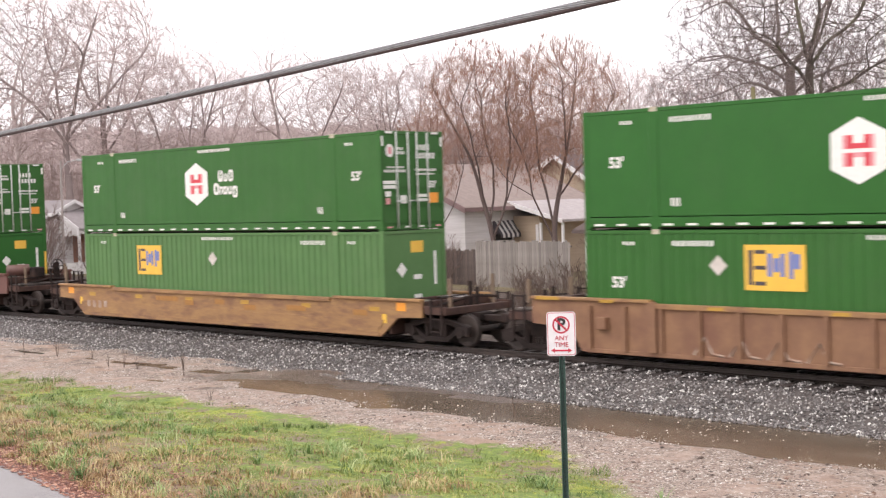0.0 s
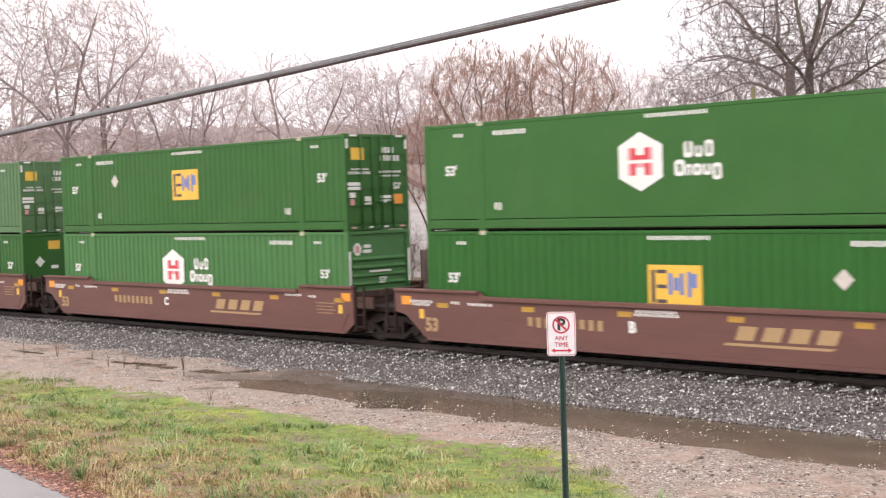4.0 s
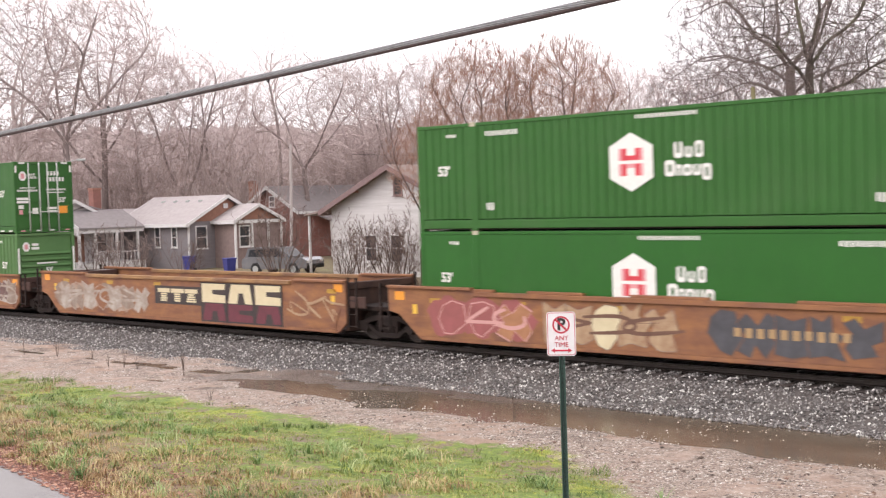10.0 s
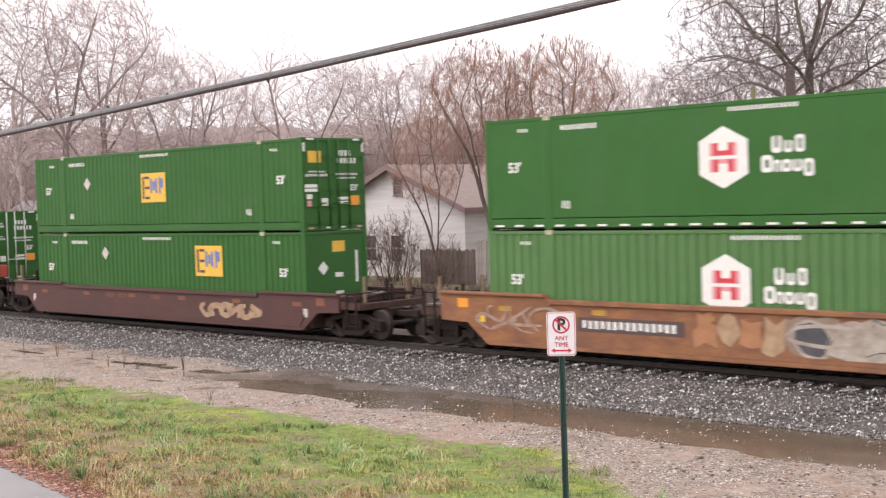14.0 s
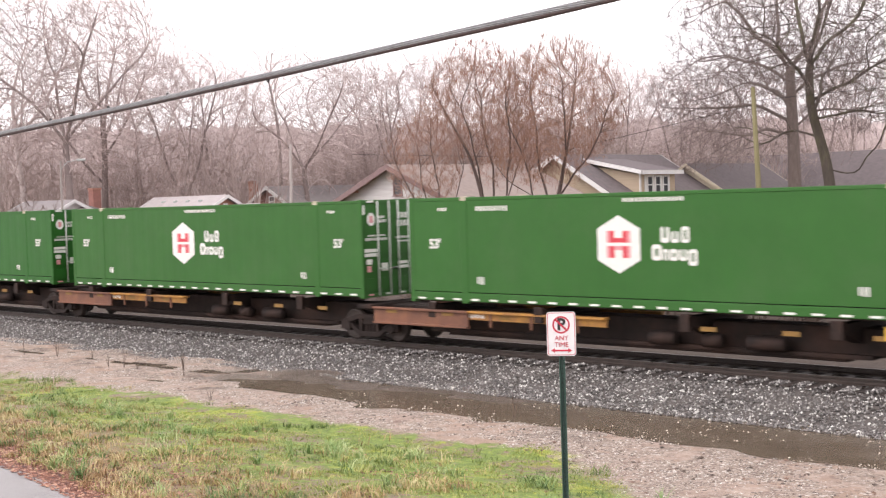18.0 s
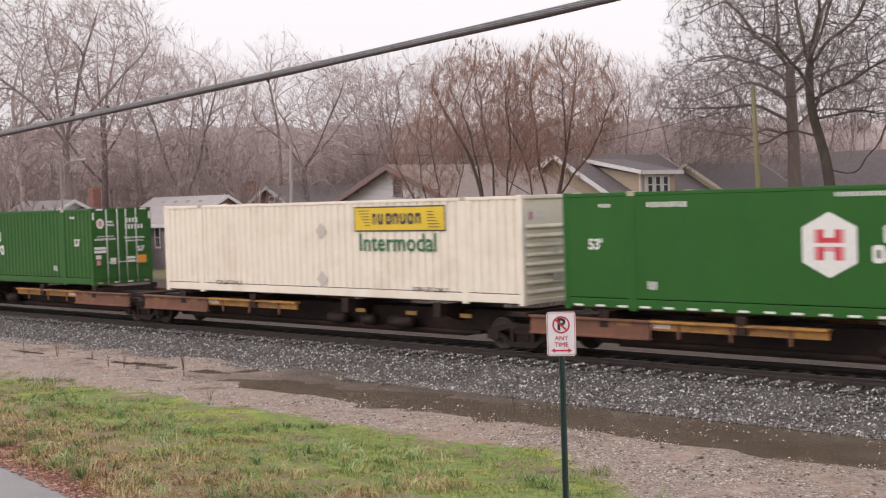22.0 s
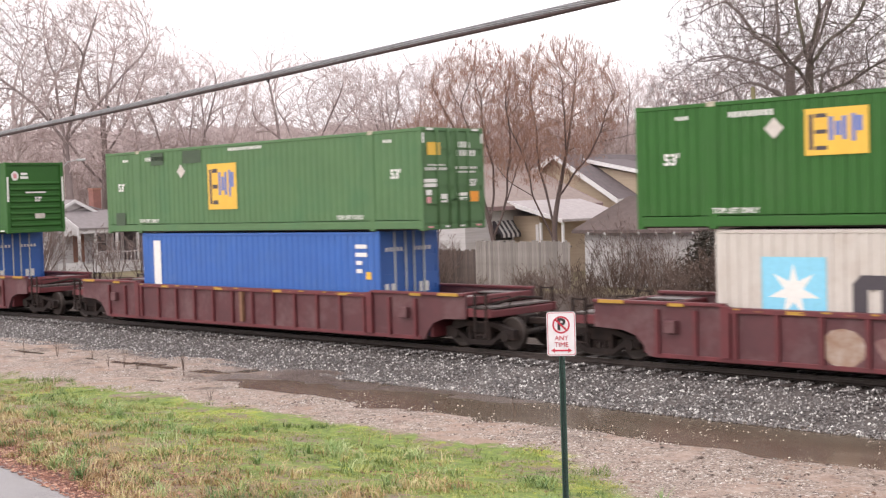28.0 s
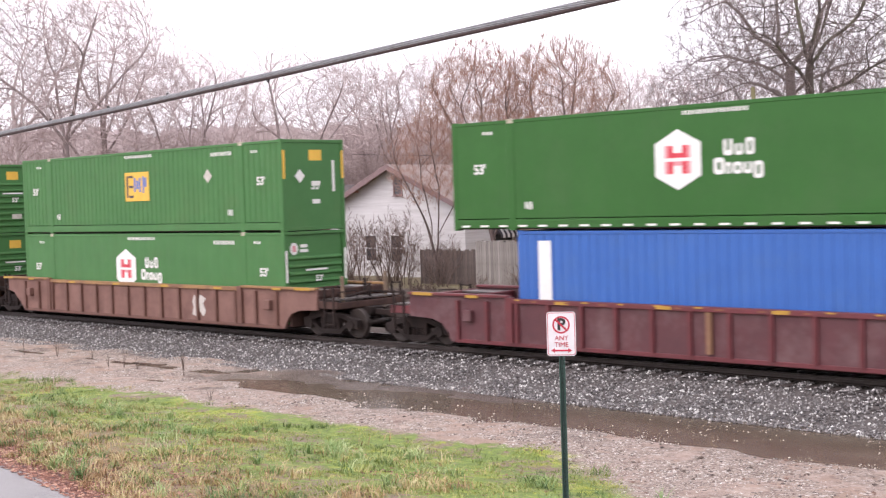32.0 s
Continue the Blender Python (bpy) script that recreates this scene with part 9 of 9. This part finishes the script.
def build_train():
    sand = plain("tan stencil paint", (0.42, 0.27, 0.13), 0.6)
    pale = mat("faded white spray paint", (0.42, 0.34, 0.28), (0.25, 0.13, 0.075), 0.7, scale=3.5)
    bone = mat("cream spray paint", (0.46, 0.33, 0.20), (0.28, 0.15, 0.085), 0.7, scale=3.5)
    rose = mat("rose spray paint", (0.34, 0.10, 0.10), (0.25, 0.08, 0.07), 0.7, scale=2.5)
    pinkl = plain("pink spray line", (0.62, 0.33, 0.30), 0.6)
    plum = mat("plum spray paint", (0.16, 0.035, 0.05), (0.11, 0.03, 0.04), 0.7, scale=2.5)
    ink = mat("dark blue-grey spray paint", (0.075, 0.06, 0.06), (0.11, 0.06, 0.05), 0.7, scale=2.5)
    rust2 = mat("orange spray paint", (0.42, 0.20, 0.10), (0.30, 0.13, 0.06), 0.7, scale=2.5)

    smoke = mat("grey spray paint", (0.30, 0.25, 0.21), (0.21, 0.125, 0.08), 0.7, scale=3.0)
    umber = mat("umber spray paint", (0.17, 0.085, 0.055), (0.12, 0.06, 0.042), 0.7, scale=3.0)
    soot = mat("black spray paint", (0.035, 0.03, 0.032), (0.06, 0.04, 0.035), 0.7, scale=3.0)
    cream = mat("pale cream paint", (0.66, 0.58, 0.38), (0.55, 0.46, 0.29), 0.65, scale=2.5)

    def cream_block(kind):
        """A bold block with notched sides, its lower half sliced by thin gaps."""
        s = Shape()
        w = 0.36
        s.plate([(-w, 0.08), (-w, 0.22), (w, 0.22), (w, 0.08)], -0.004, 0)
        for j in range(4):
            z = 0.06 - j * 0.075
            s.plate([(-w * (0.5 + 0.1 * kind * j), z - 0.055), (w * (0.5 + 0.1 * kind * j), z - 0.055), (w * (0.5 + 0.1 * kind * j), z), (-w * (0.5 + 0.1 * kind * j), z)], -0.004, 0)
        return s

    def tall_block(w, h, kind):
        """A broad sprayed block with one dark notch."""
        a, b = w / 2, h / 2
        if kind:
            return Shape().plate([(-a, -b), (-a * 0.25, -b), (-a * 0.1, b * 0.1), (a * 0.25, b * 0.1), (a * 0.4, -b), (a, -b), (a * 0.8, b), (-a * 0.7, b)], -0.004, 0)
        return Shape().plate([(-a, -b), (a, -b), (a, -b * 0.2), (-a * 0.1, -b * 0.1), (-a * 0.1, b * 0.35), (a * 0.95, b * 0.4), (a, b), (-a, b)], -0.004, 0)

    def stencils(side, letter):
        """Marks on the smooth brown units: 53 at both ends, a unit letter, a slanting name plate and lines of small print."""
        part("length_mark", lettering("53", 0.5, 0.02), sand, side, "tan length mark", pose(-7.8, -0.063, 0.66))
        part("unit_letter", lettering(letter, 0.36, 0.02), WHITE, side, "white unit letter", pose(-1.1, -0.063, 0.90))
        bars(side, -3.1, 0.90, -0.0625, 2.5, 0.26, 9, sand)
        for k in range(4):
            part("name_block", shared("slant:%d" % (k % 2), lambda: Shape().plate([(-0.26, -0.16), (0.20, -0.16), (0.33, 0.16), (-0.13, 0.16)], -0.004, 0)), sand, side, "slanting tan block of a name", pose(1.95 + k * 0.66, -0.0585, 0.92))
        part("underline", Shape().plate([(-1.5, -0.03), (1.1, -0.03), (1.25, 0.03), (-1.45, 0.03)], -0.004, 0), sand, side, "", pose(2.9, -0.0585, 0.66))
        for x, z, w in ((-8.2, 1.30, 0.9), (-8.2, 1.22, 0.7), (-6.9, 1.30, 0.35), (-6.0, 1.28, 0.9), (5.7, 1.32, 0.8), (6.6, 1.30, 0.35), (-0.4, 1.30, 1.2), (-0.4, 1.22, 1.3)):
            bars(side, x, z, -0.0415, w, 0.075, max(3, int(w * 9)), WHITE)
        for k in range(4):
            bars(side, 7.2, 1.12 - 0.1 * k, -0.0415 if k < 3 else -0.0605, 0.9 - 0.15 * (k % 2), 0.035, 6, sand)

    # 1: ribbed tan car
    side = well_car(-10.92, TAN, ribs=16, chord=AMBER, ends=AMBER, label="weathered tan-brown ribbed well car", lift=0.08)
    for i in range(4):
        part("tag_line", Shape().tube([(-4.9 + i * 0.95, -0.05, 0.36), (-4.6 + i * 0.95, -0.05, 0.78), (-4.4 + i * 0.95, -0.05, 0.40), (-4.1 + i * 0.95, -0.05, 0.36)], 0.035, 4), pale, side, "white sprayed line")
    hub("deep", -10.92, UP, stripe=True, seed=1)
    emp("mid", -10.92, LOW, (-2.88, 2.03), (-4.31, 2.06), "plain", right=False)
    # 2: smooth amber car
    side = well_car(-34.34, AMBER, top=1.28, lift=0.05, label="smooth-sided well car in faded amber and rust", ends=AMBER)
    bars(side, -7.0, 0.66, -0.0625, 1.5, 0.26, 4, pale)
    for x, w, z in ((-2.6, 1.3, 1.0), (0.4, 0.5, 0.98), (2.0, 0.6, 0.86), (4.3, 0.9, 0.92), (-1.3, 0.5, 0.9), (7.2, 0.6, 0.9)):
        part("paint_patch", flat_box(w, 0.16), SPINEYELLOW, side, "bright yellow patch of old paint", pose(x, -0.0605, z))
    hub("mid", -34.34, UP, stripe=True, seed=2)
    emp("light", -34.34, LOW, (-3.85, 1.95), (-0.13, 2.03), "plain", right=True, fifty=False, depth=0.03)
    # 3 to 5: three brown units
    stencils(well_car(-57.97, BROWN, front="truck", back="shared", label="smooth brown well car with pale stencils"), "B")
    hub("mid", -57.97, UP, seed=3)
    c = emp("deep", -57.97, LOW, (0.01, 1.55), (4.24, 1.80), "plain", right=True)
    for sy in (-1, 1):
        part("reflector", Shape().box(0, 0.004, -0.05, 0.05, -0.55, 0.55), YELLOW, c, "yellow corner stripe", pose(L53 + 0.001, sy * (W53 - 0.08), 1.5))
    stencils(well_car(-77.41, BROWN, front="", back="shared", label="smooth brown middle unit of a well car with pale stencils"), "C")
    emp("mid", -77.41, UP, (-0.01, 1.62), (-4.34, 1.87), seed=4)
    hub("fresh", -77.41, LOW, "front", pitch=0.28, depth=0.03, seed=4)
    stencils(well_car(-96.75, BROWN, front="", back="truck", label="smooth brown end unit of a well car with pale stencils"), "A")
    c = emp("olive", -96.75, UP, (3.64, 2.07), None, seed=5, depth=0.03, ground=WHITE, fifty=False, warn=False, low=False)
    for x in (-5.2, 5.4):
        bars(c, x, 0.30, Y53, 1.3, 0.13, 9)
    paint_tag(c, 2.0, 4.3, 0.30, 1.25, [FADED], FADED, 5, 96, fill_parts=False, width=0.06, y=Y53 - 0.004)
    spray_row(c, 2.1, 4.3, 0.32, 1.2, [GREEN["olive"]], FADED, 4, 97, edge=0.06, soft=0.2, y=Y53 - 0.003)
    paint_tag(c, 1.9, 4.5, 0.20, 0.95, [FADED], FADED, 4, 33, fill_parts=False, width=0.04, y=Y53 - 0.012)
    emp("mid", -96.75, LOW, (2.76, 2.04), (4.13, 2.18), "plain", depth=0.03)
    # 6 to 8: three rusty orange units, the middle one empty
    side = well_car(-120.6, RUSTY, top=1.60, lift=0.10, front="truck", back="shared", label="rust-orange well car covered in faded paint tags")
    slate = mat("slate blue spray paint", (0.085, 0.085, 0.095), (0.05, 0.048, 0.055), 0.7, scale=2.5)
    chalky = mat("white-grey spray paint", (0.47, 0.42, 0.37), (0.24, 0.17, 0.125), 0.7, scale=2.2)
    purple = mat("purple-brown spray paint", (0.17, 0.095, 0.085), (0.11, 0.06, 0.05), 0.7, scale=2.5)
    spray_cloud(side, -7.5, -4.0, 0.36, 1.50, [rose], 3, 60)
    spray_row(side, -7.3, -4.0, 0.36, 1.50, [rose, rose, rust2], pinkl, 3, 61, edge=0.035)
    paint_tag(side, -6.2, -4.2, 0.5, 1.4, [rose], pinkl, 2, 64, fill_parts=False, width=0.03, y=-0.068)
    spray_row(side, -3.6, 0.4, 0.34, 1.50, [bone, bone, cream], smoke, 5, 62, edge=0.02, soft=0.35)
    paint_tag(side, -3.2, 0.2, 0.5, 1.4, [umber], umber, 3, 65, fill_parts=False, width=0.022, y=-0.068)
    spray_row(side, 1.3, 5.4, 0.40, 1.44, [slate], umber, 5, 63, edge=0.03)
    spray_cloud(side, 6.0, 7.8, 0.40, 1.30, [smoke], 1, 66)
    bars(side, 3.4, 0.93, -0.066, 2.9, 0.22, 10, sand)
    for x, w in ((-5.6, 0.7), (-3.2, 1.8), (0.2, 2.2), (4.6, 2.2), (7.2, 1.0)):
        part("chord_plate", Shape().box(-w / 2, w / 2, -0.06, 0.06, 0, 0.07, 0.01), RUSTY, side, "", pose(x, 0, 1.62))
    hub("mid", -120.6, UP, pitch=0.28, depth=0.03, seed=6)
    hub("deep", -120.6, LOW, "front", seed=6)
    side = well_car(-140.1, RUSTY, top=1.74, lift=0.05, chord=AMBER, front="", back="shared", label="empty rust-orange well car covered in faded paint tags")
    spray_cloud(side, -8.1, -2.0, 0.42, 1.46, [smoke, pale, RUSTY], 6, 70)
    spray_row(side, -7.9, -1.9, 0.42, 1.46, [chalky, smoke, chalky, RUSTY], pale, 7, 71, edge=0.04, soft=0.15)
    paint_tag(side, -7.8, -2.2, 0.50, 1.44, [chalky], chalky, 4, 75, fill_parts=False, width=0.03, y=-0.068)
    part("name_plate", flat_box(2.7, 0.62), soot, side, "dark name panel", pose(-0.1, -0.066, 1.13))
    for k in range(3):
        part("name_block", shared("cream_block:%d" % (k // 2), lambda: cream_block(k // 2)), cream, side, "cream block of a name", pose(-0.90 + 0.80 * k, -0.0705, 1.13))
    for k in range(3):
        x, w = 1.95 + k * 1.42, 1.28
        part("tag_shape", flat_box(w + 0.16, 1.30), soot, side, "black outline of sprayed letter-like shapes", pose(x, -0.0612, 0.96))
        part("tag_shape", shared("tall_block:%d" % (k % 2), lambda: tall_block(w, 0.62, k % 2)), cream, side, "cream upper half of a sprayed shape", pose(x, -0.0665, 1.26))
        part("tag_shape", shared("low_block:%d" % (k % 2), lambda: tall_block(w, 0.56, 1 - k % 2)), plum, side, "plum lower half of a sprayed shape", pose(x, -0.0665, 0.64))
    paint_tag(side, 5.9, 8.2, 0.45, 1.58, [RUSTY], bone, 3, 74, fill_parts=False)
    side = well_car(-159.58, RUSTY, top=1.48, lift=0.12, front="", back="truck", label="rust-orange well car covered in white paint tags")
    paint_tag(side, -8.1, -5.6, 0.5, 1.44, [RUSTY], pale, 3, 81, fill_parts=False)
    part("name_plate", flat_box(3.1, 0.36), ink, side, "dark number panel", pose(-3.45, -0.061, 0.92))
    bars(side, -3.45, 0.92, -0.0655, 2.8, 0.2, 15, WHITE)
    spray_row(side, -1.6, 0.7, 0.5, 1.36, [rust2, bone], umber, 4, 82, edge=0.02, soft=0.3)
    spray_cloud(side, 0.7, 8.1, 0.46, 1.42, [smoke, chalky, purple, purple], 6, 80)
    spray_row(side, 0.9, 2.6, 0.50, 1.30, [slate, chalky], chalky, 2, 83, edge=0.07, soft=0.35)
    spray_row(side, 2.6, 4.6, 0.60, 1.40, [chalky, bone], slate, 3, 87, edge=0.04, soft=0.3)
    spray_row(side, 4.6, 8.2, 0.46, 1.42, [purple, smoke, purple], chalky, 5, 84, edge=0.045, soft=0.35)
    paint_tag(side, 1.0, 8.0, 0.52, 1.38, [chalky], chalky, 5, 85, fill_parts=False, width=0.028, y=-0.068)
    hub("mid", -159.58, UP, stripe=True, seed=8)
    hub("light", -159.58, LOW, "front", pitch=0.28, depth=0.036, seed=8)
    # 9
    side = well_car(-183.24, DARKBROWN, reflect=DULLORANGE, top=1.30, lift=0.08, label="smooth dark brown well car with a pale paint tag")
    paint_tag(side, 2.9, 6.0, 0.42, 1.02, [bone], pale, 6, 137, width=0.03)
    for x in (-2.7, -1.9, 0.2):
        bars(side, x, 1.02, -0.0415, 0.6, 0.16, 4, SPINEPAINT)
    emp("mid", -183.24, UP, (0.04, 1.58), (-4.27, 1.83), seed=9)
    emp("mid", -183.24, LOW, (3.13, 1.95), (-3.21, 2.17), "plain", depth=0.03)
    # the spine cars
    for s0, front, back, x0 in ((-205.2, "end", "shared", -8.85), (-222.9, "", "shared", -8.85), (-240.6, "", "shared", -8.85), (-258.3, "", "shared", -8.85), (-276.0, "", "end", -7.4)):
        spine_unit(s0, front, back, x0=x0, x1=8.85 if front != "end" else 8.4, flip=-1 if s0 == -276.0 else 1)
    hub("mid", -203.95, 1.275, stripe=True, seed=11)
    hub("mid", -222.06, 1.275, stripe=True, seed=12)
    hub("deep", -239.75, 1.275, stripe=True, seed=13)
    jb = container("white", ends="front", pitch=0.30, depth=0.036, label="cream white corrugated shipping container with a yellow panel")
    part("badge_border", flat_box(3.70, 0.72), NAVY, jb, "dark border of the name panel", pose(3.50, Y53 + 0.0025, 2.33))
    b = part("badge", flat_box(3.62, 0.64), LEMON, jb, "yellow name panel", pose(3.50, Y53 - 0.003, 2.33))
    for k, (dx, w) in enumerate(((-0.98, 0.15), (-0.72, 0.22), (-0.38, 0.24), (-0.10, 0.24), (0.20, 0.24), (0.50, 0.24), (0.80, 0.22))):
        part("name_block", shared("panel_block:%g:%d" % (w, k % 3), lambda: block_letter(w, 0.32, k % 3)), NAVY, b, "dark block of a name", pose(dx, -0.006, 0.0))
    for sx in (-1, 1):
        for k in range(6):
            part("scroll_line", flat_box(0.46 - 0.05 * k, 0.022), NAVY, b, "", pose(sx * (1.42 - 0.03 * k), -0.006, 0.24 - 0.085 * k if sx < 0 else -0.24 + 0.085 * k))
    part("lettering", lettering("Intermodal", 0.72, 0.010), DARKGREEN, jb, "dark green lettering", pose(3.42, Y53 - 0.002, 1.63))
    for x in (-4.5, 4.7):
        part("lettering", lettering("TOP LIFT ONLY", 0.2, 0.0), NAVY, jb, "small dark stencil", pose(x, Y53 - 0.002, 0.33))
    for x, z in ((0.15, 2.0), (0.15, 0.55)):
        part("placard", diamond(0.5), GREEN["grey"], jb, "faded diamond placard", pose(x, Y53, z))
    load(jb, -257.25, 1.275)
    hub("mid", -278.13, 1.275, pitch=0.28, depth=0.03, seed=15)
    # three maroon ribbed cars
    for s0 in (-298.3, -322.05, -345.7):
        side = well_car(s0, MAROON, ribs=16, top=1.46, lift=0.08, label="dark maroon ribbed well car with yellow reflectors")
        part("centre_post", Shape().box(-0.07, 0.07, -0.06, 0.06, 0.4, 1.36), TAN, side, "", pose(0, -0.08, 0))
        if s0 == -298.3:
            chalk = mat("chalky worn-off paint", (0.30, 0.20, 0.18), (0.16, 0.06, 0.055), 0.8, scale=4.0)
            rr = random.Random(161)
            for k in range(8):
                x, w, hh = -2.1 + k * 1.047, rr.uniform(0.3, 0.42), rr.uniform(0.24, 0.34)
                blot = [(w * math.cos(q) * (1 + 0.25 * math.sin(3 * q + k)), hh * math.sin(q) * (1 + 0.2 * math.cos(2 * q + k))) for q in [j * math.pi / 9 for j in range(18)]]
                part("tag_shape", Shape().plate(blot, -0.004, 0), chalk, side, "chalky faded patch of paint", pose(x, -0.0405, 0.74))
        if s0 == -298.3:
            part("tag_shape", Shape().plate([(0.52 * math.cos(i * 0.524), 0.42 * math.sin(i * 0.524)) for i in range(12)], -0.004, 0), pale, side, "round white sprayed blot of paint", pose(-3.2, -0.0405, 0.72))
    c = emp("mid", -298.7, UP, (-2.95, 2.06), (-4.41, 2.2), seed=16, lift=True, depth=0.03, size=(1.45, 1.0), warn=False)
    part("patch", flat_box(0.95, 2.5), mat("old brown paint patch", (0.10, 0.10, 0.07), (0.07, 0.075, 0.05), 0.7, scale=2), c, "dull brown repaired panel", pose(-0.11, Y53, 1.44))
    m = container("grey", length=12.192, w=2.438, h=2.896, posts=False, marks="none", depth=0.03, label="pale grey shipping container with a sky blue square and black blocks")
    ym = -2.438 / 2 - 0.001
    b = part("badge", flat_box(1.55, 1.5), SKYBLUE, m, "sky blue square with a white star", pose(-4.15, ym, 1.52))
    star = []
    for i in range(14):
        q = math.pi / 2 + math.pi * i / 7
        r = 0.62 if i % 2 == 0 else 0.24
        star.append((r * math.cos(q), r * math.sin(q)))
    part("star", Shape().plate(star, -0.008, -0.004), WHITE, b, "white star")
    for i in range(6):
        part("name_block", shared("bold_block:%d" % (i * 5 % 3), lambda: block_letter(0.96, 1.0, i * 5 % 3)), NAVY, m, "bold black block of a name", pose(-2.3 + i * 1.18, ym, 1.40))
    load(m, -298.6, LOW)
    c = emp("olive", -322.05, UP, (-1.11, 1.51), (-3.39, 2.08), seed=17, lift=True, depth=0.02, size=(1.55, 1.5))
    for x, w in ((-4.8, 0.75), (-2.75, 1.05)):
        part("patch", flat_box(w, 0.42), mat("dark repaired paint", (0.05, 0.085, 0.045), (0.04, 0.065, 0.035), 0.6, scale=2), c, "dark repainted patch", pose(x, Y53, 2.55))
    part("patch", flat_box(0.6, 0.45), MATS["dark repaired paint"], c, "dark repainted patch", pose(-7.2, Y53, 0.5))
    for s0 in (-321.95, -345.5):
        bl = container("blue", length=12.192, w=2.438, h=2.896, posts=False, marks="none", depth=0.022, label="blue corrugated forty-foot shipping container")
        part("name_strip", flat_box(0.42, 1.75), WHITE, bl, "upright white name strip", pose(-5.2, ym, 1.75))
        for k in range(4):
            part("marking", flat_box(0.5 if k < 2 else 0.25, 0.12), WHITE, bl, "", pose(5.3 if k < 2 else 5.2, ym, 2.45 - 0.24 * k))
        part("sticker", flat_box(0.22, 0.22), YELLOW, bl, "yellow sticker", pose(5.6, ym, 1.6))
        load(bl, s0, LOW)
    hub("mid", -345.7, UP, "front", stripe=True, seed=18)
    # the tail
    side = well_car(-369.13, ROSEBROWN, ribs=16, chord=AMBER, ends=AMBER, top=1.48, lift=0.05, back="shared", label="faded pinkish brown ribbed well car with an amber chord")
    spray_row(side, 3.35, 4.05, 0.45, 1.25, [FADED], FADED, 1, 190, edge=0.04, soft=0.2, y=-0.05)
    c = emp("fresh", -369.13, UP, (0.01, 1.64), (4.22, 1.87), "plain", right=True, seed=19)
    for sy in (-1, 1):
        part("reflector", Shape().box(0, 0.004, -0.05, 0.05, -0.45, 0.45), YELLOW, c, "yellow corner stripe", pose(L53 + 0.001, sy * (W53 - 0.08), 2.1))
    part("length_mark", lettering("53'", 0.34, 0.01), WHITE, c, "white length mark", pose(L53 - 0.024, 0.1, 1.42, 0, 0, 90))
    hub("fresh", -369.13, LOW, "front", seed=19)
    well_car(-388.6, ROSEBROWN, ribs=16, chord=AMBER, ends=AMBER, top=1.48, lift=0.05, front="", label="faded pinkish brown ribbed well car at the tail")
    emp("fresh", -388.6, UP, (0, 1.6), (4.2, 1.9), "front", seed=20)
    emp("fresh", -388.6, LOW, (0, 1.9), (4.2, 1.9), "front", seed=21)


build_train()
motions()
